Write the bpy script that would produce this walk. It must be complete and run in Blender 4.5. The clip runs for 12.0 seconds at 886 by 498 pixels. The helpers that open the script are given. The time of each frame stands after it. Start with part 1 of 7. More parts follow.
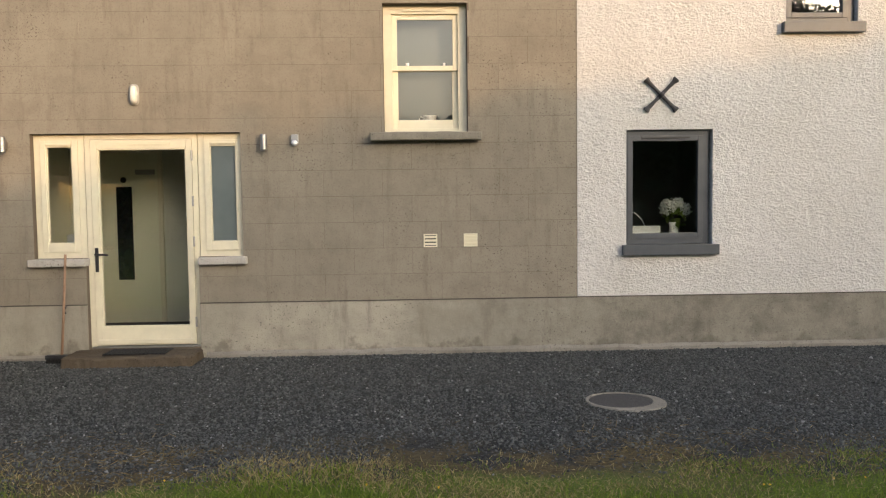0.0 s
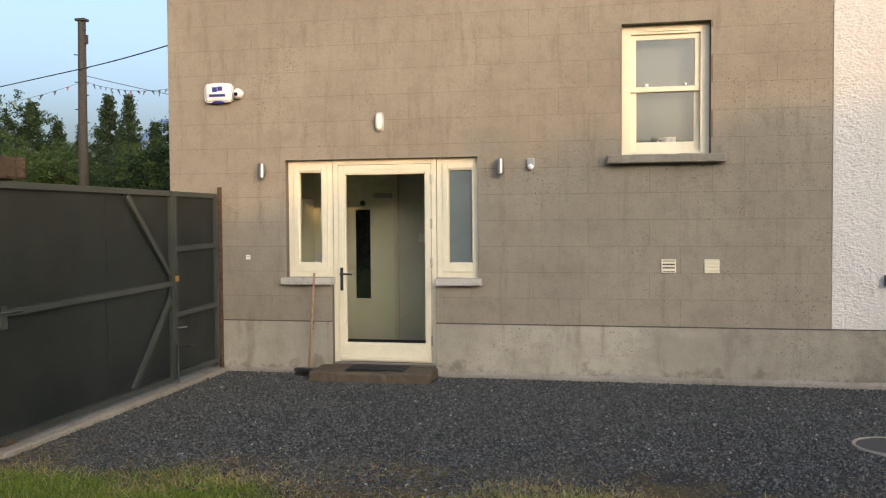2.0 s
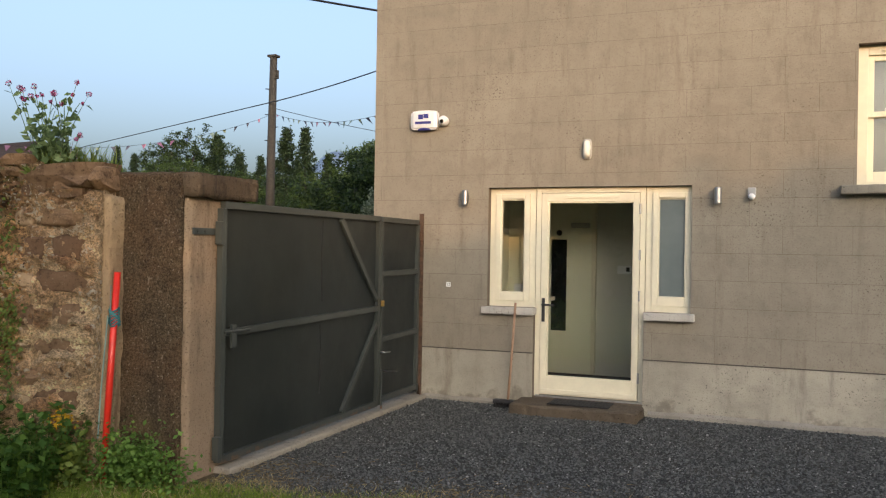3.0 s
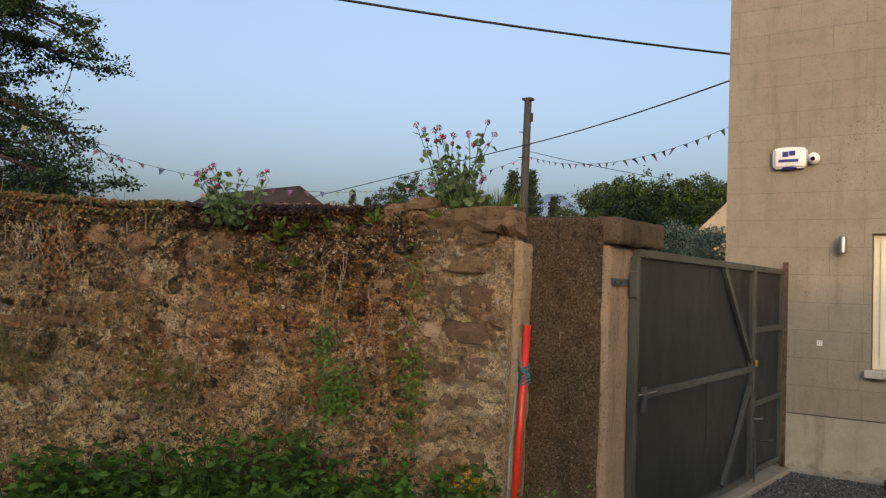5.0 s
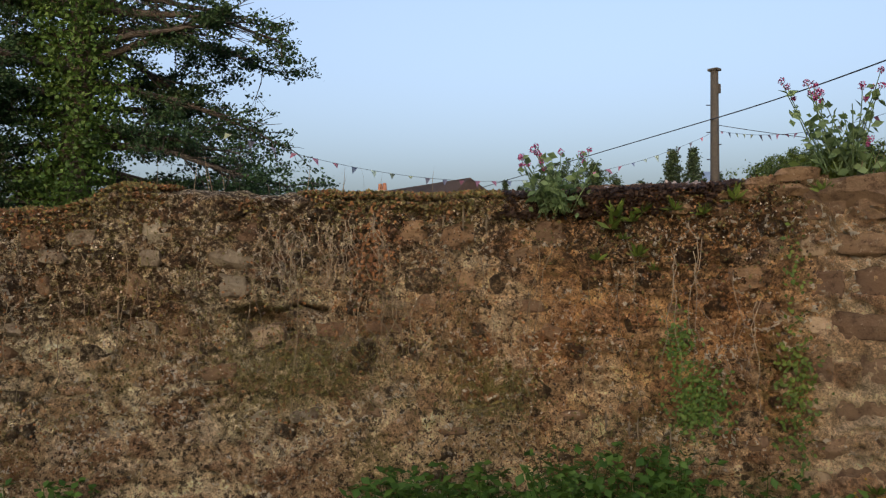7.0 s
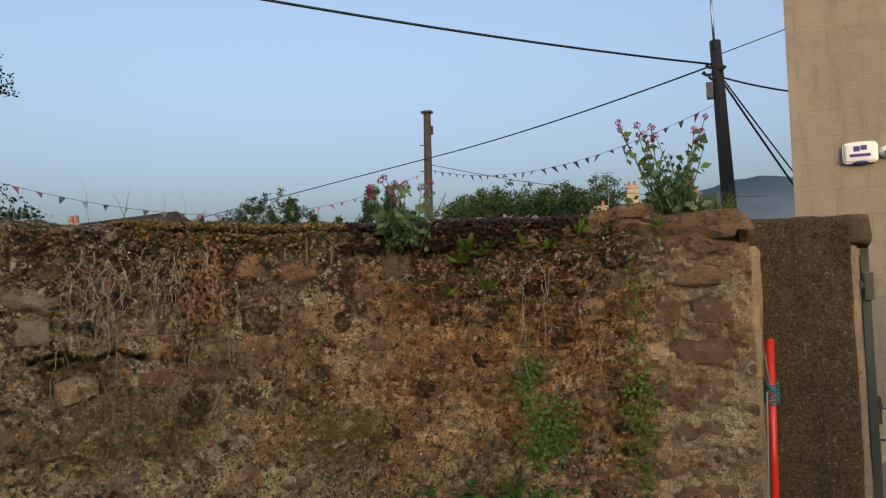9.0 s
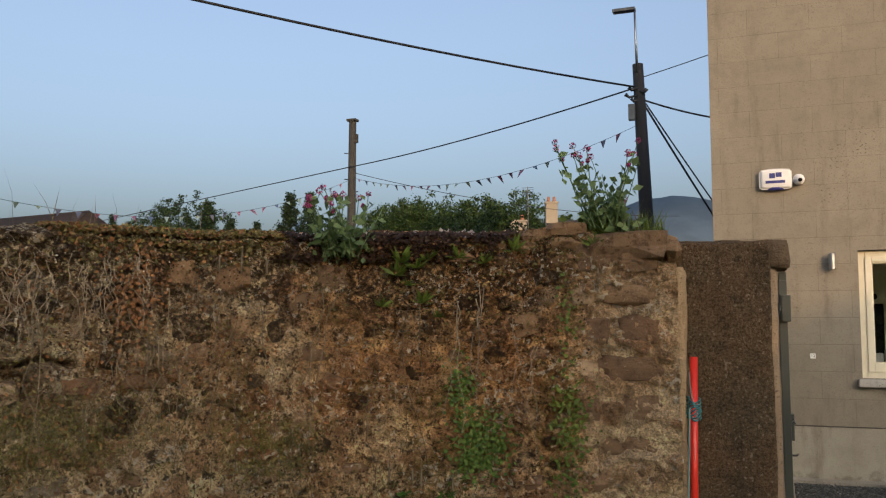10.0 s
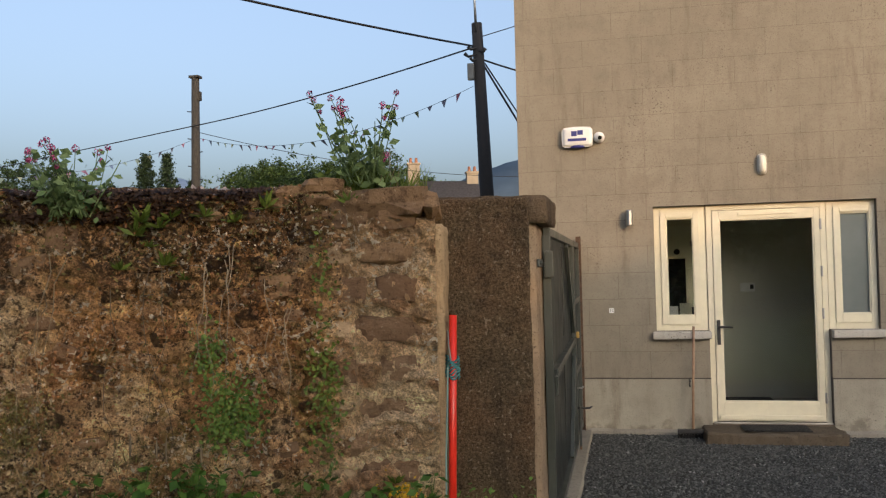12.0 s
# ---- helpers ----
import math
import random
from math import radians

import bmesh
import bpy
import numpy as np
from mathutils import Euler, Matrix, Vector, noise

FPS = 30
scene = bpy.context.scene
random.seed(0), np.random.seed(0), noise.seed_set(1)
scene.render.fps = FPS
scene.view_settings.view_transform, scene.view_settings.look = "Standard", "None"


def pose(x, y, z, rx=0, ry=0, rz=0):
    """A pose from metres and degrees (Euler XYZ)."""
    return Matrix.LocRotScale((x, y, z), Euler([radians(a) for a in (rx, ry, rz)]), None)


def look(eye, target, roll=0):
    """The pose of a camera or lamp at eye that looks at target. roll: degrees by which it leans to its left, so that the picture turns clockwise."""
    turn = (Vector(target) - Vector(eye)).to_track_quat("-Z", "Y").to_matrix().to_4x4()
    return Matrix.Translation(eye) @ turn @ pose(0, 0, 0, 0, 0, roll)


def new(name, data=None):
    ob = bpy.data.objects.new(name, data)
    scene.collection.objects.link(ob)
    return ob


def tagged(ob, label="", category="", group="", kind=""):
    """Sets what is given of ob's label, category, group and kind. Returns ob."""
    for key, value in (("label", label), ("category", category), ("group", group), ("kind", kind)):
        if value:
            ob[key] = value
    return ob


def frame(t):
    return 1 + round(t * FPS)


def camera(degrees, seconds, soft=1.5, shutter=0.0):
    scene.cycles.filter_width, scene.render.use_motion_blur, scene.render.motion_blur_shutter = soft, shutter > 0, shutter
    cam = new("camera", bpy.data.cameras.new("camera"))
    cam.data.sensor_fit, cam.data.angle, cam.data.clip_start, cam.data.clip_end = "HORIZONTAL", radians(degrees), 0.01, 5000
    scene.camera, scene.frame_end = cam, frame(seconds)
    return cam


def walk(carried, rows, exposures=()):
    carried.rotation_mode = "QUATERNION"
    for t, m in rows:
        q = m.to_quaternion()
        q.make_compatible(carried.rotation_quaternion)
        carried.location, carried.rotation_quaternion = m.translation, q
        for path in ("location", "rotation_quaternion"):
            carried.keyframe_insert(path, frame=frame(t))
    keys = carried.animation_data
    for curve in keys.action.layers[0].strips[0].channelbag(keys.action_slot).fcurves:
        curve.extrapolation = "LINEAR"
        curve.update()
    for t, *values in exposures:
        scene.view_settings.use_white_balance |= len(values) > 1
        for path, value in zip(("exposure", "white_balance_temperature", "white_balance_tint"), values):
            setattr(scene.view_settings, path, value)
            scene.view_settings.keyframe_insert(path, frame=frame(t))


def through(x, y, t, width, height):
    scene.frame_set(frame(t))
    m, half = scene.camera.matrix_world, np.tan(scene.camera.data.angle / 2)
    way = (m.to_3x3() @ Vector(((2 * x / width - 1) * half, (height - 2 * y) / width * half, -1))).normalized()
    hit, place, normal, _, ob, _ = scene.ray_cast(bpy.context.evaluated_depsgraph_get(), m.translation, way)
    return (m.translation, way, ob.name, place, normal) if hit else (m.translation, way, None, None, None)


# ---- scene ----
cam = camera(54.1, 12.0, soft=1.2)
PATH = [
    (0, (2.681, -8.627, 1.588), (2.753, -6.632, 1.462), -0.7),
    (0.5, (2.65, -8.617, 1.598), (2.519, -6.624, 1.512), -0.9),
    (1, (2.625, -8.627, 1.602), (2.379, -6.643, 1.532), -0.9),
    (1.5, (2.561, -8.601, 1.597), (2.207, -6.635, 1.496), -1.2),
    (2, (2.367, -8.598, 1.597), (1.977, -6.637, 1.528), -0.4),
    (2.5, (2.157, -8.575, 1.576), (1.616, -6.65, 1.548), 1.1),
    (2.7, (2.05, -8.504, 1.562), (1.422, -6.605, 1.545), 1.1),
    (4.3, (0.926, -8.5, 1.591), (-0.185, -6.839, 1.683), 1.3),
    (4.5, (0.787, -8.502, 1.589), (-0.378, -6.879, 1.675), 1.6),
    (5, (0.416, -8.578, 1.6), (-0.753, -6.958, 1.687), 2.1),
    (5.5, (0.07, -8.524, 1.595), (-1.125, -6.924, 1.691), 2.1),
    (6, (-0.255, -8.598, 1.596), (-1.554, -7.08, 1.686), 2.2),
    (6.5, (-0.608, -8.733, 1.601), (-1.933, -7.237, 1.666), 1.0),
    (7, (-0.95, -8.77, 1.606), (-2.379, -7.371, 1.664), -0.4),
    (7.2, (-1.063, -8.798, 1.62), (-2.522, -7.432, 1.683), -0.9),
    (8.8, (-1.713, -9.051, 1.632), (-2.628, -7.277, 1.754), -1.3),
    (9, (-1.805, -9.073, 1.628), (-2.665, -7.272, 1.755), -1.7),
    (9.5, (-1.879, -9.136, 1.646), (-2.627, -7.286, 1.78), -1.1),
    (10, (-1.887, -9.141, 1.646), (-2.574, -7.268, 1.792), -0.3),
    (10.5, (-1.859, -9.128, 1.639), (-2.468, -7.231, 1.813), -0.1),
    (11, (-1.679, -9.01, 1.642), (-2.022, -7.043, 1.763), -0.4),
    (11.5, (-1.473, -8.928, 1.641), (-1.798, -6.957, 1.749), -0.1),
    (12, (-1.32, -8.749, 1.626), (-1.725, -6.791, 1.68), -1.4),
]
walk(cam, [(t, look(eye, target, roll)) for t, eye, target, roll in PATH],
     exposures=[(0, 1.84, 6450, 12), (1.5, 1.98, 6250, 13), (2.5, 1.88, 6250, 13), (4.5, 1.66, 6450, 13), (5.5, 1.5, 6450, 14.5), (7, 1.72, 6500, 15.5), (9.5, 1.41, 6450, 13), (11.5, 1.38, 6400, 13), (12, 1.6, 6400, 13.5)])

# ---- world, sun, exposure ----
SUN_TO = Vector((0.57, -0.82, 0.15)).normalized()
world = bpy.data.worlds.new("world")
scene.world = world
world.use_nodes = True
wn = world.node_tree.nodes
sky = wn.new("ShaderNodeTexSky")
sky.sky_type = "NISHITA"
sky.sun_disc = False
sky.sun_elevation = math.asin(SUN_TO.z)
sky.sun_rotation = math.atan2(SUN_TO.x, SUN_TO.y)
sky.air_density, sky.dust_density, sky.ozone_density = 0.85, 8.0, 1.8
wn["Background"].inputs["Strength"].default_value = 0.15
haze = wn.new("ShaderNodeHueSaturation")
haze.inputs["Saturation"].default_value = 0.84
world.node_tree.links.new(sky.outputs["Color"], haze.inputs["Color"])
veil = wn.new("ShaderNodeMix")
veil.data_type = "RGBA"
veil.inputs[0].default_value = 0.13
veil.inputs[7].default_value = (0.92, 1.24, 1.65, 1)
world.node_tree.links.new(haze.outputs["Color"], veil.inputs[6])
world.node_tree.links.new(veil.outputs[2], wn["Background"].inputs["Color"])
sun = new("sun", bpy.data.lights.new("sun", "SUN"))
sun.data.energy, sun.data.angle, sun.data.color = 0.43, radians(0.5), (1.0, 0.56, 0.22)
sun.matrix_world = look((20, -30, 12), Vector((20, -30, 12)) - SUN_TO)

# ---- helpers of this scene ----
ORIGIN = {}
rng = np.random.default_rng(7)


def thing(name, at, label, category, group="", kind=""):
    """An empty at the base of a thing."""
    ob = new(name)
    ob.location = at
    ob.empty_display_size = 0.1
    ORIGIN[ob.name] = Vector(at)
    return tagged(ob, label, category, group, kind)


def shift_of(ob):
    return ORIGIN.get(ob.name, Vector((0, 0, 0))) if ob else Vector((0, 0, 0))


def mesh_of(name, bm, smooth=False):
    me = bpy.data.meshes.new(name)
    bmesh.ops.recalc_face_normals(bm, faces=bm.faces)
    bm.to_mesh(me)
    bm.free()
    if smooth:
        me.shade_smooth()
    return me


def part(name, bm, material, parent=None, label="", smooth=False):
    """One mesh object from a bmesh in world coordinates, under a thing or a part."""
    o = shift_of(parent)
    bmesh.ops.translate(bm, verts=bm.verts, vec=-o)
    ob = new(name, mesh_of(name, bm, smooth))
    ob.data.materials.append(material)
    ob.parent = parent
    ORIGIN[ob.name] = o
    return tagged(ob, label)


def alone(name, bm, material, label, category, kind="", smooth=False, group=""):
    ob = part(name, bm, material, None, label, smooth)
    return tagged(ob, "", category, group, kind)


def box(bm, x0, x1, y0, y1, z0, z1, bevel=0.0, m=None):
    r = bmesh.ops.create_cube(bm, size=1.0)
    vs = r["verts"]
    bmesh.ops.scale(bm, verts=vs, vec=(x1 - x0, y1 - y0, z1 - z0))
    bmesh.ops.translate(bm, verts=vs, vec=((x0 + x1) / 2, (y0 + y1) / 2, (z0 + z1) / 2))
    if bevel:
        es = list({e for v in vs for e in v.link_edges})
        vs = bmesh.ops.bevel(bm, geom=es, offset=bevel, segments=2, affect="EDGES", profile=0.7)["verts"]
    if m is not None:
        bmesh.ops.transform(bm, matrix=m, verts=list({v for v in vs}))
    return bm


def boxes(rows, bevel=0.0):
    bm = bmesh.new()
    for r in rows:
        box(bm, *r, bevel=bevel)
    return bm


def tube(bm, pts, radii, sides=8, caps=True):
    """A tube along points."""
    pts = [Vector(p) for p in pts]
    if not hasattr(radii, "__len__"):
        radii = [radii] * len(pts)
    rings = []
    for i, p in enumerate(pts):
        d = (pts[min(i + 1, len(pts) - 1)] - pts[max(i - 1, 0)]).normalized()
        a = d.cross(Vector((0, 0, 1)) if abs(d.z) < 0.9 else Vector((1, 0, 0))).normalized()
        b = d.cross(a)
        rings.append([bm.verts.new(p + radii[i] * (math.cos(2 * math.pi * k / sides) * a + math.sin(2 * math.pi * k / sides) * b)) for k in range(sides)])
    for r, s in zip(rings, rings[1:]):
        for k in range(sides):
            bm.faces.new((r[k], r[(k + 1) % sides], s[(k + 1) % sides], s[k]))
    if caps:
        bm.faces.new(rings[0][::-1])
        bm.faces.new(rings[-1])
    return bm


def scatter(name, verts, faces, mats, material, label, category, smooth=False, parent=None):
    """One joined mesh of many copies of a small shape: mats is an array of n 3x4 matrices."""
    v = np.asarray(verts, float)
    n = len(mats)
    allv = np.einsum("nij,vj->nvi", mats[:, :, :3], v) + mats[:, None, :, 3]
    k = len(faces[0])
    allf = (np.asarray(faces)[None] + (np.arange(n) * len(v))[:, None, None]).reshape(-1, k)
    me = bpy.data.meshes.new(name)
    allv = allv.reshape(-1, 3) - np.array(shift_of(parent))
    me.vertices.add(len(allv))
    me.vertices.foreach_set("co", allv.ravel())
    me.loops.add(allf.size)
    me.loops.foreach_set("vertex_index", allf.ravel().astype(np.int32))
    me.polygons.add(len(allf))
    me.polygons.foreach_set("loop_start", (np.arange(len(allf)) * k).astype(np.int32))
    me.update(calc_edges=True)
    if smooth:
        me.shade_smooth()
    me.materials.append(material)
    ob = new(name, me)
    ob.parent = parent
    ORIGIN[ob.name] = shift_of(parent)
    return tagged(ob, label, category)


def frames_of(pos, normal, spin, size):
    """Matrices for scatter(): z axis along normal, turned by spin, scaled by size (n or n x 3)."""
    nrm = normal / np.linalg.norm(normal, axis=1, keepdims=True)
    ref = np.where(np.abs(nrm[:, 2:3]) < 0.9, [[0, 0, 1.0]], [[1.0, 0, 0]])
    a = np.cross(ref, nrm)
    a /= np.linalg.norm(a, axis=1, keepdims=True)
    b = np.cross(nrm, a)
    c, s = np.cos(spin)[:, None], np.sin(spin)[:, None]
    x, y = c * a + s * b, c * b - s * a
    size = np.asarray(size, float)
    if size.ndim == 1:
        size = np.repeat(size[:, None], 3, 1)
    m = np.stack([x * size[:, :1], y * size[:, 1:2], nrm * size[:, 2:]], axis=2)
    return np.concatenate([m, pos[:, :, None]], axis=2)


def vnoise(x, y, seed=0):
    """Smooth value noise on arrays, -1 to 1."""
    xi, yi = np.floor(x).astype(np.int64), np.floor(y).astype(np.int64)
    fx, fy = x - xi, y - yi
    fx, fy = fx * fx * (3 - 2 * fx), fy * fy * (3 - 2 * fy)

    def h(i, j):
        n = (i * 374761393 + j * 668265263 + seed * 974711) & 0x7FFFFFFF
        n = ((n ^ (n >> 13)) * 1274126177) & 0x7FFFFFFF
        return ((n ^ (n >> 16)) & 0xFFFF) / 32767.5 - 1
    return (h(xi, yi) * (1 - fx) + h(xi + 1, yi) * fx) * (1 - fy) + (h(xi, yi + 1) * (1 - fx) + h(xi + 1, yi + 1) * fx) * fy


def cellular(x, y, seed=0):
    """Irregular cells on arrays: width of the gap to the next cell, and a random value for each cell."""
    xi, yi = np.floor(x).astype(np.int64), np.floor(y).astype(np.int64)
    f1, f2, val = np.full(x.shape, 9.0), np.full(x.shape, 9.0), np.zeros(x.shape)
    for dx in (-1, 0, 1):
        for dy in (-1, 0, 1):
            i, j = xi + dx, yi + dy
            h = [(np.sin(i * a + j * b + seed) * 43758.5453) % 1.0 for a, b in ((12.9898, 78.233), (39.346, 11.135), (73.156, 52.235))]
            d = np.hypot(i + h[0] - x, j + h[1] - y)
            near = d < f1
            f2 = np.where(near, f1, np.minimum(f2, d))
            val = np.where(near, h[2], val)
            f1 = np.minimum(f1, d)
    return f2 - f1, val


def fbm(x, y, octaves=4, seed=0):
    return sum(vnoise(x * 2 ** o, y * 2 ** o, seed + o) / 2 ** o for o in range(octaves))


# ---- materials ----
class Mat:
    """A small wrapper to write node materials."""

    def __init__(self, name):
        self.m = bpy.data.materials.new(name)
        self.m.use_nodes = True
        self.t = self.m.node_tree
        self.p = self.t.nodes["Principled BSDF"]
        self.co = self.t.nodes.new("ShaderNodeTexCoord").outputs["Object"]

    def put(self, value, socket):
        if isinstance(value, bpy.types.NodeSocket):
            self.t.links.new(value, socket)
        else:
            if isinstance(value, tuple) and len(value) == 3 and socket.type == "RGBA":
                value = (*value, 1)
            socket.default_value = value

    def noise(self, scale, detail=4.0, rough=0.6, stretch=None, distort=0.0):
        n = self.t.nodes.new("ShaderNodeTexNoise")
        n.inputs["Scale"].default_value, n.inputs["Detail"].default_value = scale, detail
        n.inputs["Roughness"].default_value, n.inputs["Distortion"].default_value = rough, distort
        self.t.links.new(self.scaled(stretch), n.inputs["Vector"])
        return n.outputs["Fac"]

    def scaled(self, stretch):
        if not stretch:
            return self.co
        mp = self.t.nodes.new("ShaderNodeMapping")
        mp.inputs["Scale"].default_value = stretch
        self.t.links.new(self.co, mp.inputs["Vector"])
        return mp.outputs["Vector"]

    def cells(self, scale, feature="F1", stretch=None, out="Distance"):
        n = self.t.nodes.new("ShaderNodeTexVoronoi")
        n.feature = feature
        n.inputs["Scale"].default_value = scale
        self.t.links.new(self.scaled(stretch), n.inputs["Vector"])
        return n.outputs[out]

    def ramp(self, fac, lo, hi, a=0.0, b=1.0):
        n = self.t.nodes.new("ShaderNodeMapRange")
        n.interpolation_type = "SMOOTHSTEP"
        for v, k in ((fac, "Value"), (lo, "From Min"), (hi, "From Max"), (a, "To Min"), (b, "To Max")):
            self.put(v, n.inputs[k])
        return n.outputs["Result"]

    def mix(self, fac, a, b, kind="MIX"):
        n = self.t.nodes.new("ShaderNodeMix")
        n.data_type, n.blend_type = "RGBA", kind
        self.put(fac, n.inputs["Factor"])
        self.put(a, n.inputs["A"] if n.inputs["A"].type == "RGBA" else n.inputs[6])
        self.put(b, n.inputs[7])
        return n.outputs[2]

    def math(self, op, a, b=0.0):
        n = self.t.nodes.new("ShaderNodeMath")
        n.operation = op
        self.put(a, n.inputs[0])
        self.put(b, n.inputs[1])
        return n.outputs[0]

    def axis(self, k):
        n = self.t.nodes.new("ShaderNodeSeparateXYZ")
        g = self.t.nodes.new("ShaderNodeNewGeometry")
        self.t.links.new(g.outputs["Position"], n.inputs[0])
        return n.outputs[k]

    def world_space(self):
        self.co = self.t.nodes.new("ShaderNodeNewGeometry").outputs["Position"]
        return self

    def object_random(self):
        return self.t.nodes.new("ShaderNodeObjectInfo").outputs["Random"]

    def island(self):
        return self.t.nodes.new("ShaderNodeNewGeometry").outputs["Random Per Island"]

    def bump(self, height, distance, strength=1.0):
        n = self.t.nodes.new("ShaderNodeBump")
        n.inputs["Distance"].default_value, n.inputs["Strength"].default_value = distance, strength
        self.t.links.new(height, n.inputs["Height"])
        self.t.links.new(n.outputs["Normal"], self.p.inputs["Normal"])
        return self

    def done(self, color, rough=0.8, metal=0.0, spec=0.5):
        self.put(color, self.p.inputs["Base Color"])
        self.put(rough, self.p.inputs["Roughness"])
        self.p.inputs["Metallic"].default_value = metal
        self.p.inputs["Specular IOR Level"].default_value = spec
        return self.m


def plain(name, color, rough=0.5, metal=0.0, vary=0.12, scale=9.0, bump=0.0):
    """Paint, plastic or metal with slight unevenness."""
    m = Mat(name)
    n = m.noise(scale, 5)
    dark = tuple(c * (1 - vary) for c in color)
    lite = tuple(min(1, c * (1 + vary)) for c in color)
    if bump:
        m.bump(m.noise(scale * 12, 3), bump)
    return m.done(m.mix(m.ramp(n, 0.3, 0.7), dark, lite), m.ramp(n, 0.3, 0.7, rough * 0.85, min(1, rough * 1.15)), metal)


def render_coat(name, a, b, stain, bumps, grain, dirt=0.55, damp=False):
    """Cement render: two tones, stains that run down, fine grain."""
    m = Mat(name).world_space()
    big = m.noise(0.7, 5, 0.6)
    mid = m.noise(5, 6, 0.7)
    runs = m.noise(3.0, 5, 0.7, (2.2, 2.2, 0.35))
    specks = m.noise(grain, 3, 0.7)
    c = m.mix(m.ramp(big, 0.35, 0.68), a, b)
    c = m.mix(m.math("MULTIPLY", m.ramp(runs, 0.5, 0.74), dirt), c, stain)
    c = m.mix(m.math("MULTIPLY", m.ramp(mid, 0.42, 0.75), 0.35), c, tuple(x * 0.6 for x in a))
    c = m.mix(m.math("MULTIPLY", m.ramp(specks, 0.58, 0.64), 0.6), c, stain)
    c = m.mix(m.math("MULTIPLY", m.ramp(m.noise(0.55, 6, 0.7, (1, 1, 1.6)), 0.54, 0.66), dirt * 0.8), c, tuple(0.5 * (x + y) for x, y in zip(stain, a)))
    patch = m.math("ADD", m.ramp(m.noise(1.3, 4), 0.5, 0.62), m.math("MULTIPLY", m.ramp(m.axis(0), 3.3, 4.1), m.ramp(m.noise(2.1, 4), 0.40, 0.58)))
    pits = m.math("MULTIPLY", m.ramp(m.noise(55, 2, 0.5), 0.63, 0.69), m.math("MINIMUM", patch, 1.0))
    c = m.mix(m.math("MULTIPLY", pits, 0.75), c, tuple(x * 0.5 for x in stain))
    if damp:  # black algae, heavier towards the white-washed end
        run = m.ramp(m.math("ADD", m.axis(0), m.math("MULTIPLY", m.noise(0.9, 5), 3.0)), 4.0, 6.6)
        c = m.mix(m.math("MULTIPLY", run, 0.45), c, tuple(0.45 * x for x in b))
        c = m.mix(m.math("MULTIPLY", m.math("MULTIPLY", run, m.ramp(m.noise(2.4, 8, 0.76), 0.36, 0.74)), 0.7), c, tuple(0.4 * x for x in stain))
        c = m.mix(m.math("MULTIPLY", m.ramp(m.math("ADD", m.noise(4, 6, 0.7), m.math("MULTIPLY", m.axis(2), -1.1)), 0.36, 0.52), 0.55), c, tuple(0.7 * x for x in stain))
    c = m.mix(m.math("MULTIPLY", m.object_random(), 0.12), c, tuple(x * 0.7 for x in a))
    m.bump(m.math("ADD", m.noise(grain, 4, 0.7), m.math("MULTIPLY", m.noise(12, 4), 2.0)), bumps)
    return m.done(c, 0.9, 0, 0.25)


BEIGE = render_coat("beige_render", (0.264, 0.235, 0.188), (0.314, 0.280, 0.226), (0.16, 0.13, 0.10), 0.003, 95, 0.5)
JOINT = render_coat("render_joint", (0.16, 0.13, 0.10), (0.20, 0.165, 0.13), (0.11, 0.085, 0.07), 0.003, 130)
PLINTH = render_coat("plinth_render", (0.34, 0.315, 0.26), (0.46, 0.43, 0.355), (0.16, 0.14, 0.11), 0.005, 90, 0.6, True)


def white_dash():
    m = Mat("white_dash").world_space()
    n1, n2 = m.noise(34, 4, 0.6, (1, 1, 1.5), 0.6), m.noise(0.8, 4)
    big = m.noise(11, 3, 0.5)
    m.bump(m.math("ADD", n1, m.math("MULTIPLY", big, 0.8)), 0.035)
    c = m.mix(m.ramp(n2, 0.3, 0.7), (0.74, 0.72, 0.68), (0.82, 0.80, 0.77))
    return m.done(m.mix(m.ramp(n1, 0.25, 0.45), (0.62, 0.59, 0.54), c), 0.85, 0, 0.3)


WHITE = white_dash()
CONCRETE = render_coat("concrete", (0.26, 0.24, 0.20), (0.34, 0.32, 0.28), (0.13, 0.12, 0.10), 0.006, 70)
SILL = render_coat("pale_sill_stone", (0.44, 0.42, 0.38), (0.54, 0.52, 0.48), (0.24, 0.22, 0.19), 0.005, 70)
PAINT = plain("cream_paint", (0.74, 0.69, 0.53), 0.35, 0, 0.04)
GREY_PAINT = plain("grey_paint", (0.065, 0.074, 0.087), 0.4, 0, 0.1)
STEEL = plain("brushed_steel", (0.42, 0.42, 0.42), 0.4, 1.0, 0.1, 30)
BLACK = plain("black_iron", (0.03, 0.03, 0.032), 0.45, 0.2, 0.3, 20, 0.002)
PLASTIC = plain("white_plastic", (0.80, 0.80, 0.80), 0.35, 0, 0.03)
RUBBER = plain("black_rubber", (0.014, 0.014, 0.014), 0.95, 0, 0.3, 60, 0.003)
ROOM_WALL = plain("room_paint", (0.80, 0.79, 0.62), 0.8, 0, 0.05, 2)
ROOM_DIMMED = plain("room_dimmed_by_colour", (0.16, 0.15, 0.13), 0.8, 0, 0.2, 2)
SLATE = plain("slate", (0.10, 0.095, 0.10), 0.7, 0, 0.3, 6, 0.004)


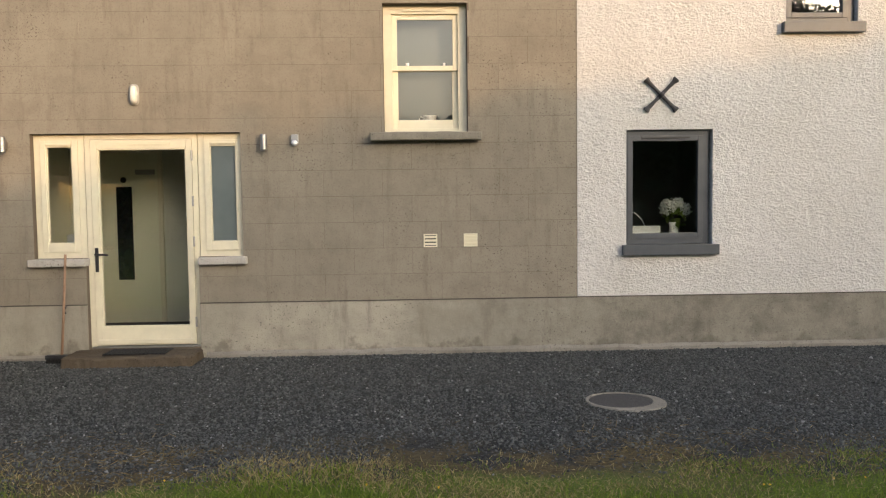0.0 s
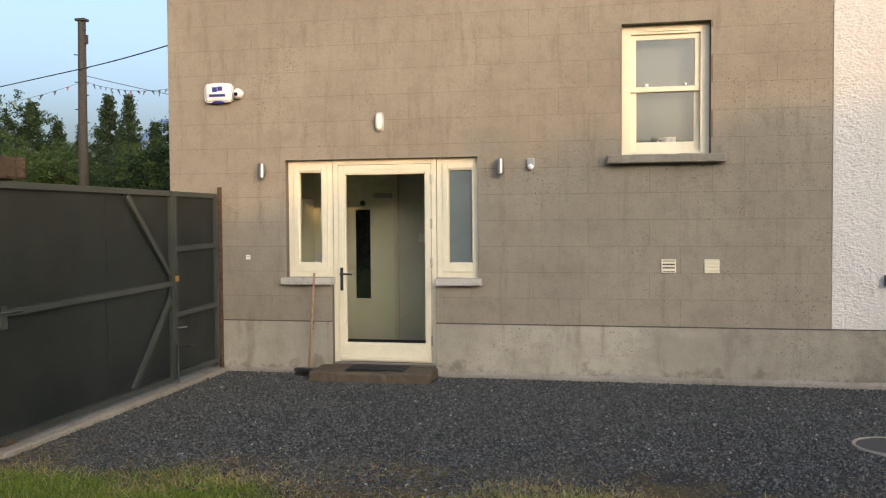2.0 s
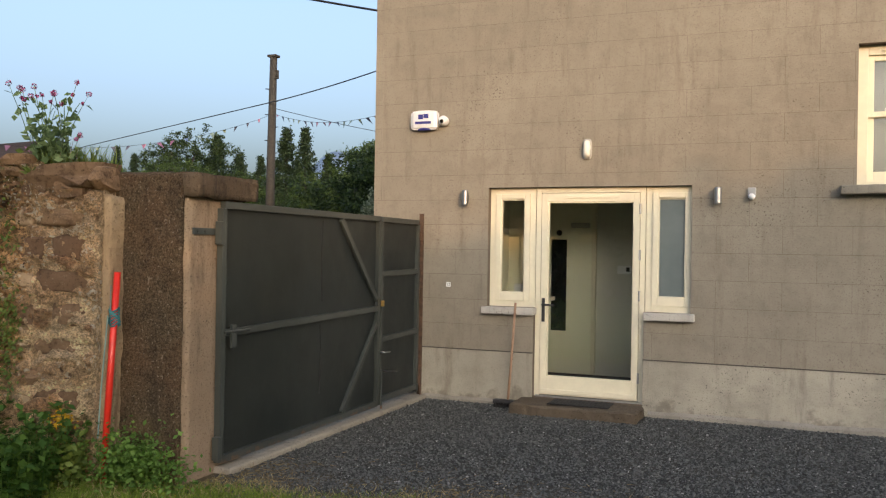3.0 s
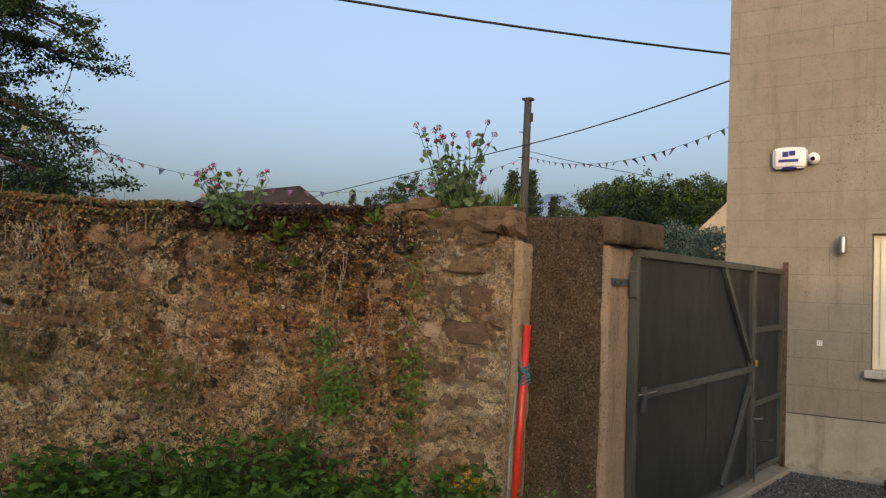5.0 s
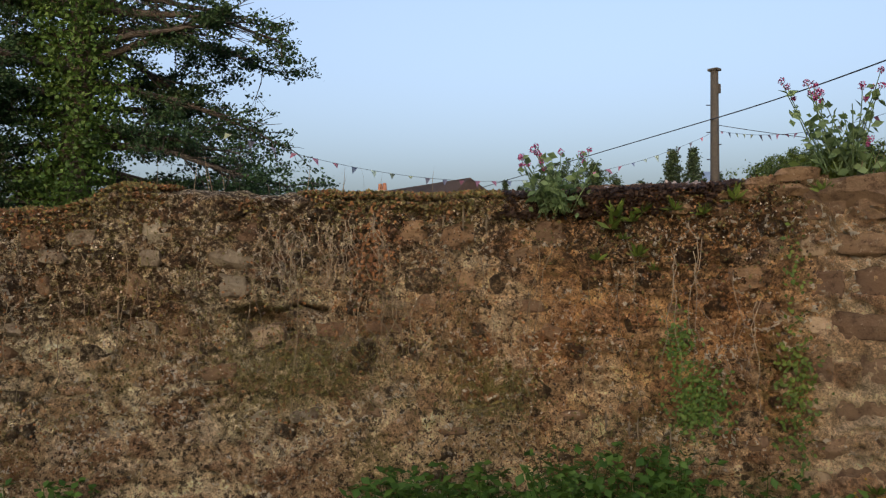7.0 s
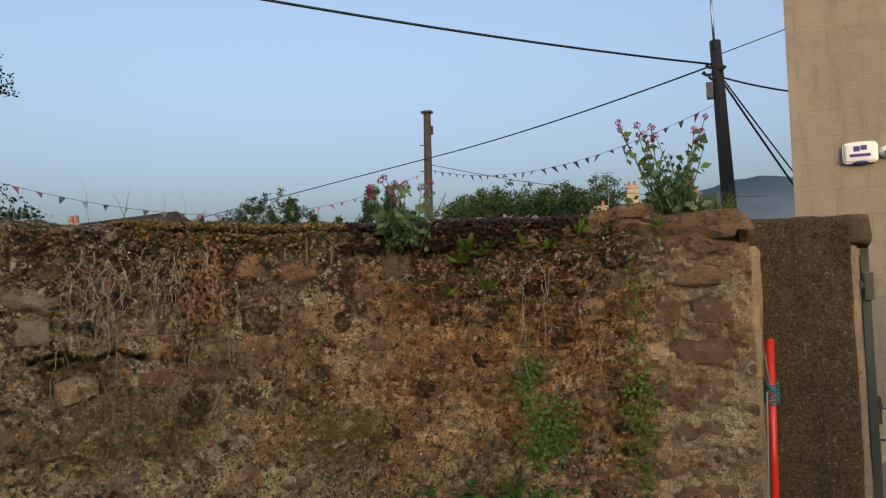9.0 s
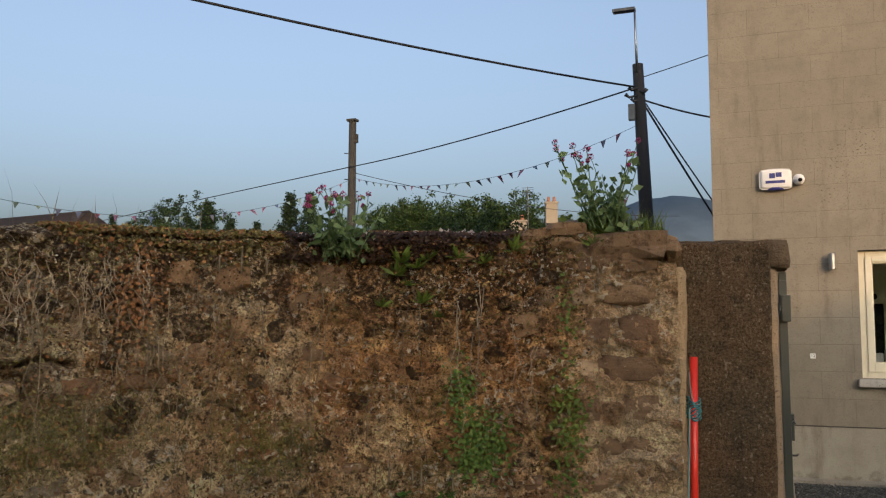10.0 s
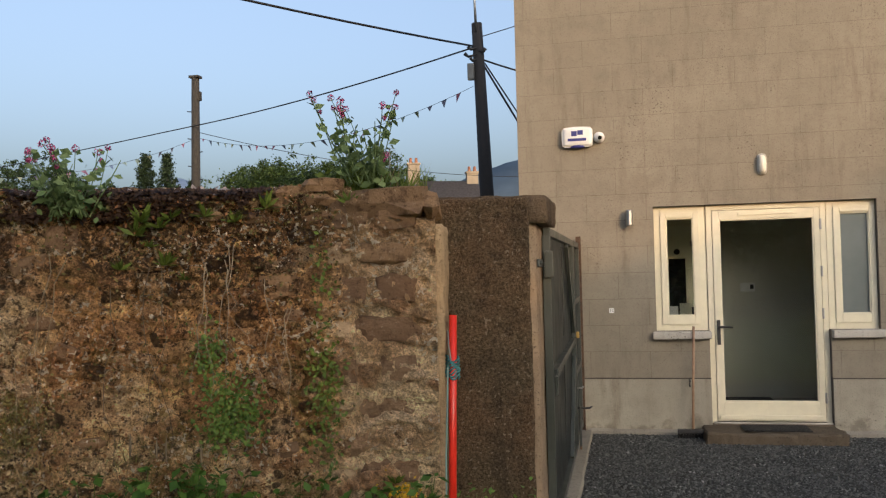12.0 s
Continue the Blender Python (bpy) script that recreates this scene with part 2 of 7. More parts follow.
def glass(name, tint=(0.95, 0.97, 0.96)):
    m = Mat(name)
    nt = m.t
    tr, gl, mx, fr = (nt.nodes.new("ShaderNode" + k) for k in ("BsdfTransparent", "BsdfGlossy", "MixShader", "Fresnel"))
    tr.inputs["Color"].default_value = (*tint, 1)
    gl.inputs["Roughness"].default_value = 0.01
    fr.inputs["IOR"].default_value = 1.75
    for a, b in ((fr.outputs[0], mx.inputs[0]), (tr.outputs[0], mx.inputs[1]), (gl.outputs[0], mx.inputs[2]), (mx.outputs[0], nt.nodes["Material Output"].inputs["Surface"])):
        nt.links.new(a, b)
    return m.m


GLASS = glass("glass")


def gate_paint():
    m = Mat("gate_paint").world_space()
    n, s = m.noise(1.6, 5), m.noise(5, 6, 0.65, (1, 1, 0.6))
    c = m.mix(m.ramp(n, 0.3, 0.7), (0.038, 0.045, 0.042), (0.058, 0.066, 0.061))
    c = m.mix(m.math("MULTIPLY", m.ramp(s, 0.58, 0.8), 0.2), c, (0.095, 0.10, 0.093))
    rust = m.ramp(m.math("ADD", m.ramp(m.axis(2), 0.25, 0.0), m.noise(14, 5)), 1.2, 1.5)
    c = m.mix(rust, c, (0.16, 0.09, 0.045))
    m.bump(m.noise(1.6, 2), 0.006)
    return m.done(c, m.ramp(s, 0.3, 0.7, 0.30, 0.44), 0.0, 0.5)


GATE = gate_paint()


def ground_mat():
    m = Mat("ground").world_space()
    y = m.math("ADD", m.axis(1), m.math("MULTIPLY", m.math("SUBTRACT", m.noise(1.1, 5, 0.65), 0.5), 1.6))
    peb = m.cells(75, "F1", None, "Color")
    pebd = m.cells(75)
    sep = m.t.nodes.new("ShaderNodeSeparateColor")
    m.t.links.new(peb, sep.inputs[0])
    gravel = m.mix(sep.outputs[0], (0.020, 0.021, 0.022), (0.070, 0.072, 0.074))
    gravel = m.mix(m.ramp(sep.outputs[1], 0.96, 0.99), gravel, (0.2, 0.2, 0.2))
    gravel = m.mix(m.ramp(m.noise(1.3, 4), 0.4, 0.75), gravel, (0.060, 0.056, 0.05))
    straw = m.mix(m.ramp(m.noise(60, 4, 0.7, (0.3, 1, 1)), 0.35, 0.65), (0.07, 0.055, 0.03), (0.155, 0.125, 0.065))
    straw = m.mix(m.ramp(m.noise(3, 4), 0.45, 0.6), straw, gravel)
    grass = m.mix(m.ramp(m.noise(45, 5, 0.7), 0.3, 0.7), (0.075, 0.11, 0.018), (0.18, 0.24, 0.048))
    grass = m.mix(m.ramp(m.noise(0.9, 4), 0.45, 0.65), grass, (0.13, 0.13, 0.05))
    c = m.mix(m.ramp(y, -2.9, -3.5), gravel, straw)
    c = m.mix(m.ramp(y, -3.75, -4.1), c, grass)
    m.bump(m.math("ADD", m.math("MULTIPLY", pebd, -1.0), m.noise(30, 4)), 0.02)
    return m.done(c, 0.92, 0, 0.25)


GROUND = ground_mat()


def rubble_mat():
    """Old mortar with flush rubble: each stone's tone and outline come with the mesh, moss, crust and painted crevice
    shade on top.
    """
    m = Mat("rubble_mortar").world_space()
    at = m.t.nodes.new("ShaderNodeAttribute")
    at.attribute_name = "rubble"
    sp = m.t.nodes.new("ShaderNodeSeparateColor")
    m.t.links.new(at.outputs["Color"], sp.inputs[0])
    tone, mask, chip = sp.outputs[0], sp.outputs[1], sp.outputs[2]
    big, mid = m.noise(0.9, 5), m.noise(5, 6, 0.65)
    n1, n2, n3 = m.noise(9, 8, 0.7), m.noise(17, 8, 0.72), m.noise(38, 8, 0.75)
    warm = m.mix(m.ramp(n1, 0.36, 0.64), (0.44, 0.235, 0.098), (0.82, 0.53, 0.265))
    grey = m.mix(m.ramp(n2, 0.36, 0.64), (0.44, 0.365, 0.235), (0.86, 0.75, 0.53))
    pale = m.mix(m.ramp(n2, 0.36, 0.64), (0.50, 0.355, 0.215), (0.78, 0.61, 0.41))
    c = m.mix(m.ramp(m.math("ADD", m.math("MULTIPLY", big, 1.6), m.math("MULTIPLY", m.axis(0), -0.35)), 2.2, 2.7), warm, grey)
    end = m.ramp(m.math("ADD", m.math("MULTIPLY", mid, 0.5), m.axis(0)), -2.85, -2.45)
    c = m.mix(end, c, pale)
    bare = m.math("SUBTRACT", 1.0, m.math("MULTIPLY", end, 0.75))
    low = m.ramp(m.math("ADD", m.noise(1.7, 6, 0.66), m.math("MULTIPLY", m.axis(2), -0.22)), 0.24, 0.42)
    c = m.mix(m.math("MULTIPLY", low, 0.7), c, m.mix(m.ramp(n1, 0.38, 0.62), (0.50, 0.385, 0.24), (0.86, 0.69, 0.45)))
    rock = m.mix(m.ramp(tone, 0.40, 0.75), (0.31, 0.15, 0.075), (0.46, 0.31, 0.175))
    rock = m.mix(m.ramp(tone, 0.78, 0.95), rock, (0.58, 0.46, 0.32))
    rock = m.mix(m.ramp(n3, 0.38, 0.62), m.mix(0.45, rock, (0.06, 0.035, 0.02)), rock)
    c = m.mix(m.math("MULTIPLY", mask, 0.72), c, rock)
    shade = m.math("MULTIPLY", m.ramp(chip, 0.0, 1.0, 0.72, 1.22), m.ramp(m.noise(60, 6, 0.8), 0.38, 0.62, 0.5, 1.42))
    tint = m.t.nodes.new("ShaderNodeCombineColor")
    for k in range(3):
        m.t.links.new(shade, tint.inputs[k])
    c = m.mix(1.0, c, tint.outputs[0], "MULTIPLY")
    olive = m.math("MULTIPLY", m.ramp(m.noise(1.5, 5, 0.6), 0.50, 0.62), m.ramp(m.noise(27, 7, 0.72), 0.42, 0.56))
    c = m.mix(m.math("MULTIPLY", m.math("MULTIPLY", olive, bare), 0.8), c, m.mix(n3, (0.09, 0.075, 0.018), (0.24, 0.20, 0.07)))
    rust = m.math("MULTIPLY", m.ramp(m.noise(1.15, 6, 0.65), 0.46, 0.58), m.ramp(m.noise(23, 8, 0.74), 0.44, 0.56))
    c = m.mix(m.math("MULTIPLY", m.math("MULTIPLY", rust, bare), 0.66), c, m.mix(n3, (0.085, 0.032, 0.014), (0.27, 0.125, 0.055)))
    high = m.math("ADD", m.math("ADD", m.math("MULTIPLY", m.axis(2), 0.45), m.noise(1.6, 6, 0.66)), m.ramp(m.axis(0), -4.9, -6.0, 0.0, 0.11))
    crust = m.math("MULTIPLY", m.ramp(high, 1.09, 1.28), m.ramp(m.noise(25, 8, 0.75), 0.43, 0.54))
    c = m.mix(m.math("MULTIPLY", m.math("MULTIPLY", crust, bare), 0.92), c, m.mix(n3, (0.016, 0.009, 0.006), (0.085, 0.05, 0.028)))
    fleck = m.math("MULTIPLY", m.ramp(m.noise(29, 3, 0.5), 0.575, 0.61), m.ramp(m.noise(2.3, 5, 0.6), 0.46, 0.56))
    c = m.mix(m.math("MULTIPLY", fleck, 0.85), c, (0.62, 0.58, 0.49))
    # shade of crevices put into the colour: near-black pits and stone joints
    pit_shade = m.ramp(m.noise(22, 9, 0.78), 0.475, 0.43)
    c = m.mix(m.math("MULTIPLY", m.math("MULTIPLY", at.outputs["Alpha"], m.ramp(n2, 0.34, 0.56)), 0.9), c, (0.022, 0.013, 0.008))
    c = m.mix(m.math("MULTIPLY", m.math("MULTIPLY", pit_shade, bare), 0.85), c, (0.020, 0.012, 0.007))
    c = m.mix(1.0, c, (1.30, 1.27, 1.22), "MULTIPLY")
    c.node.clamp_result = True
    m.bump(m.math("ADD", m.math("MULTIPLY", n2, 1.8), n3), 0.075)
    return m.done(c, 0.95, 0, 0.15)


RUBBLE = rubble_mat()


def stone_mat(name, a, b):
    m = Mat(name).world_space()
    fine, tiny, mid = m.noise(25, 6, 0.7), m.noise(110, 4, 0.7), m.noise(7, 5)
    rough_b, rough_c = m.noise(14, 9, 0.75), m.noise(26, 9, 0.78)
    c = m.mix(m.object_random(), a, b)
    c = m.mix(m.math("MULTIPLY", m.ramp(mid, 0.5, 0.7), 0.6), c, (0.13, 0.085, 0.055))
    c = m.mix(m.math("MULTIPLY", m.ramp(rough_b, 0.50, 0.62), 0.55), c, (0.07, 0.037, 0.02))
    c = m.mix(m.math("MULTIPLY", m.ramp(rough_c, 0.58, 0.64), 0.55), c, (0.50, 0.41, 0.30))
    c = m.mix(m.math("MULTIPLY", m.ramp(rough_c, 0.43, 0.37), 0.7), c, (0.04, 0.022, 0.012))
    m.bump(m.math("ADD", m.math("MULTIPLY", fine, 1.5), tiny), 0.02)
    return m.done(c, 0.93, 0, 0.2)


STONE = stone_mat("rubble_stone", (0.35, 0.225, 0.125), (0.22, 0.13, 0.074))
STONE_PALE = stone_mat("pale_stone", (0.54, 0.42, 0.28), (0.40, 0.29, 0.185))
STONE_GREY = stone_mat("grey_stone", (0.40, 0.345, 0.25), (0.24, 0.195, 0.14))
QUOIN = stone_mat("quoin_stone", (0.28, 0.185, 0.11), (0.18, 0.11, 0.066))
PILLAR = render_coat("pillar_render", (0.27, 0.20, 0.135), (0.36, 0.27, 0.185), (0.09, 0.06, 0.042), 0.012, 60, 0.8)
CAP = render_coat("cap_concrete", (0.085, 0.062, 0.040), (0.145, 0.106, 0.069), (0.035, 0.025, 0.02), 0.02, 45, 0.95)


def dash_mat():
    m = Mat("dark_roughcast").world_space()
    fine, big = m.noise(70, 6, 0.75), m.noise(1.8, 6, 0.65)
    c = m.mix(m.ramp(fine, 0.36, 0.64), (0.058, 0.043, 0.026), (0.165, 0.123, 0.077))
    c = m.mix(m.math("MULTIPLY", m.ramp(big, 0.42, 0.62), 0.42), c, m.mix(m.ramp(fine, 0.36, 0.64), (0.10, 0.052, 0.028), (0.22, 0.13, 0.072)))
    c = m.mix(m.math("MULTIPLY", m.ramp(m.noise(3, 6, 0.7, (1.6, 1.6, 0.35)), 0.52, 0.68), 0.5), c, (0.045, 0.031, 0.022))
    low = m.math("ADD", m.axis(2), m.math("MULTIPLY", m.noise(3, 5), 1.4))
    c = m.mix(m.math("MULTIPLY", m.ramp(low, 1.15, 0.55), 0.5), c, (0.25, 0.20, 0.075))
    c = m.mix(m.math("MULTIPLY", m.ramp(m.noise(48, 3, 0.5), 0.62, 0.66), 0.6), c, (0.33, 0.27, 0.20))
    c = m.mix(m.math("MULTIPLY", m.ramp(m.noise(6, 7, 0.7), 0.50, 0.64), 0.55), c, m.mix(m.ramp(fine, 0.4, 0.6), (0.03, 0.02, 0.014), (0.10, 0.07, 0.045)))
    m.bump(m.math("ADD", fine, m.noise(14, 5, 0.7)), 0.03)
    return m.done(c, 0.95, 0, 0.15)


DASH = dash_mat()


def leaf_mat(name, a, b, through=0.25):
    m = Mat(name)
    c = m.mix(m.island(), a, b)
    m.done(c, 0.6, 0, 0.3)
    nt = m.t
    tl, mx = nt.nodes.new("ShaderNodeBsdfTranslucent"), nt.nodes.new("ShaderNodeMixShader")
    nt.links.new(c, tl.inputs["Color"])
    mx.inputs[0].default_value = through
    for s, d in ((m.p.outputs[0], mx.inputs[1]), (tl.outputs[0], mx.inputs[2]), (mx.outputs[0], nt.nodes["Material Output"].inputs["Surface"])):
        nt.links.new(s, d)
    return m.m


LEAF = leaf_mat("leaf_dark", (0.012, 0.026, 0.008), (0.045, 0.076, 0.019))
LEAF_DEEP = leaf_mat("leaf_deep", (0.011, 0.034, 0.013), (0.040, 0.082, 0.028))
IVY = leaf_mat("ivy_leaf", (0.035, 0.080, 0.012), (0.12, 0.18, 0.03))
LEAF_MID = leaf_mat("leaf_mid", (0.024, 0.050, 0.012), (0.068, 0.110, 0.026))
LEAF_FRESH = leaf_mat("leaf_fresh", (0.050, 0.085, 0.012), (0.13, 0.18, 0.030))
LEAF_NEEDLE = leaf_mat("leaf_needle", (0.015, 0.034, 0.016), (0.035, 0.06, 0.024), 0.1)
BARK = plain("bark", (0.042, 0.036, 0.030), 0.95, 0, 0.4, 8, 0.01)

# ---- house ----
HX0, HX1, WX1, HTOP, DEPTH = -2.33, 4.34, 13.0, 6.6, 8.0
PLZ, COURSE, BLOCK = 0.545, 0.2585, 0.58
OPEN = {  # clear openings in the front: x0, x1, z0, z1
    "door": (-0.52, 0.58, 0.105, 2.22), "side_l": (-1.015, -0.52, 1.0, 2.22), "side_r": (0.58, 1.015, 1.0, 2.22),
    "up": (2.425, 3.255, 2.20, 3.46), "grey": (4.832, 5.705, 1.03, 2.207), "grey_up": (6.43, 7.16, 3.22, 4.40),
}


def cut(rects, hole):
    """Takes a rectangle out of a list of rectangles (x0, x1, z0, z1)."""
    out = []
    a0, a1, b0, b1 = hole
    for x0, x1, z0, z1 in rects:
        if a1 <= x0 or a0 >= x1 or b1 <= z0 or b0 >= z1:
            out.append((x0, x1, z0, z1))
            continue
        out += [r for r in ((x0, x1, z0, max(z0, b0)), (x0, x1, min(z1, b1), z1), (x0, max(x0, a0), max(z0, b0), min(z1, b1)), (min(x1, a1), x1, max(z0, b0), min(z1, b1))) if r[1] - r[0] > 1e-4 and r[3] - r[2] > 1e-4]
    return out


def front(x0, x1, holes):
    rects = [(x0, x1, -0.3, HTOP)]
    for h in holes:
        rects = cut(rects, OPEN[h])
    return rects


wall_front = alone("wall_front", boxes([(a, b, 0.0, 0.35, c, d) for a, b, c, d in front(HX0, HX1, ("door", "side_l", "side_r", "up"))]), JOINT, "beige cement-rendered front wall lined out as ashlar", "wall", "structure")
wall_white = alone("wall_white", boxes([(a, b, -0.012, 0.35, c, d) for a, b, c, d in front(HX1, WX1, ("grey", "grey_up"))]), WHITE, "white roughcast front wall beside the beige block", "wall", "structure")
alone("wall_side", boxes([(HX0, HX0 + 0.35, 0.35, DEPTH, -0.3, HTOP)]), BEIGE, "beige rendered gable side wall", "wall", "structure")
alone("wall_back", boxes([(HX0, WX1, DEPTH, DEPTH + 0.35, -0.3, HTOP), (WX1 - 0.35, WX1, 0.35, DEPTH, -0.3, HTOP)]), BEIGE, "plain rear walls of the house", "wall", "structure")
bm = bmesh.new()
ridge = [(HX0 - 0.2, -0.25), (WX1 + 0.2, -0.25), (WX1 + 0.2, DEPTH + 0.6), (HX0 - 0.2, DEPTH + 0.6)]
low = [bm.verts.new((x, y, HTOP)) for x, y in ridge]
up = [bm.verts.new((HX0 + 3, DEPTH / 2, HTOP + 2.6)), bm.verts.new((WX1 - 3, DEPTH / 2, HTOP + 2.6))]
for f in ((low[0], low[1], up[1], up[0]), (low[1], low[2], up[1]), (low[2], low[3], up[0], up[1]), (low[3], low[0], up[0]), tuple(low[::-1])):
    bm.faces.new(f)
alone("roof", bm, SLATE, "dark slate hipped roof of the house", "roof", "structure")


def rough_foot(x0, x1, y0, y1, h):
    """A low uneven strip with a sloping top."""
    b = bmesh.new()
    n = int((x1 - x0) / 0.06)
    rings = []
    for k in range(n + 1):
        x = x0 + (x1 - x0) * k / n
        u = 0.5 * noise.noise(Vector((x * 2.1, 4, 0))) + 0.4 * noise.noise(Vector((x * 9, 1, 0)))
        rings.append([b.verts.new(q) for q in ((x, y1, -0.1), (x, y0, -0.1), (x, y0 + 0.008 * u, h * (0.55 + 0.5 * u)), (x, y1 - 0.005, h * (1 + 0.6 * u)), (x, y1, h * (1 + 0.6 * u)))])
    for p, q in zip(rings, rings[1:]):
        for k in range(5):
            b.faces.new((p[k], p[(k + 1) % 5], q[(k + 1) % 5], q[k]))
    b.faces.new(rings[0])
    b.faces.new(rings[-1][::-1])
    return b


# plinth, butted against the step and the door reveal
plinth = alone("plinth", boxes([(a, b, -0.022, -0.0, -0.3, PLZ - 0.007) for a, b in ((HX0, -0.52), (0.58, HX1))] + [(HX1 - 0.006, WX1, -0.0245, -0.002, -0.3, PLZ - 0.004)]), PLINTH, "grey stained cement plinth along the foot of the house", "plinth", "structure")

part("foot_fillet", rough_foot(0.64, WX1, -0.055, -0.020, 0.06), CONCRETE, plinth, "uneven pale cement fillet along the gravel")
part("foot_fillet", rough_foot(HX0 + 0.62, -0.66, -0.05, -0.020, 0.05), CONCRETE, plinth, "uneven pale cement fillet along the gravel")
# thin dark strip painted as the shadow of the plinth's top edge
part("edge_shadow_strip", boxes([(a, b, -0.028, -0.0, PLZ - 0.0065, PLZ + 0.0015) for a, b in ((HX0, -0.52), (0.58, HX1))] + [(HX1, WX1, -0.031, -0.005, PLZ - 0.004, PLZ + 0.004)], 0.002), plain("edge_shadow_dark", (0.07, 0.06, 0.05), 0.9), plinth, "dark strip standing in for the shadow groove along the plinth top")

# ---- ground ----
bm = bmesh.new()
bmesh.ops.create_grid(bm, x_segments=1, y_segments=1, size=2500)
alone("ground", bm, GROUND, "dark gravel yard running into dry edge and grass", "ground", "structure")

# ---- stone boundary wall ----
WALL_LINE = [(-2.33, -4.07), (-3.35, -4.28), (-4.3, -4.78), (-4.9, -5.35), (-5.7, -6.2), (-7.4, -8.0), (-9.5, -10.2), (-12.5, -13.4)]


def smooth_line(pts, n):
    p = np.array(pts)
    s = np.concatenate([[0], np.cumsum(np.linalg.norm(np.diff(p, axis=0), axis=1))])
    t = np.linspace(0, s[-1], n)
    q = np.stack([np.interp(t, s, p[:, k]) for k in (0, 1)], 1)
    w = 21
    pad = np.concatenate([2 * q[:1] - q[1:w // 2 + 1][::-1], q, 2 * q[-1:] - q[-w // 2:-1][::-1]])
    q = np.stack([np.convolve(pad[:, k], np.ones(w) / w, "valid")[:n] for k in (0, 1)], 1)
    return t, q


LINE_S, LINE_P = smooth_line(WALL_LINE, 400)
LINE_D = np.gradient(LINE_P, LINE_S, axis=0)
LINE_D /= np.linalg.norm(LINE_D, axis=1, keepdims=True)


def on_wall(s, out=0.0):
    """Place on the wall's face s metres from its gate end, and its outward normal (both plan)."""
    s = np.asarray(s, float)
    p = np.stack([np.interp(s, LINE_S, LINE_P[:, k]) for k in (0, 1)], -1)
    d = np.stack([np.interp(s, LINE_S, LINE_D[:, k]) for k in (0, 1)], -1)
    n = np.stack([-d[..., 1], d[..., 0]], -1)
    return p + n * np.asarray(out)[..., None], n


def wall_top(s):
    s = np.asarray(s, float)
    return np.interp(s, [0, 0.42, 0.47, 0.75, 1.2, 1.7, 2.4, 3.0, 3.7, 4.6, 4.75, 5.0, 7, 14], [1.97, 1.98, 2.14, 2.12, 2.10, 2.09, 2.08, 2.10, 2.12, 2.16, 2.08, 2.02, 2.0, 2.0]) + 0.018 * fbm(s * 3, s * 0, 3, 5)


THICK = 0.5


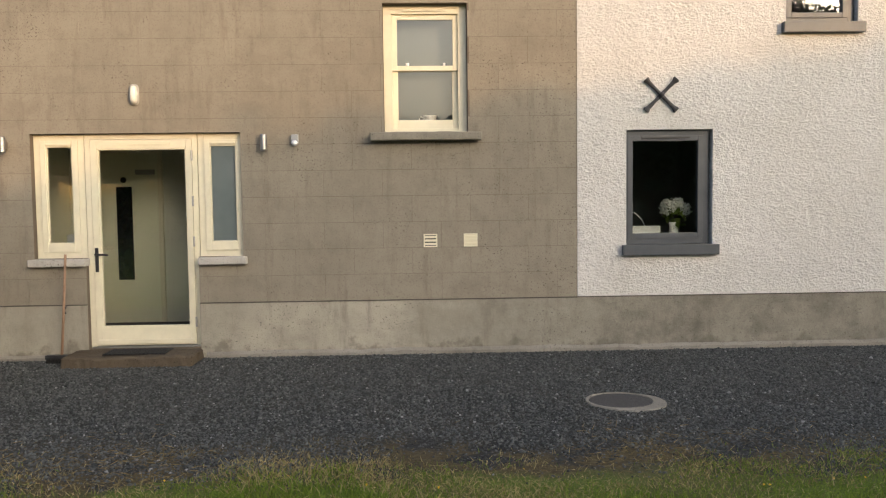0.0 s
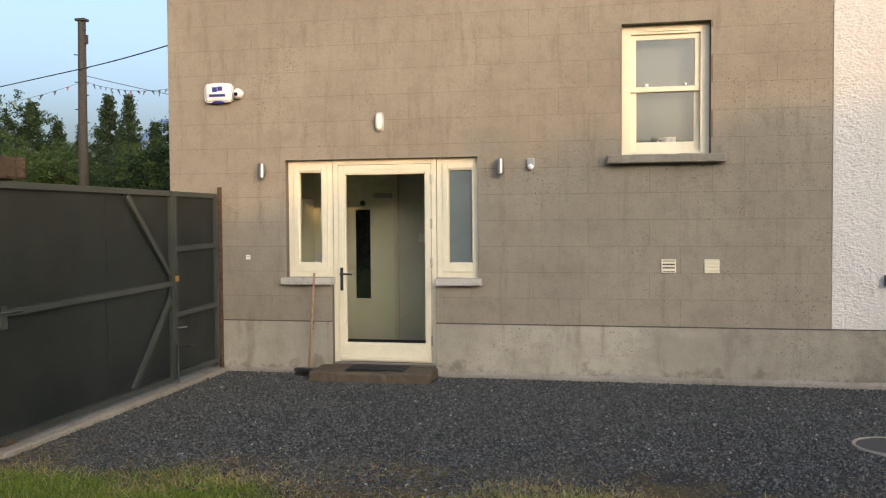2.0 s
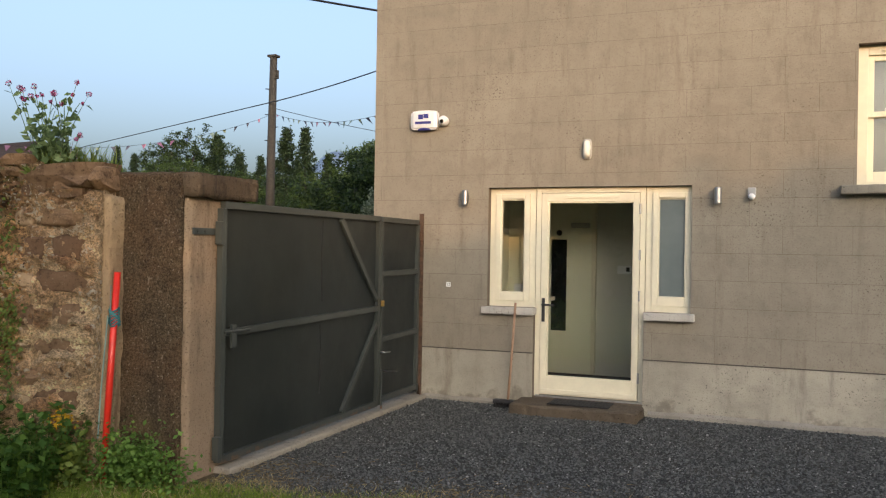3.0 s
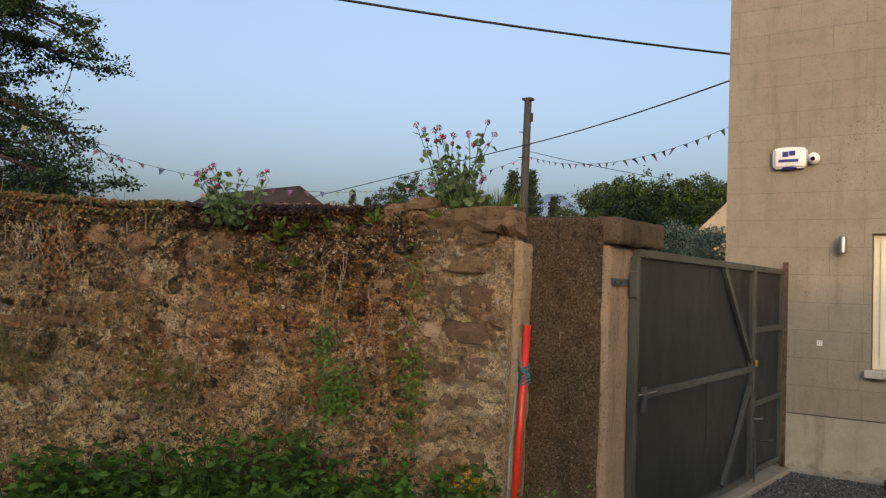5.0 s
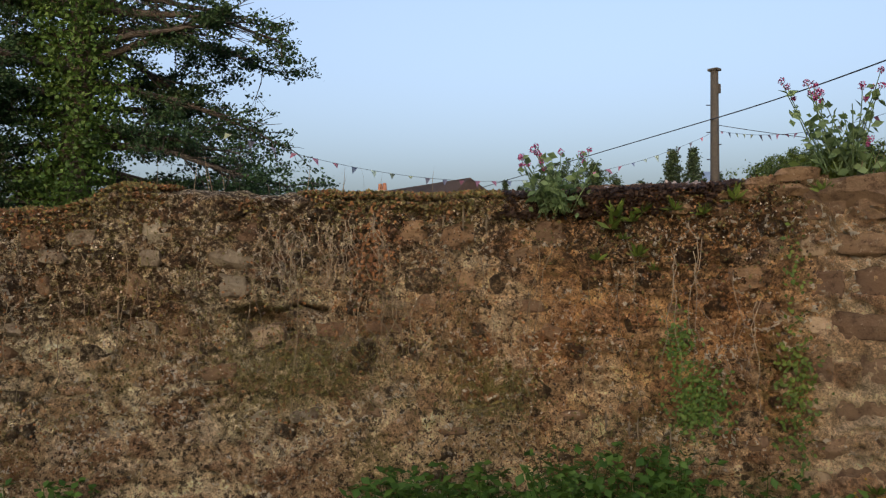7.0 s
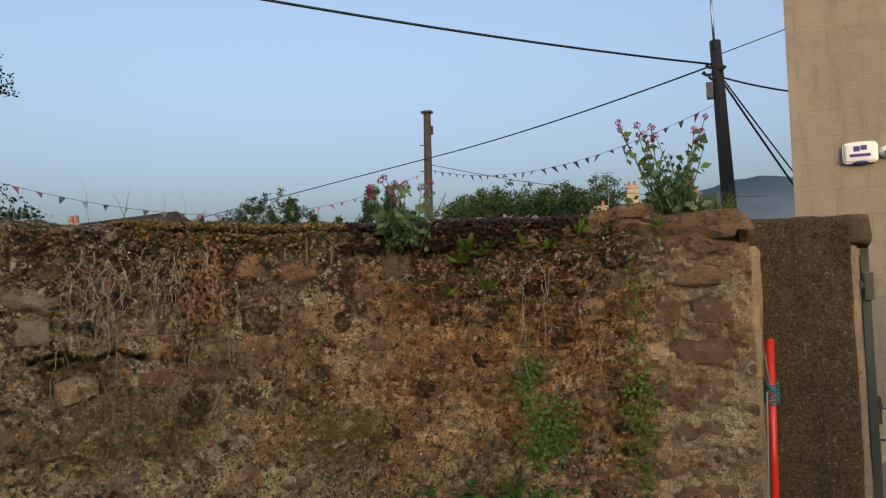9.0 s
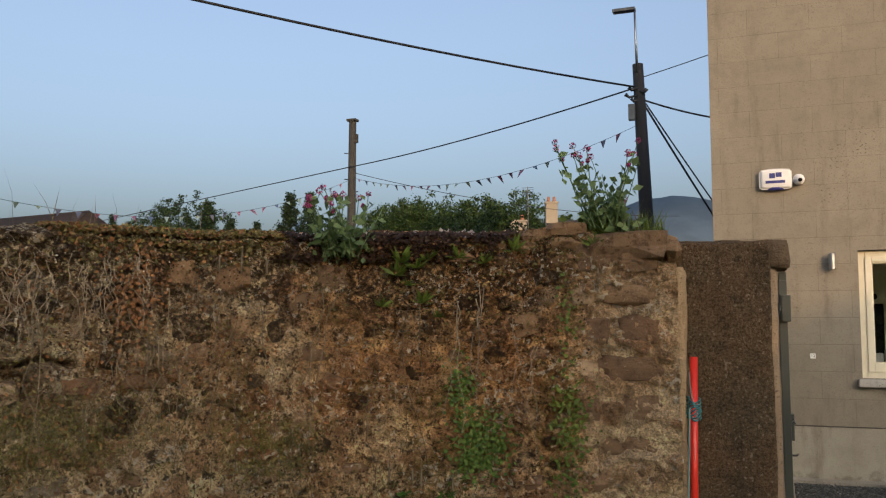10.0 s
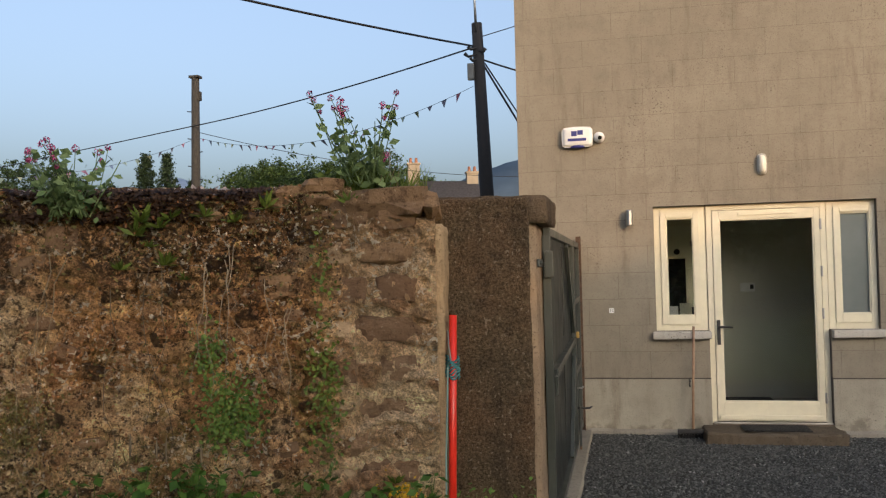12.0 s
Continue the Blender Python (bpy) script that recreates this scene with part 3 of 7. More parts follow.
def rough_wall(s0, s1, step):
    """Front face, rounded top and back of the rubble wall as one skin."""
    ns = int((s1 - s0) / step) + 1
    s = np.linspace(s0, s1, ns)
    nz, nt = int(2.1 / step), max(6, int(THICK / step / 1.5))
    top = wall_top(s)
    rows, paint = [], []
    for k in range(nz + 1):
        f = k / nz
        z = -0.15 + f * (top + 0.15 - 0.05)
        u, v = s, z
        wob = 0.05 * fbm(u * 6, v * 6, 3, 15)
        gap, tone = cellular((u + wob) * 6.5, (v + wob) * 10.5, 3)
        gap2, tone2 = cellular((u - wob) * 17, (v + wob) * 24, 8)
        worn_ = np.clip(0.5 + 1.2 * fbm(u * 1.6, v * 1.9, 3, 33), 0, 1)
        d = 0.022 * fbm(u * 3.1, v * 3.1, 3, 2) + 0.014 * fbm(u * 13, v * 16, 3, 9) + 0.023 * vnoise(u * 30, v * 34, 4) + 0.013 * vnoise(u * 58, v * 62, 6)
        warp = 0.07 * fbm(u * 3.5, v * 3.5, 3, 45)
        sgap, stone = cellular((u + warp) * 4.4, (v - warp) * 8.0, 21)
        inside = np.clip((sgap - 0.07) / 0.13, 0, 1) * (stone > 0.36)
        joint = np.clip(1 - sgap / 0.075, 0, 1) * np.clip(0.25 + 1.3 * fbm(u * 2.3, v * 2.3, 3, 52) + 0.15 * (u - 3.0), 0, 1)
        paint.append(np.stack([stone, inside, 0.5 * tone2 + 0.5 * tone, joint], 1))
        d = d + 0.026 * inside - 0.035 * joint + worn_ * (0.030 * np.minimum(gap * 3.2, 1) * (0.4 + 0.9 * tone) - 0.02) + (1 - worn_) * 0.014 * np.minimum(gap2 * 2.5, 1) * tone2
        hole = np.exp(-(((s - 3.69 + 0.03 * np.sin(z * 31)) / 0.17) ** 2 + ((z - 1.285) / 0.115) ** 2) ** 4)
        crack = np.exp(-((z - 1.405 + 0.018 * np.sin(s * 23)) / 0.015) ** 2) * ((s > 3.32) & (s < 3.92))
        p, n = on_wall(s, d - 0.30 * hole - 0.17 * crack - 0.04 * f)
        rows.append(np.concatenate([p, z[:, None]], 1))
    for k in range(1, nt + 1):
        f = k / nt
        p, n = on_wall(s, -0.04 - f * (THICK - 0.04) + 0.02 * fbm(s * 8, s * 0 + f * 5, 2, 8))
        z = top - 0.05 + (0.05 + 0.05 * np.exp(-((s - 1.6) / 0.7) ** 2)) * math.sin(math.pi * min(1, f * 1.1)) + 0.018 * fbm(s * 7, np.full_like(s, f * 4), 4, 3) * (f < 1)
        rows.append(np.concatenate([p, z[:, None]], 1))
    p, n = on_wall(s, -THICK)
    rows.append(np.concatenate([p, np.full((ns, 1), -0.15)], 1))
    v = np.stack(rows)
    nr = len(v)
    i = (np.arange(nr - 1)[:, None] * ns + np.arange(ns - 1)[None]).ravel()
    f = np.stack([i, i + 1, i + ns + 1, i + ns], 1)
    me = bpy.data.meshes.new("rubble_wall")
    me.from_pydata(v.reshape(-1, 3).tolist(), [], f.tolist())
    b = bmesh.new()
    b.from_mesh(me)
    ends = [v[:, 0], v[:, -1]]
    for e in ends:
        b.faces.new([b.verts.new(q) for q in e])
    bmesh.ops.recalc_face_normals(b, faces=b.faces)
    bpy.data.meshes.remove(me)
    return b, np.concatenate(paint).ravel()


def stone_wall(name, s0, s1, step, label):
    b, tones = rough_wall(s0, s1, step)
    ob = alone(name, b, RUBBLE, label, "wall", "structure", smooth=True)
    at = ob.data.attributes.new("rubble", "FLOAT_COLOR", "POINT")
    full = np.zeros(len(ob.data.vertices) * 4)
    full[:len(tones)] = tones
    at.data.foreach_set("color", full)
    return ob


wall_stone = stone_wall("wall_stone", 0.0, 6.2, 0.0115, "old rubble stone boundary wall with crumbling mortar and moss")
stone_wall("wall_stone_far", 6.2, 13.8, 0.08, "further run of the rubble stone boundary wall")

# ---- windows and door of the house ----
def frame_bm(x0, x1, z0, z1, w, y0, y1, bevel=0.004, bottom=None):
    """A rectangular frame of four members."""
    b = bottom or w
    return boxes([(x0, x0 + w, y0, y1, z0, z1), (x1 - w, x1, y0, y1, z0, z1), (x0 + w, x1 - w, y0, y1, z1 - w, z1), (x0 + w, x1 - w, y0, y1, z0, z0 + b)], bevel)


def pane(name, x0, x1, z0, z1, y, parent, mat=None, label=""):
    ob = part(name, boxes([(x0, x1, y, y + 0.006, z0, z1)]), mat or GLASS, parent, label)
    ob.visible_shadow = False
    return ob


def frosted():
    m = Mat("frosted_glass")
    m.bump(m.noise(250, 2), 0.001)
    m.p.inputs["Transmission Weight"].default_value = 0.55
    return m.done(m.mix(m.ramp(m.noise(3, 3), 0.3, 0.7), (0.20, 0.25, 0.26), (0.25, 0.30, 0.31)), 0.35)


FROST = frosted()


def sidelight(name, x0, x1, glass_mat, label):
    t = thing(name, (x0, 0.0, 1.0), label, "window", kind="structure")
    part("window_frame", frame_bm(x0 + 0.003, x1 - 0.003, 1.0, 2.217, 0.06, 0.07, 0.14), PAINT, t)
    sx0, sx1, sz0, sz1 = x0 + 0.063, x1 - 0.063, 1.06, 2.157
    part("sash", frame_bm(sx0, sx1, sz0, sz1, 0.056, 0.055, 0.12, 0.006, 0.085), PAINT, t)
    part("glazing_bead", frame_bm(sx0 + 0.056, sx1 - 0.056, sz0 + 0.085, sz1 - 0.056, 0.010, 0.065, 0.10, 0.003), PAINT, t)
    part("trickle_vent", boxes([(sx0 + 0.06, sx1 - 0.06, 0.045, 0.056, sz1 - 0.045, sz1 - 0.025)], 0.003), PAINT, t)
    pane("pane", sx0 + 0.06, sx1 - 0.06, sz0 + 0.09, sz1 - 0.06, 0.09, t, glass_mat)
    return t


sidelight("window_1", -1.015, -0.522, GLASS, "narrow cream-painted sidelight with clear glass beside the door")
sidelight("window_2", 0.58, 1.075, FROST, "narrow cream-painted sidelight with frosted glass beside the door")


def rough_block(x0, x1, y0, y1, z0, z1, cuts=5, amp=0.004, bevel=0.008, seed=0):
    b = bmesh.new()
    box(b, x0, x1, y0, y1, z0, z1)
    bmesh.ops.subdivide_edges(b, edges=[e for e in b.edges if e.calc_length() > 0.2], cuts=cuts, use_grid_fill=True)
    bmesh.ops.subdivide_edges(b, edges=[e for e in b.edges if e.calc_length() > 0.09], cuts=1, use_grid_fill=True)
    for v in b.verts:
        v.co += noise.noise_vector(v.co * 9 + Vector((seed, 0, 0))) * amp + noise.noise_vector(v.co * 2.5) * amp
    es = [e for e in b.edges if len(e.link_faces) == 2 and e.calc_face_angle(0) > 1.0]
    bmesh.ops.bevel(b, geom=es, offset=bevel, segments=1, affect="EDGES")
    return b


for x0, x1, z0, z1, d, lab in ((-1.055, -0.505, 0.925, 0.998, 0.085, "grey stone sill under the clear sidelight"), (0.585, 1.06, 0.925, 0.998, 0.085, "grey stone sill under the frosted sidelight"), (2.29, 3.385, 2.118, 2.198, 0.125, "weathered stone sill under the sash window")):
    s = part("window_sill", rough_block(x0, x1, -d, 0.10, z0, z1, 7, 0.004), SILL if z0 < 1.5 else CONCRETE, None, lab)
    tagged(s, "", "sill", "", "structure")

door = thing("door_1", (0.04, 0.07, 0.105), "cream-painted glazed entrance door, closed, with a lever handle", "door", kind="structure")
part("door_frame", boxes([(-0.517, -0.464, 0.06, 0.15, 0.105, 2.217), (0.527, 0.577, 0.06, 0.15, 0.105, 2.217), (-0.464, 0.527, 0.06, 0.15, 2.165, 2.217)], 0.004), PAINT, door)
leaf = part("door_leaf", boxes([(-0.460, -0.398, 0.05, 0.11, 0.125, 2.16), (0.470, 0.523, 0.05, 0.11, 0.125, 2.16), (-0.398, 0.470, 0.05, 0.11, 2.075, 2.16), (-0.398, 0.470, 0.05, 0.11, 0.125, 0.305)], 0.005), PAINT, door)
part("glazing_bead", frame_bm(-0.398, 0.470, 0.305, 2.075, 0.014, 0.058, 0.1, 0.004), PAINT, leaf)
part("weather_bar", boxes([(-0.44, 0.50, 0.028, 0.05, 0.14, 0.185)], 0.008), PAINT, leaf)
pane("pane", -0.39, 0.462, 0.315, 2.065, 0.08, leaf)
part("trickle_vent", boxes([(-0.22, 0.32, 0.038, 0.052, 2.108, 2.128)], 0.004), PAINT, leaf)
b = boxes([(-0.444, -0.412, 0.036, 0.05, 0.86, 1.10)], 0.006)
part("handle_plate", b, BLACK, leaf, "black handle plate")
b = tube(bmesh.new(), [(-0.428, 0.04, 1.035), (-0.428, -0.005, 1.035)], 0.010, 10)
tube(b, [(-0.428, -0.005, 1.035), (-0.36, -0.012, 1.035), (-0.305, -0.005, 1.03)], [0.011, 0.010, 0.009], 10)
part("lever", b, BLACK, leaf, "black lever", True)
for z in (0.35, 1.15, 1.55, 2.0):
    part("hinge", tube(bmesh.new(), [(0.527, 0.045, z - 0.05), (0.527, 0.045, z + 0.05)], 0.010, 8), STEEL, door, "steel butt hinge")
part("threshold", boxes([(-0.497, 0.577, 0.02, 0.15, 0.09, 0.118)], 0.004), STEEL, door, "grey metal threshold")

# sash window upstairs
w = thing("window_3", (2.84, 0, 2.2), "cream-painted timber sash window over a stone sill", "window", kind="structure")
part("window_frame", frame_bm(2.428, 3.252, 2.2, 3.457, 0.085, 0.10, 0.20, 0.004, 0.045), PAINT, w)
part("upper_sash", frame_bm(2.513, 3.167, 2.82, 3.372, 0.05, 0.13, 0.165, 0.006), PAINT, w)
part("lower_sash", frame_bm(2.513, 3.167, 2.245, 2.87, 0.055, 0.168, 0.20, 0.006, 0.09), PAINT, w)
pane("pane", 2.56, 3.12, 2.865, 3.325, 0.145, w)
pane("pane", 2.565, 3.115, 2.33, 2.82, 0.182, w)
part("trickle_vent", boxes([(2.62, 3.06, 0.085, 0.1, 3.395, 3.42)], 0.004), PAINT, w)
for x in (2.66, 2.67, 3.03):
    part("sash_catch", tube(bmesh.new(), [(x, 0.12, 2.87), (x, 0.12, 2.895)], 0.012, 8), PLASTIC, w, "white sash catch")


def grey_window(name, x0, x1, z0, z1, label):
    t = thing(name, (x0, 0, z0), label, "window", kind="structure")
    x0, x1 = x0 - 0.035, x1 - 0.02
    part("window_frame", frame_bm(x0 + 0.003, x1 - 0.003, z0 + 0.03, z1 - 0.003, 0.055, 0.05, 0.13, 0.004), GREY_PAINT, t)
    part("sash", frame_bm(x0 + 0.058, x1 - 0.058, z0 + 0.085, z1 - 0.058, 0.055, 0.04, 0.11, 0.006), GREY_PAINT, t)
    pane("pane", x0 + 0.11, x1 - 0.11, z0 + 0.137, z1 - 0.11, 0.075, t)
    part("trickle_vent", boxes([(x0 + 0.2, x1 - 0.2, 0.03, 0.041, z1 - 0.09, z1 - 0.072)], 0.003), BLACK, t)
    part("window_sill", boxes([(x0 - 0.01, x1 + 0.07, -0.085, 0.06, z0 - 0.075, z0 + 0.028)], 0.006), GREY_PAINT, t, "dark grey metal sill")
    return t


grey_window("window_4", 4.832, 5.705, 1.03, 2.207, "dark grey framed window in the white roughcast wall")
grey_window("window_5", 6.43, 7.16, 3.22, 4.40, "dark grey framed upper window in the white wall")

# ---- rooms behind the glass ----
alone("wall_hall", boxes([(-1.45, -0.28, 1.80, 1.9, 0.1, 2.6), (-1.45, -1.35, 0.35, 1.8, 0.1, 2.6)]), ROOM_WALL, "pale green painted hall walls", "wall", "structure")
alone("wall_hall_side", boxes([(-0.28, 1.35, 1.80, 1.9, 0.1, 2.6), (1.25, 1.35, 0.35, 1.8, 0.1, 2.6)]), plain("hall_grey", (0.64, 0.63, 0.56), 0.8, 0, 0.08, 2), "grey painted hall walls", "wall", "structure")
alone("floor_hall", boxes([(-1.45, 1.35, 0.36, 1.9, 0.02, 0.1)]), plain("hall_floor", (0.22, 0.21, 0.18), 0.5, 0, 0.2, 3), "grey hall floor behind the entrance door", "floor", "structure")
alone("ceiling_hall", boxes([(-1.45, 1.35, 0.36, 1.9, 2.6, 2.68)]), PLASTIC, "white hall ceiling", "ceiling", "structure")
d2 = thing("door_2", (-0.70, 1.78, 0.1), "pale green inner fire door with a narrow dark glass slot", "door", kind="structure")
part("door_leaf", boxes([(-1.12, -0.795, 1.75, 1.795, 0.11, 2.1), (-0.605, -0.30, 1.75, 1.795, 0.11, 2.1), (-0.795, -0.605, 1.75, 1.795, 0.11, 0.62), (-0.795, -0.605, 1.75, 1.795, 1.72, 2.1)]), ROOM_WALL, d2)
part("vision_panel", boxes([(-0.795, -0.605, 1.765, 1.78, 0.62, 1.72)]), plain("dark_glass", (0.012, 0.014, 0.016), 0.12), d2, "dark glass slot")
part("sign_disc", tube(bmesh.new(), [(-0.70, 1.75, 1.80), (-0.70, 1.742, 1.80)], 0.035, 16), BLACK, d2, "small round dark sign")
part("door_closer", boxes([(-0.55, -0.33, 1.70, 1.75, 1.86, 1.92)], 0.006), STEEL, d2, "grey metal door closer")
part("door_frame", boxes([(-0.30, -0.25, 1.73, 1.797, 0.1, 2.18), (-1.17, -1.12, 1.73, 1.797, 0.1, 2.18), (-1.12, -0.30, 1.73, 1.797, 2.1, 2.18)], 0.004), PAINT, d2)
alone("door_mat", boxes([(-1.05, 0.28, 1.2, 1.74, 0.101, 0.115)], 0.003), RUBBER, "dark ribbed mat on the hall floor", "mat")
t = thing("thermostat", (0.08, 1.8, 1.36), "white wall thermostat box on the grey hall wall", "thermostat")
part("case", boxes([(0.0, 0.16, 1.765, 1.8, 1.32, 1.42)], 0.006), PLASTIC, t)
part("screen", boxes([(0.105, 0.145, 1.76, 1.766, 1.35, 1.40)]), BLACK, t, "small dark display")
alone("shelf_hall", boxes([(-1.33, -0.45, 0.37, 0.60, 1.05, 1.09)], 0.004), PAINT, "cream shelf behind the clear sidelight", "shelf")
for x0, x1, h, mt, lab in ((-0.86, -0.78, 0.13, PLASTIC, "white box on the hall shelf"), (-0.76, -0.66, 0.16, ROOM_WALL, "pale paper box on the hall shelf"), (-0.64, -0.59, 0.12, BLACK, "small black box on the hall shelf")):
    alone("storage_box", boxes([(x0, x1, 0.42, 0.52, 1.09, 1.09 + h)], 0.005), mt, lab, "box", group="boxes on the hall shelf")
# upper room with a drawn blind
alone("wall_upper_room", boxes([(2.2, 3.5, 0.9, 1.0, 2.0, 3.9), (2.1, 2.2, 0.35, 1.0, 2.0, 3.9), (3.5, 3.6, 0.35, 1.0, 2.0, 3.9)]), plain("upper_paint", (0.55, 0.56, 0.56), 0.8, 0, 0.06, 2), "plain grey-white walls of the upper room", "wall", "structure")
alone("floor_upper_room", boxes([(2.2, 3.5, 0.35, 0.9, 2.1, 2.19)]), PAINT, "cream inner window board of the upper room", "floor", "structure")
alone("ceiling_upper_room", boxes([(2.2, 3.5, 0.35, 0.9, 3.8, 3.9)]), PLASTIC, "white ceiling of the upper room", "ceiling", "structure")
alone("blind", boxes([(2.45, 3.24, 0.33, 0.336, 2.292, 3.55)]), plain("blind_cloth", (0.16, 0.185, 0.205), 0.9, 0, 0.05, 3), "pale grey roller blind drawn down behind the sash window", "blind")


def jug(cx, cy, z, s, name, label):
    t = thing(name, (cx, cy, z), label, "jug")
    b = bmesh.new()
    prof = [(0.030, 0.0), (0.045, 0.01), (0.062, 0.03), (0.066, 0.05), (0.058, 0.075), (0.062, 0.09), (0.056, 0.088), (0.05, 0.07)]
    rings = [[b.verts.new((cx + s * r * math.cos(a * math.pi / 8) * (1.0 + 0.15 * (h > 0.07) * (a == 0)), cy + s * r * math.sin(a * math.pi / 8), z + s * h)) for a in range(16)] for r, h in prof]
    for r, q in zip(rings, rings[1:]):
        for k in range(16):
            b.faces.new((r[k], r[(k + 1) % 16], q[(k + 1) % 16], q[k]))
    b.faces.new(rings[0][::-1])
    part("bowl", b, PLASTIC, t, "", True)
    part("ear", tube(bmesh.new(), [(cx - s * x, cy, z + s * h) for x, h in ((0.058, 0.075), (0.085, 0.08), (0.098, 0.06), (0.085, 0.035), (0.06, 0.03))], 0.006 * s, 8), PLASTIC, t, "white jug handle", True)
    return t


jug(2.88, 0.262, 2.292, 1.05, "milk_jug", "white china jug standing behind the sash window")
alone("board_upper", boxes([(2.44, 3.24, 0.201, 0.345, 2.262, 2.29)], 0.004), PAINT, "cream inner window board below the sash window", "sill", "structure")
# rooms behind the grey windows, their dimness put into one dark colour
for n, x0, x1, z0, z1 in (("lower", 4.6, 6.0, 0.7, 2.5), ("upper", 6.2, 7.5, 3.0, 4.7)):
    alone("wall_" + n + "_grey_room", boxes([(x0, x1, 2.0, 2.1, z0, z1), (x0 - 0.1, x0, 0.35, 2.1, z0, z1), (x1, x1 + 0.1, 0.35, 2.1, z0, z1)]), ROOM_DIMMED, "walls of the room behind grey window, dimness put into their colour", "wall", "structure")
    alone("ceiling_" + n + "_grey_room", boxes([(x0, x1, 0.35, 2.0, z1 - 0.1, z1)]), ROOM_DIMMED, "ceiling of the room behind grey window, dimness put into its colour", "ceiling", "structure")
    alone("floor_" + n + "_grey_room", boxes([(x0, x1, 0.35, 2.0, z0, z0 + 0.1)]), ROOM_DIMMED, "floor of the room behind grey window, dimness put into its colour", "floor", "structure")
alone("board_grey_window", boxes([(4.84, 5.70, 0.132, 0.5, 1.10, 1.145)], 0.004), PAINT, "inner window board behind the grey window", "sill", "structure")
r = thing("router", (5.06, 0.28, 1.145), "white box with a thin wire aerial on the window board", "router")
part("case", boxes([(4.90, 5.24, 0.2, 0.34, 1.146, 1.235)], 0.008), PLASTIC, r)
part("aerial", tube(bmesh.new(), [(5.10, 0.28, 1.23), (5.06, 0.28, 1.31), (4.99, 0.28, 1.375), (4.97, 0.28, 1.37)], 0.004, 6), PLASTIC, r, "thin bent white wire")
v = thing("flower_vase", (5.40, 0.28, 1.145), "white vase with white hydrangea blooms and leaves", "vase")
part("vase", tube(bmesh.new(), [(5.40, 0.28, 1.146), (5.40, 0.28, 1.16), (5.40, 0.28, 1.22), (5.40, 0.28, 1.27)], [0.040, 0.048, 0.042, 0.05], 14), PLASTIC, v, "", True)
LEAFV = [(0, 0, 0), (0.5, 0.32, 0.08), (1, 0, 0), (0.5, -0.32, 0.08)]
LEAFF = [(0, 1, 2), (0, 2, 3)]


def leaf_ball(name, centre, radius, n, size, mat, parent, label=""):
    d = rng.normal(size=(n, 3))
    d /= np.linalg.norm(d, axis=1, keepdims=True)
    pos = np.array(centre) + d * radius * rng.uniform(0.75, 1.0, (n, 1))
    return scatter(name, LEAFV, LEAFF, frames_of(pos, d + rng.normal(size=(n, 3)) * 0.35, rng.uniform(0, 6.3, n), size * rng.uniform(0.7, 1.3, n)), mat, label, "", parent=parent)


BLOOM = leaf_mat("white_petal", (0.62, 0.64, 0.58), (0.82, 0.82, 0.78), 0.2)
for cx, cz, r in ((5.34, 1.43, 0.085), (5.44, 1.46, 0.06), (5.51, 1.40, 0.065)):
    leaf_ball("bloom", (cx, 0.27, cz), r, 220, 0.035, BLOOM, v, "white flower head")
leaf_ball("foliage", (5.43, 0.30, 1.33), 0.10, 60, 0.08, LEAF_FRESH, v, "green leaves")

# ---- fittings on the front ----
lamp = thing("bulkhead_lamp", (0.02, 0, 2.59), "oval white bulkhead lamp on the rendered wall above the door", "lamp")
b = bmesh.new()
bmesh.ops.create_uvsphere(b, u_segments=20, v_segments=14, radius=1)
for q in b.verts:
    q.co = Vector((0.01 + 0.047 * math.copysign(abs(q.co.x) ** 0.6, q.co.x), -0.018 - 0.020 * q.co.y * -1, 2.588 + 0.102 * math.copysign(abs(q.co.z) ** 0.5, q.co.z)))
part("base", b, plain("lamp_rim", (0.42, 0.40, 0.36), 0.45), lamp, "grey oval rim", True)
b = bmesh.new()
bmesh.ops.create_uvsphere(b, u_segments=16, v_segments=12, radius=1)
for q in b.verts:
    q.co = Vector((0.01 + 0.036 * math.copysign(abs(q.co.x) ** 0.7, q.co.x), -0.03 - 0.055 * max(0, -q.co.y), 2.588 + 0.088 * math.copysign(abs(q.co.z) ** 0.6, q.co.z)))
part("diffuser", b, plain("opal", (0.85, 0.82, 0.72), 0.25, 0, 0.02), lamp, "opal white glass cover", True)


def updown(x, label):
    t = thing("wall_light", (x, 0, 2.03), label, "wall light", "steel lights by the door")
    part("body", tube(bmesh.new(), [(x, -0.085, 2.035), (x, -0.085, 2.045), (x, -0.085, 2.18), (x, -0.085, 2.19)], [0.030, 0.034, 0.034, 0.030], 20), STEEL, t)
    part("bracket", boxes([(x - 0.02, x + 0.02, -0.06, -0.004, 2.075, 2.15)], 0.004), STEEL, t, "small steel wall bracket")
    part("lens", tube(bmesh.new(), [(x, -0.085, 2.19), (x, -0.085, 2.193)], 0.026, 16), GLASS, t, "glass lens")


updown(-1.245, "cylindrical brushed steel up-down wall light beside the gate")
updown(1.255, "cylindrical brushed steel up-down wall light beside the sensor")
s = thing("presence_sensor", (1.55, 0, 2.08), "small grey movement sensor on a square wall box", "sensor")
part("back_box", boxes([(1.515, 1.585, -0.04, -0.004, 2.10, 2.19)], 0.008), plain("sensor_grey", (0.35, 0.36, 0.37), 0.4), s)
b = bmesh.new()
bmesh.ops.create_uvsphere(b, u_segments=14, v_segments=10, radius=0.03, matrix=Matrix.Translation((1.55, -0.05, 2.105)))
part("eye", b, PLASTIC, s, "round white sensor eye", True)

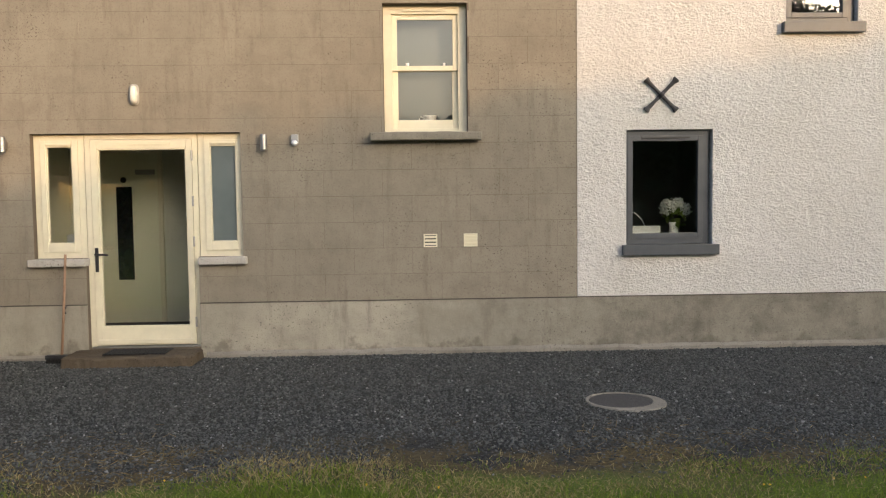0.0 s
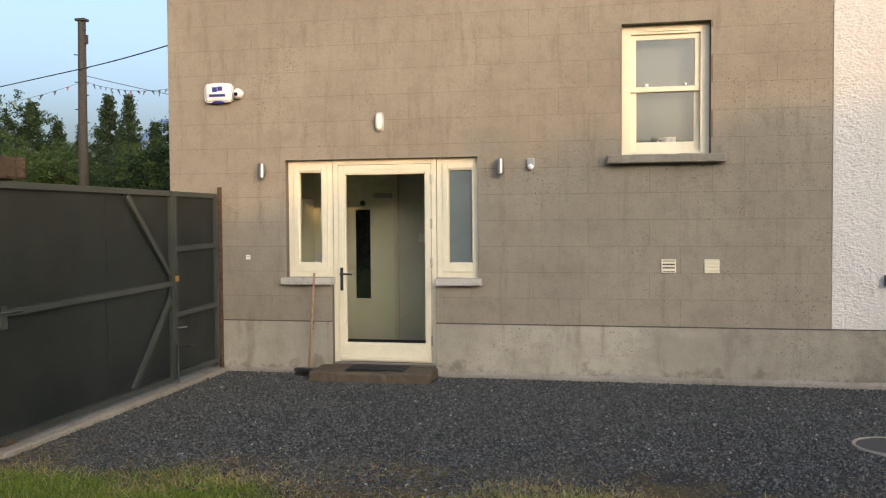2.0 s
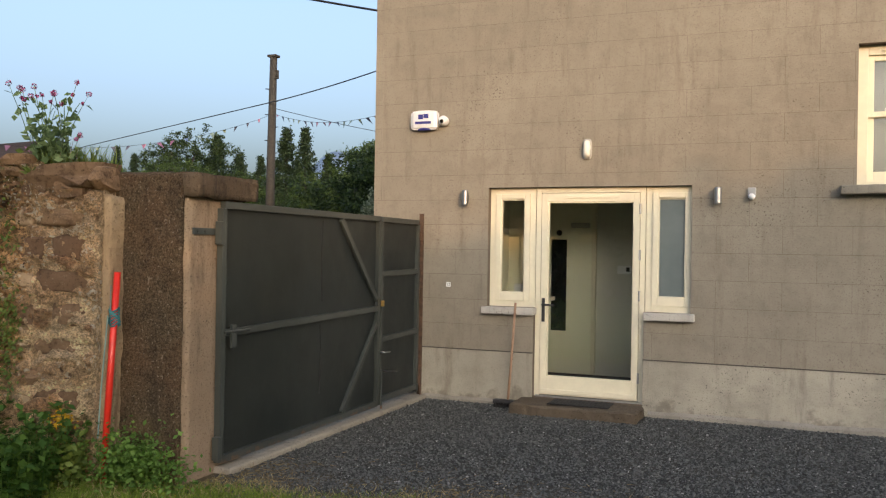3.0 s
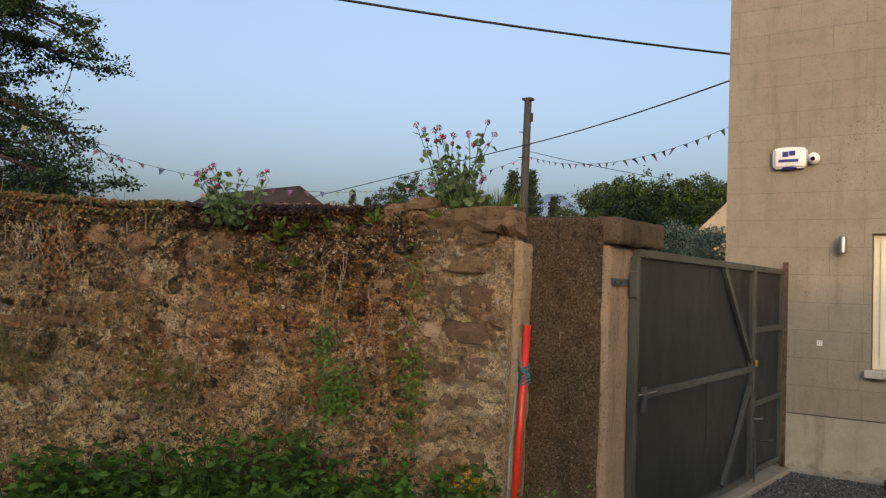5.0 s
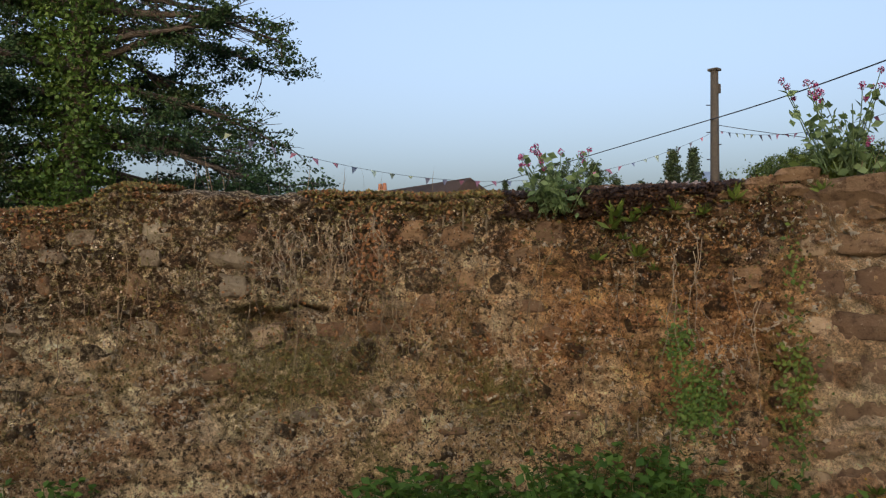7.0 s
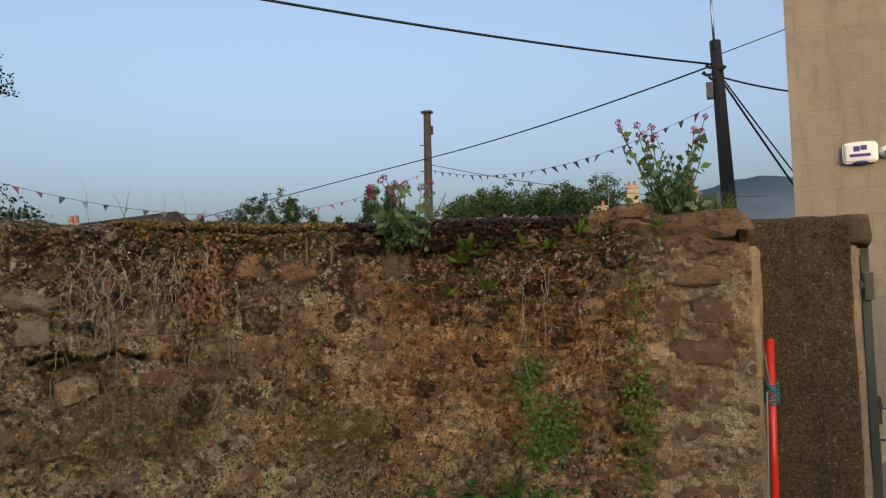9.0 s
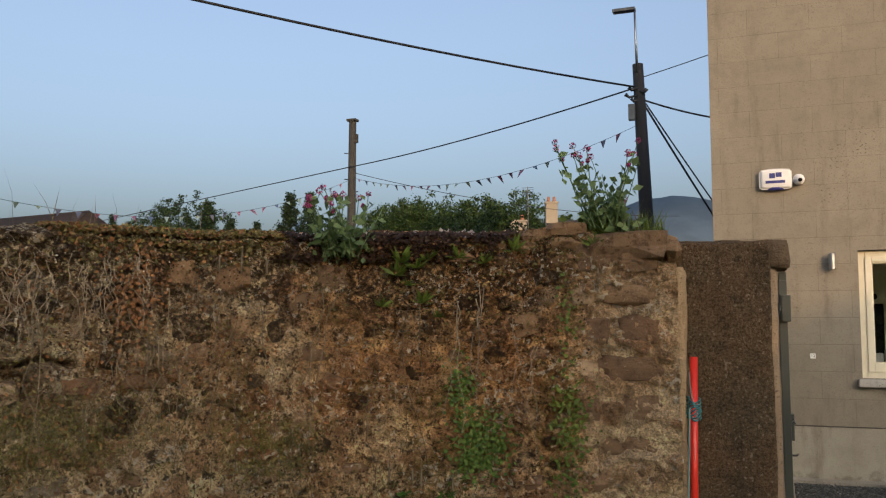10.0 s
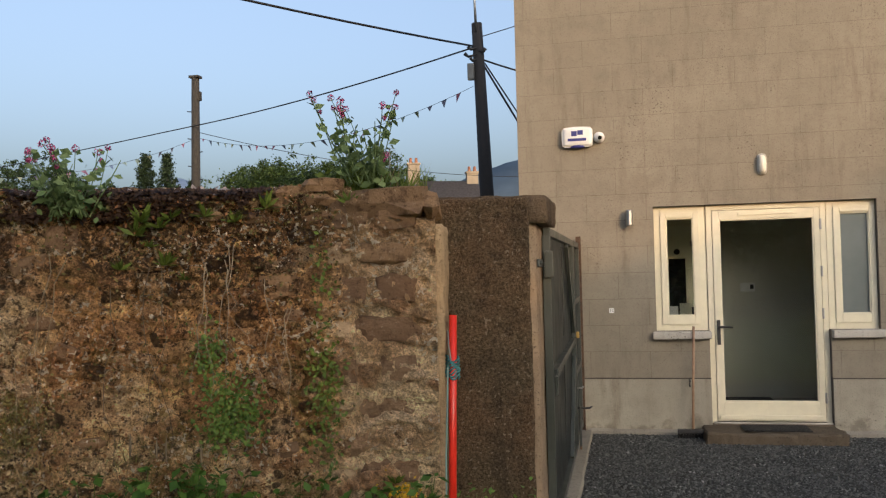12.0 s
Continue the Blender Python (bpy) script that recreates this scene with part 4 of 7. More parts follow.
al = thing("alarm_box", (-1.73, 0, 2.83), "white bell box of a burglar alarm with blue marks", "alarm")
b = bmesh.new()
box(b, -1.875, -1.58, -0.075, -0.004, 2.84, 3.03)
bmesh.ops.subdivide_edges(b, edges=b.edges[:], cuts=6, use_grid_fill=True)
for q in b.verts:
    u, k = (q.co.x + 1.7275) / 0.1475, (q.co.z - 2.935) / 0.095
    q.co.z += 0.012 * (1 - u * u) * (1 if k > 0 else -0.2) * abs(k)
    q.co.y -= 0.012 * max(0, 1 - u * u) * max(0, 1 - k * k) * (q.co.y < -0.04)
    q.co.x += 0.006 * (1 - k * k) * u
es = [e for e in b.edges if len(e.link_faces) == 2 and e.calc_face_angle(0) > 1.0]
bmesh.ops.bevel(b, geom=es, offset=0.014, segments=3, affect="EDGES")
part("cover", b, PLASTIC, al, "", True)
BLUE = plain("navy_ink", (0.035, 0.04, 0.22), 0.4)
for x0, x1, z0, z1 in ((-1.785, -1.73, 2.945, 2.995), (-1.725, -1.67, 2.955, 3.0), (-1.82, -1.64, 2.895, 2.922)):
    part("mark", boxes([(x0, x1, -0.0895, -0.086, z0, z1)]), BLUE, al, "navy blue printed mark")
part("strobe", tube(bmesh.new(), [(-1.80, -0.05, 2.838), (-1.76, -0.062, 2.845), (-1.70, -0.062, 2.845), (-1.655, -0.05, 2.838)], [0.008, 0.018, 0.018, 0.008], 10), BLUE, al, "dark blue strobe lens")
c = thing("security_camera", (-1.515, 0, 2.9), "small white dome security camera beside the alarm box", "camera")
part("mount", tube(bmesh.new(), [(-1.515, -0.004, 2.925), (-1.515, -0.05, 2.925), (-1.512, -0.07, 2.92)], [0.05, 0.055, 0.045], 18), PLASTIC, c, "", True)
b = bmesh.new()
bmesh.ops.create_uvsphere(b, u_segments=18, v_segments=12, radius=0.045, matrix=Matrix.Translation((-1.51, -0.075, 2.918)))
part("dome", b, PLASTIC, c, "white ball housing", True)
part("lens", tube(bmesh.new(), [(-1.506, -0.115, 2.912), (-1.505, -0.122, 2.911)], 0.02, 14), plain("lens_black", (0.01, 0.01, 0.01), 0.1), c, "black glass lens")

for x0, lab, n in ((2.80, "cream louvred wall vent, slats open, low on the wall", 3), (3.20, "cream louvred wall vent, slats shut, low on the wall", 3)):
    t = thing("wall_vent", (x0, 0, 1.06), lab, "vent", "cream wall vents")
    part("vent_frame", frame_bm(x0, x0 + 0.137, 1.065, 1.195, 0.012, -0.02, -0.004, 0.002), PAINT, t)
    # black sheet stands in for the dark opening behind the open slats
    part("backing", boxes([(x0 + 0.012, x0 + 0.125, -0.007, -0.0045, 1.077, 1.183)]), BLACK if x0 < 3 else PAINT, t)
    for k in range(n):
        z = 1.085 + k * 0.034
        part("slat", boxes([(x0 + 0.010, x0 + 0.127, -0.022, -0.008, z, z + 0.022)], 0.003), PAINT, t)
p = thing("meter_tag", (-1.44, 0, 1.2), "small white square number tag on the wall", "tag")
part("plate", boxes([(-1.466, -1.418, -0.012, -0.005, 1.185, 1.233)], 0.002), PLASTIC, p)


def lettering(body, x, y, z, height):
    """Flat raised characters of the built-in font, facing the yard."""
    cu = bpy.data.curves.new("characters", "FONT")
    cu.body, cu.size, cu.extrude, cu.align_x, cu.align_y = body, height, 0.001, "CENTER", "CENTER"
    ob = bpy.data.objects.new("characters", cu)
    me = bpy.data.meshes.new_from_object(ob)
    bpy.data.objects.remove(ob)
    b = bmesh.new()
    b.from_mesh(me)
    bpy.data.meshes.remove(me)
    bmesh.ops.transform(b, matrix=Matrix.Translation((x, y, z)) @ Matrix.Rotation(math.pi / 2, 4, "X"), verts=b.verts)
    return b


part("number", lettering("12", -1.442, -0.0135, 1.209, 0.040), BLACK, p, "dark printed number twelve")

# iron cross plate
x = thing("pattress_plate", (5.174, -0.02, 2.555), "black cast-iron X-shaped wall tie plate on white roughcast", "wall tie")
for sgn in (1, -1):
    b = bmesh.new()
    pts = [Vector((5.174 + sgn * u * 0.155, -0.04, 2.545 + u * 0.155)) for u in (-1, -0.93, -0.8, -0.4, 0, 0.4, 0.8, 0.93, 1)]
    tube(b, pts, [0.034, 0.034, 0.022, 0.017, 0.02, 0.017, 0.022, 0.034, 0.034], 8)
    for q in b.verts:
        q.co.y = -0.035 + (q.co.y + 0.04) * 0.6
    part("arm", b, BLACK, x)
b = bmesh.new()
bmesh.ops.create_uvsphere(b, u_segments=12, v_segments=8, radius=0.03, matrix=Matrix.Translation((5.174, -0.05, 2.545)))
part("boss", b, BLACK, x, "domed iron centre bolt", True)

# step, mat, broom
STEP = render_coat("step_concrete", (0.09, 0.07, 0.048), (0.15, 0.12, 0.085), (0.07, 0.055, 0.04), 0.012, 55)
alone("door_step", rough_block(-0.62, 0.60, -0.47, 0.02, -0.1, 0.095, 9, 0.012, 0.016), STEP, "worn mossy concrete step under the entrance door", "step", "structure")
m = thing("rubber_mat", (0.02, -0.2, 0.097), "black ribbed rubber mat lying on the doorstep", "mat")
part("sheet", boxes([(-0.27, 0.32, -0.36, -0.04, 0.100, 0.108)], 0.003), RUBBER, m)
for k in range(14):
    part("rib", boxes([(-0.25 + k * 0.04, -0.232 + k * 0.04, -0.35, -0.05, 0.108, 0.112)]), RUBBER, m)
WOOD = Mat("broom_wood")
wg = WOOD.noise(20, 5, 0.6, (8, 8, 0.6))
WOOD = WOOD.done(WOOD.mix(WOOD.ramp(wg, 0.3, 0.7), (0.24, 0.14, 0.085), (0.38, 0.24, 0.15)), 0.65)
br = thing("broom", (-0.75, -0.2, 0.0), "wooden-handled yard broom leaning on the sill", "broom")
part("handle", tube(bmesh.new(), [(-0.715, -0.19, 0.06), (-0.70, -0.15, 0.45), (-0.675, -0.108, 1.05)], [0.013, 0.012, 0.012], 10), WOOD, br, "", True)
part("head", boxes([(-0.86, -0.62, -0.235, -0.165, 0.045, 0.085)], 0.01), BLACK, br, "dark wooden broom head")
for k in range(9):
    part("bristle_tuft", tube(bmesh.new(), [(-0.845 + k * 0.026, -0.2, 0.046), (-0.848 + k * 0.0265, -0.203, 0.0)], [0.012, 0.017], 6), RUBBER, br, "dark stiff bristles")
alone("hose_hook", tube(bmesh.new(), [(-0.72, -0.022, 0.53), (-0.72, -0.05, 0.52), (-0.725, -0.06, 0.49), (-0.72, -0.045, 0.465)], 0.008, 8), BLACK, "small black hook fixed to the plinth", "hook")

# manhole cover
mh = thing("manhole", (4.27, -2.2, 0), "round cast cover in a pale concrete ring set in gravel", "manhole")
b = bmesh.new()
n = 48
ri = []
for inner, z in ((1, -0.01), (1, 0.012), (0, 0.011), (0, -0.02)):
    ring = []
    for k in range(n):
        a = 2 * math.pi * k / n
        r = (0.243 if z > 0 else 0.235) if inner else 0.262 + 0.085 * max(0.0, math.cos(a + 0.75)) + 0.008 * noise.noise(Vector((3 * math.cos(a), 3 * math.sin(a), 2))) + (0.0 if z > 0 else 0.01)
        ring.append(b.verts.new((4.25 + r * math.cos(a), -2.17 + r * math.sin(a), z)))
    ri.append(ring)
for r, q in zip(ri, ri[1:]):
    for k in range(n):
        b.faces.new((r[k], r[(k + 1) % n], q[(k + 1) % n], q[k]))
part("ring", b, CONCRETE, mh, "pale concrete ring, wider on one side")
part("lid", tube(bmesh.new(), [(4.25, -2.17, -0.02), (4.25, -2.17, 0.007)], 0.234, 32), plain("lid_iron", (0.055, 0.055, 0.058), 0.7, 0, 0.3, 30, 0.004), mh, "dark cast lid")

# ---- gate, kerb, pillar ----
GX = -1.745  # face of the gate frame towards the yard
gate = thing("yard_gate", (GX, -1.8, 0.04), "dark grey sheet-steel double gate, closed, welded frame", "gate")


def sheet(y0, y1, z0, z1, seed):
    b = bmesh.new()
    ny, nz = max(2, int((y1 - y0) / 0.06)), int((z1 - z0) / 0.09)
    vs = [[b.verts.new((GX - 0.036 + 0.007 * noise.noise(Vector((j * 0.14 + seed, k * 0.2, 0))), y0 + (y1 - y0) * j / ny, z0 + (z1 - z0) * k / nz)) for k in range(nz + 1)] for j in range(ny + 1)]
    for j in range(ny):
        for k in range(nz):
            b.faces.new((vs[j][k], vs[j + 1][k], vs[j + 1][k + 1], vs[j][k + 1]))
    bmesh.ops.solidify(b, geom=b.faces[:], thickness=0.004)
    return b


def bar(name, a, b_, w=0.05, d=0.045, label=""):
    """A box-section bar between two points (y, z) of the gate's plane."""
    (y0, z0), (y1, z1) = a, b_
    length, ang = math.hypot(y1 - y0, z1 - z0), math.atan2(z1 - z0, y1 - y0)
    m = Matrix.Translation((GX - d / 2, (y0 + y1) / 2, (z0 + z1) / 2)) @ Matrix.Rotation(ang, 4, "X")
    bb = bmesh.new()
    box(bb, -d / 2, d / 2, -length / 2, length / 2, -w / 2, w / 2, 0.004)
    bmesh.ops.transform(bb, matrix=m, verts=bb.verts)
    return part(name, bb, GATE, gate, label)


TOPZ, BOTZ, YL, YM, YR = 1.88, 0.075, -3.52, -1.04, -0.10
for a, b_, nm in (((YL + 0.03, TOPZ - 0.025), (YM, TOPZ - 0.025), "top_rail"), ((YM + 0.06, TOPZ - 0.025), (YR, TOPZ - 0.025), "top_rail"),
                  ((YL + 0.03, BOTZ + 0.02), (YM, BOTZ + 0.02), "bottom_rail"), ((YM + 0.06, BOTZ + 0.05), (YR, BOTZ + 0.05), "bottom_rail"),
                  ((YL + 0.055, 0.965), (YM - 0.025, 1.0), "middle_rail"), ((YM + 0.085, 1.33), (YR - 0.025, 1.34), "middle_rail"), ((YM + 0.085, 0.70), (YR - 0.025, 0.715), "middle_rail")):
    bar(nm, a, b_)
for y in (YL + 0.025, YM, YM + 0.06, YR):
    bar("stile", (y, BOTZ), (y, TOPZ - 0.05 if y != YM else TOPZ), 0.05, 0.048)
bar("brace", (-1.80, TOPZ - 0.06), (YM - 0.04, 1.09), 0.05, 0.03)
bar("brace", (YM - 0.04, 0.86), (-1.74, BOTZ + 0.05), 0.05, 0.03)
part("panel", sheet(YL + 0.03, YM, BOTZ + 0.01, TOPZ - 0.03, 1), GATE, gate, "slightly buckled grey steel sheet")
part("panel", sheet(YM + 0.06, YR, BOTZ + 0.01, TOPZ - 0.03, 5), GATE, gate, "slightly buckled grey steel sheet")
part("seam", tube(bmesh.new(), [(GX - 0.033, -2.1, 0.35), (GX - 0.033, -2.09, 0.7), (GX - 0.033, -2.11, 0.93)], 0.004, 5), BLACK, gate, "dark split in the sheet")
part("seam", tube(bmesh.new(), [(GX - 0.033, -2.08, 1.12), (GX - 0.033, -2.10, 1.5), (GX - 0.033, -2.08, 1.80)], 0.004, 5), BLACK, gate, "dark split in the sheet")
part("bolt_bracket", boxes([(GX, GX + 0.02, -3.42, -3.36, 0.86, 1.02)], 0.004), GATE, gate, "steel bolt bracket")
part("bolt", tube(bmesh.new(), [(GX + 0.015, -3.50, 0.975), (GX + 0.015, -3.2, 0.975)], 0.011, 8), GATE, gate)
part("padlock", boxes([(GX + 0.005, GX + 0.03, -1.02, -0.98, 1.02, 1.075)], 0.006), plain("brass", (0.45, 0.30, 0.10), 0.4, 0.8), gate, "small brass padlock")
part("latch", tube(bmesh.new(), [(GX, -1.0, 0.58), (GX + 0.04, -1.0, 0.58), (GX + 0.045, -0.88, 0.575)], 0.008, 8), STEEL, gate, "bright steel latch handle", True)
part("latch", tube(bmesh.new(), [(GX, -0.98, 0.40), (GX + 0.10, -0.97, 0.40), (GX + 0.115, -0.85, 0.395)], 0.009, 8), BLACK, gate, "black drop-bolt handle", True)
part("drop_bolt", tube(bmesh.new(), [(GX + 0.02, -1.01, 0.42), (GX + 0.02, -1.01, 0.045)], 0.010, 8), GATE, gate)
RUST = plain("rusty_steel", (0.11, 0.065, 0.04), 0.75, 0.3, 0.4, 25, 0.003)
for z in (0.16, 1.05, 1.66):
    part("hinge", boxes([(GX - 0.03, GX + 0.012, -0.085, -0.035, z, z + 0.10)], 0.006), RUST, gate, "rusty gate hinge")
for z in (1.58, 0.10):
    part("hinge", boxes([(GX - 0.035, GX + 0.02, -3.56, -3.515, z, z + 0.16)], 0.008), GATE, gate, "thick grey gate hinge")
gp = thing("gate_post", (GX, -0.045, 0), "slim rusty steel angle post fixed to the house wall", "post")
part("angle", boxes([(GX - 0.03, GX + 0.02, -0.033, -0.024, 0.0, 1.95), (GX + 0.012, GX + 0.02, -0.07, -0.033, 0.0, 0.3)], 0.002), RUST, gp)
st = thing("hinge_strap", (-1.80, -3.65, 1.66), "dark steel hinge strap bolted to the pillar", "hinge")
part("strap", boxes([(-1.80, -1.788, -3.78, -3.54, 1.645, 1.69)], 0.003), GATE, st)
for y in (-3.74, -3.66):
    part("bolt", tube(bmesh.new(), [(-1.788, y, 1.667), (-1.778, y, 1.667)], 0.011, 6), GATE, st)

alone("kerb", rough_block(-2.0, -1.66, -3.5, -0.03, -0.1, 0.042, 14, 0.006, 0.012), render_coat("kerb_concrete", (0.27, 0.24, 0.19), (0.35, 0.32, 0.26), (0.12, 0.10, 0.08), 0.005, 60), "pale concrete kerb strip under the gate", "kerb", "structure")


def worn(x0, x1, y0, y1, z0, z1, amp, cell, bevel=0.03):
    """A worn masonry block with rounded, uneven edges."""
    b = bmesh.new()
    nx, ny, nz = (max(2, round((p - q) / cell)) for p, q in ((x1, x0), (y1, y0), (z1, z0)))
    seen = {}

    def vert(i, j, k):
        if (i, j, k) not in seen:
            c = Vector((x0 + (x1 - x0) * i / nx, y0 + (y1 - y0) * j / ny, z0 + (z1 - z0) * k / nz))
            edge = (i in (0, nx)) + (j in (0, ny)) + (k in (0, nz))
            mid = Vector(((x0 + x1) / 2, (y0 + y1) / 2, c.z if k < nz else c.z - 0.1))
            if edge > 1:
                c += (mid - c).normalized() * bevel * (edge - 1)
            c += noise.noise_vector(c * 6) * amp + noise.noise_vector(c * 22) * amp * 0.5
            seen[i, j, k] = b.verts.new(c)
        return seen[i, j, k]
    for i in range(nx):
        for j in range(ny):
            for k in (0, nz):
                b.faces.new([vert(*q) for q in ((i, j, k), (i + 1, j, k), (i + 1, j + 1, k), (i, j + 1, k))])
    for i in range(nx):
        for k in range(nz):
            for j in (0, ny):
                b.faces.new([vert(*q) for q in ((i, j, k), (i + 1, j, k), (i + 1, j, k + 1), (i, j, k + 1))])
    for j in range(ny):
        for k in range(nz):
            for i in (0, nx):
                b.faces.new([vert(*q) for q in ((i, j, k), (i, j + 1, k), (i, j + 1, k + 1), (i, j, k + 1))])
    return b


pl = thing("gate_pillar", (-2.05, -3.5, 0), "square roughcast gate pillar with a worn concrete cap", "pillar")
part("shaft", worn(-2.42, -1.80, -3.81, -3.18, -0.1, 1.90, 0.008, 0.045, 0.012), PILLAR, pl, "", True)
part("cap", worn(-2.50, -1.735, -3.83, -3.10, 1.895, 2.055, 0.012, 0.035, 0.008), CAP, pl, "dark weathered concrete cap slab", True)
part("dash_face", worn(-2.47, -1.835, -3.852, -3.80, 0.0, 2.045, 0.008, 0.03, 0.012), DASH, pl, "dark roughcast face", True)
alone("plaster_return", worn(-2.55, -2.308, -4.00, -3.70, -0.1, 1.90, 0.016, 0.04, 0.008), render_coat("old_plaster", (0.37, 0.27, 0.165), (0.50, 0.38, 0.24), (0.16, 0.11, 0.062), 0.02, 45, 0.85), "strip of pale old plaster at the wall end", "plaster", "structure", True)

# red pipe with twine
pp = thing("red_pipe", (-2.285, -4.03, 0), "bright red plastic pipe standing against the wall end", "pipe")
part("tube", tube(bmesh.new(), [(-2.285, -4.03, 0.0), (-2.275, -3.99, 0.7), (-2.265, -3.95, 1.385)], 0.022, 16), plain("red_plastic", (0.62, 0.028, 0.015), 0.35, 0, 0.1), pp, "", True)
b = bmesh.new()
pts = []
for k in range(130):
    a = k * 0.42
    z = 1.03 + 0.12 * k / 130 + 0.012 * math.sin(k * 0.9)
    r = 0.032 + 0.008 * math.sin(k * 1.7)
    pts.append((-2.27 + r * math.cos(a), -3.967 + r * math.sin(a), z))
tube(b, pts, 0.0055, 5)
part("twine", b, plain("teal_twine", (0.04, 0.16, 0.17), 0.8, 0, 0.4, 60), pp, "wound teal and blue twine", True)
part("twine_end", tube(bmesh.new(), [(-2.29, -4.005, 1.10), (-2.295, -4.02, 0.9), (-2.305, -4.04, 0.6), (-2.305, -4.06, 0.3)], 0.005, 5), plain("pale_twine", (0.18, 0.28, 0.26), 0.8), pp, "loose end of twine")
part("twine_end", tube(bmesh.new(), [(-2.27, -4.0, 1.12), (-2.285, -3.99, 1.22), (-2.29, -3.98, 1.30)], 0.004, 5), plain("grey_twine", (0.2, 0.2, 0.18), 0.8), pp, "loose end of twine")

# ---- trees ----
def branch_path(start, direction, length, droop, wobble, n=7):
    p, d, out = Vector(start), Vector(direction).normalized(), [Vector(start)]
    for _ in range(n):
        d = (d + Vector((random.uniform(-1, 1), random.uniform(-1, 1), random.uniform(-1, 1))) * wobble + Vector((0, 0, -droop))).normalized()
        p = p + d * length / n
        out.append(p.copy())
    return out


def leaves_on(name, centres, spread, per, size, mat, parent, flat=0.6, label=""):
    c = np.repeat(np.array(centres), per, axis=0)
    n = len(c)
    pos = c + rng.normal(size=(n, 3)) * np.array([spread, spread, spread * flat])
    nrm = rng.normal(size=(n, 3)) + np.array([0, 0, 0.8])
    return scatter(name, LEAFV, LEAFF, frames_of(pos, nrm, rng.uniform(0, 6.3, n), size * rng.uniform(0.6, 1.3, n)), mat, label, "", parent=parent)


def big_tree(base, label):
    """The near tree: leaning ivy-clad trunk, long drooping limbs to one side, airy leaf sprays."""
    t = thing("tree", base, label, "tree")
    bx, by, bz = base
    trunk = [Vector((bx, by, 0)), Vector((bx + 0.1, by, 2)), Vector((bx - 0.1, by, 4.5)), Vector((bx + 0.1, by + 0.1, 7)), Vector((bx + 0.3, by, 10)), Vector((bx + 0.2, by, 13))]
    part("trunk", tube(bmesh.new(), trunk, [0.42, 0.38, 0.33, 0.28, 0.2, 0.08], 12), BARK, t, "", True)
    limbs, twigs, tips = bmesh.new(), bmesh.new(), []
    for i in range(60):
        z = 1.4 + 9.7 * i / 60
        side = Vector((0.42, 0.9, 0))
        ang = random.uniform(-0.75, 0.75) if i % 2 else random.uniform(2.4, 3.9)
        d = Matrix.Rotation(ang, 3, "Z") @ side
        up_ = random.uniform(-0.05, 0.35)
        length = random.uniform(3.0, 5.2) * (1 if z < 8 else 0.75) * (1 if i % 2 else 0.8)
        path = branch_path((bx, by, z), (d.x, d.y, up_), length, 0.05, 0.13, 8)
        tube(limbs, path, [0.10 * (1 - k / 9) + 0.014 for k in range(9)], 6)
        for j in range(2, 9):
            for _ in range(3):
                dd = (path[min(j, 8)] - path[j - 1]).normalized() + Vector((random.uniform(-1, 1), random.uniform(-1, 1), random.uniform(-0.35, 0.5)))
                sub = branch_path(path[min(j, 8)], dd, random.uniform(0.6, 1.5), 0.04, 0.2, 4)
                tube(twigs, sub, [0.022, 0.017, 0.012, 0.008, 0.005], 4, False)
                dens = 1 if z < 8.2 else random.choice((0, 0, 1))
                if dens:
                    tips += [tuple(q) for q in sub[1:]]
                for _ in range(2):
                    s2 = branch_path(sub[2], (sub[3] - sub[1]) + Vector((random.uniform(-.5, .5), random.uniform(-.5, .5), random.uniform(-.3, .3))), 0.55, 0.02, 0.25, 3)
                    tube(twigs, s2, [0.010, 0.008, 0.006, 0.004], 3, False)
                    if dens:
                        tips += [tuple(s2[-1])]
    part("limb", limbs, BARK, t, "spreading bare grey limbs", True)
    part("twig", twigs, BARK, t, "fine drooping twigs", True)["kind"] = "stuff"
    tips = [q for q in tips if noise.noise(Vector(q) * 1.1) + 0.5 * noise.noise(Vector((q[0], q[1], q[2] * 2.2)) * 2.0) > (-0.17 if (q[0] - bx) * 0.42 + (q[1] - by) * 0.9 > 0.5 else -0.28) + 0.11 * max(0.0, q[2] - 5.8)]
    leaves_on("crown", tips, 0.12, 30, 0.095, LEAF_DEEP, t, 0.4, "dark green leaf sprays")["kind"] = "stuff"
    ivy = [(bx + 0.5 * math.cos(a) * random.uniform(0.7, 2.2), by + 0.5 * math.sin(a) * random.uniform(0.7, 2.2), z) for z in np.arange(0.5, 9, 0.12) for a in (random.uniform(0, 6.3) for _ in range(13))]
    leaves_on("ivy", ivy, 0.24, 26, 0.12, leaf_mat("trunk_ivy", (0.028, 0.072, 0.012), (0.080, 0.145, 0.030)), t, 0.8, "bright ivy covering the trunk")["kind"] = "stuff"
    return t


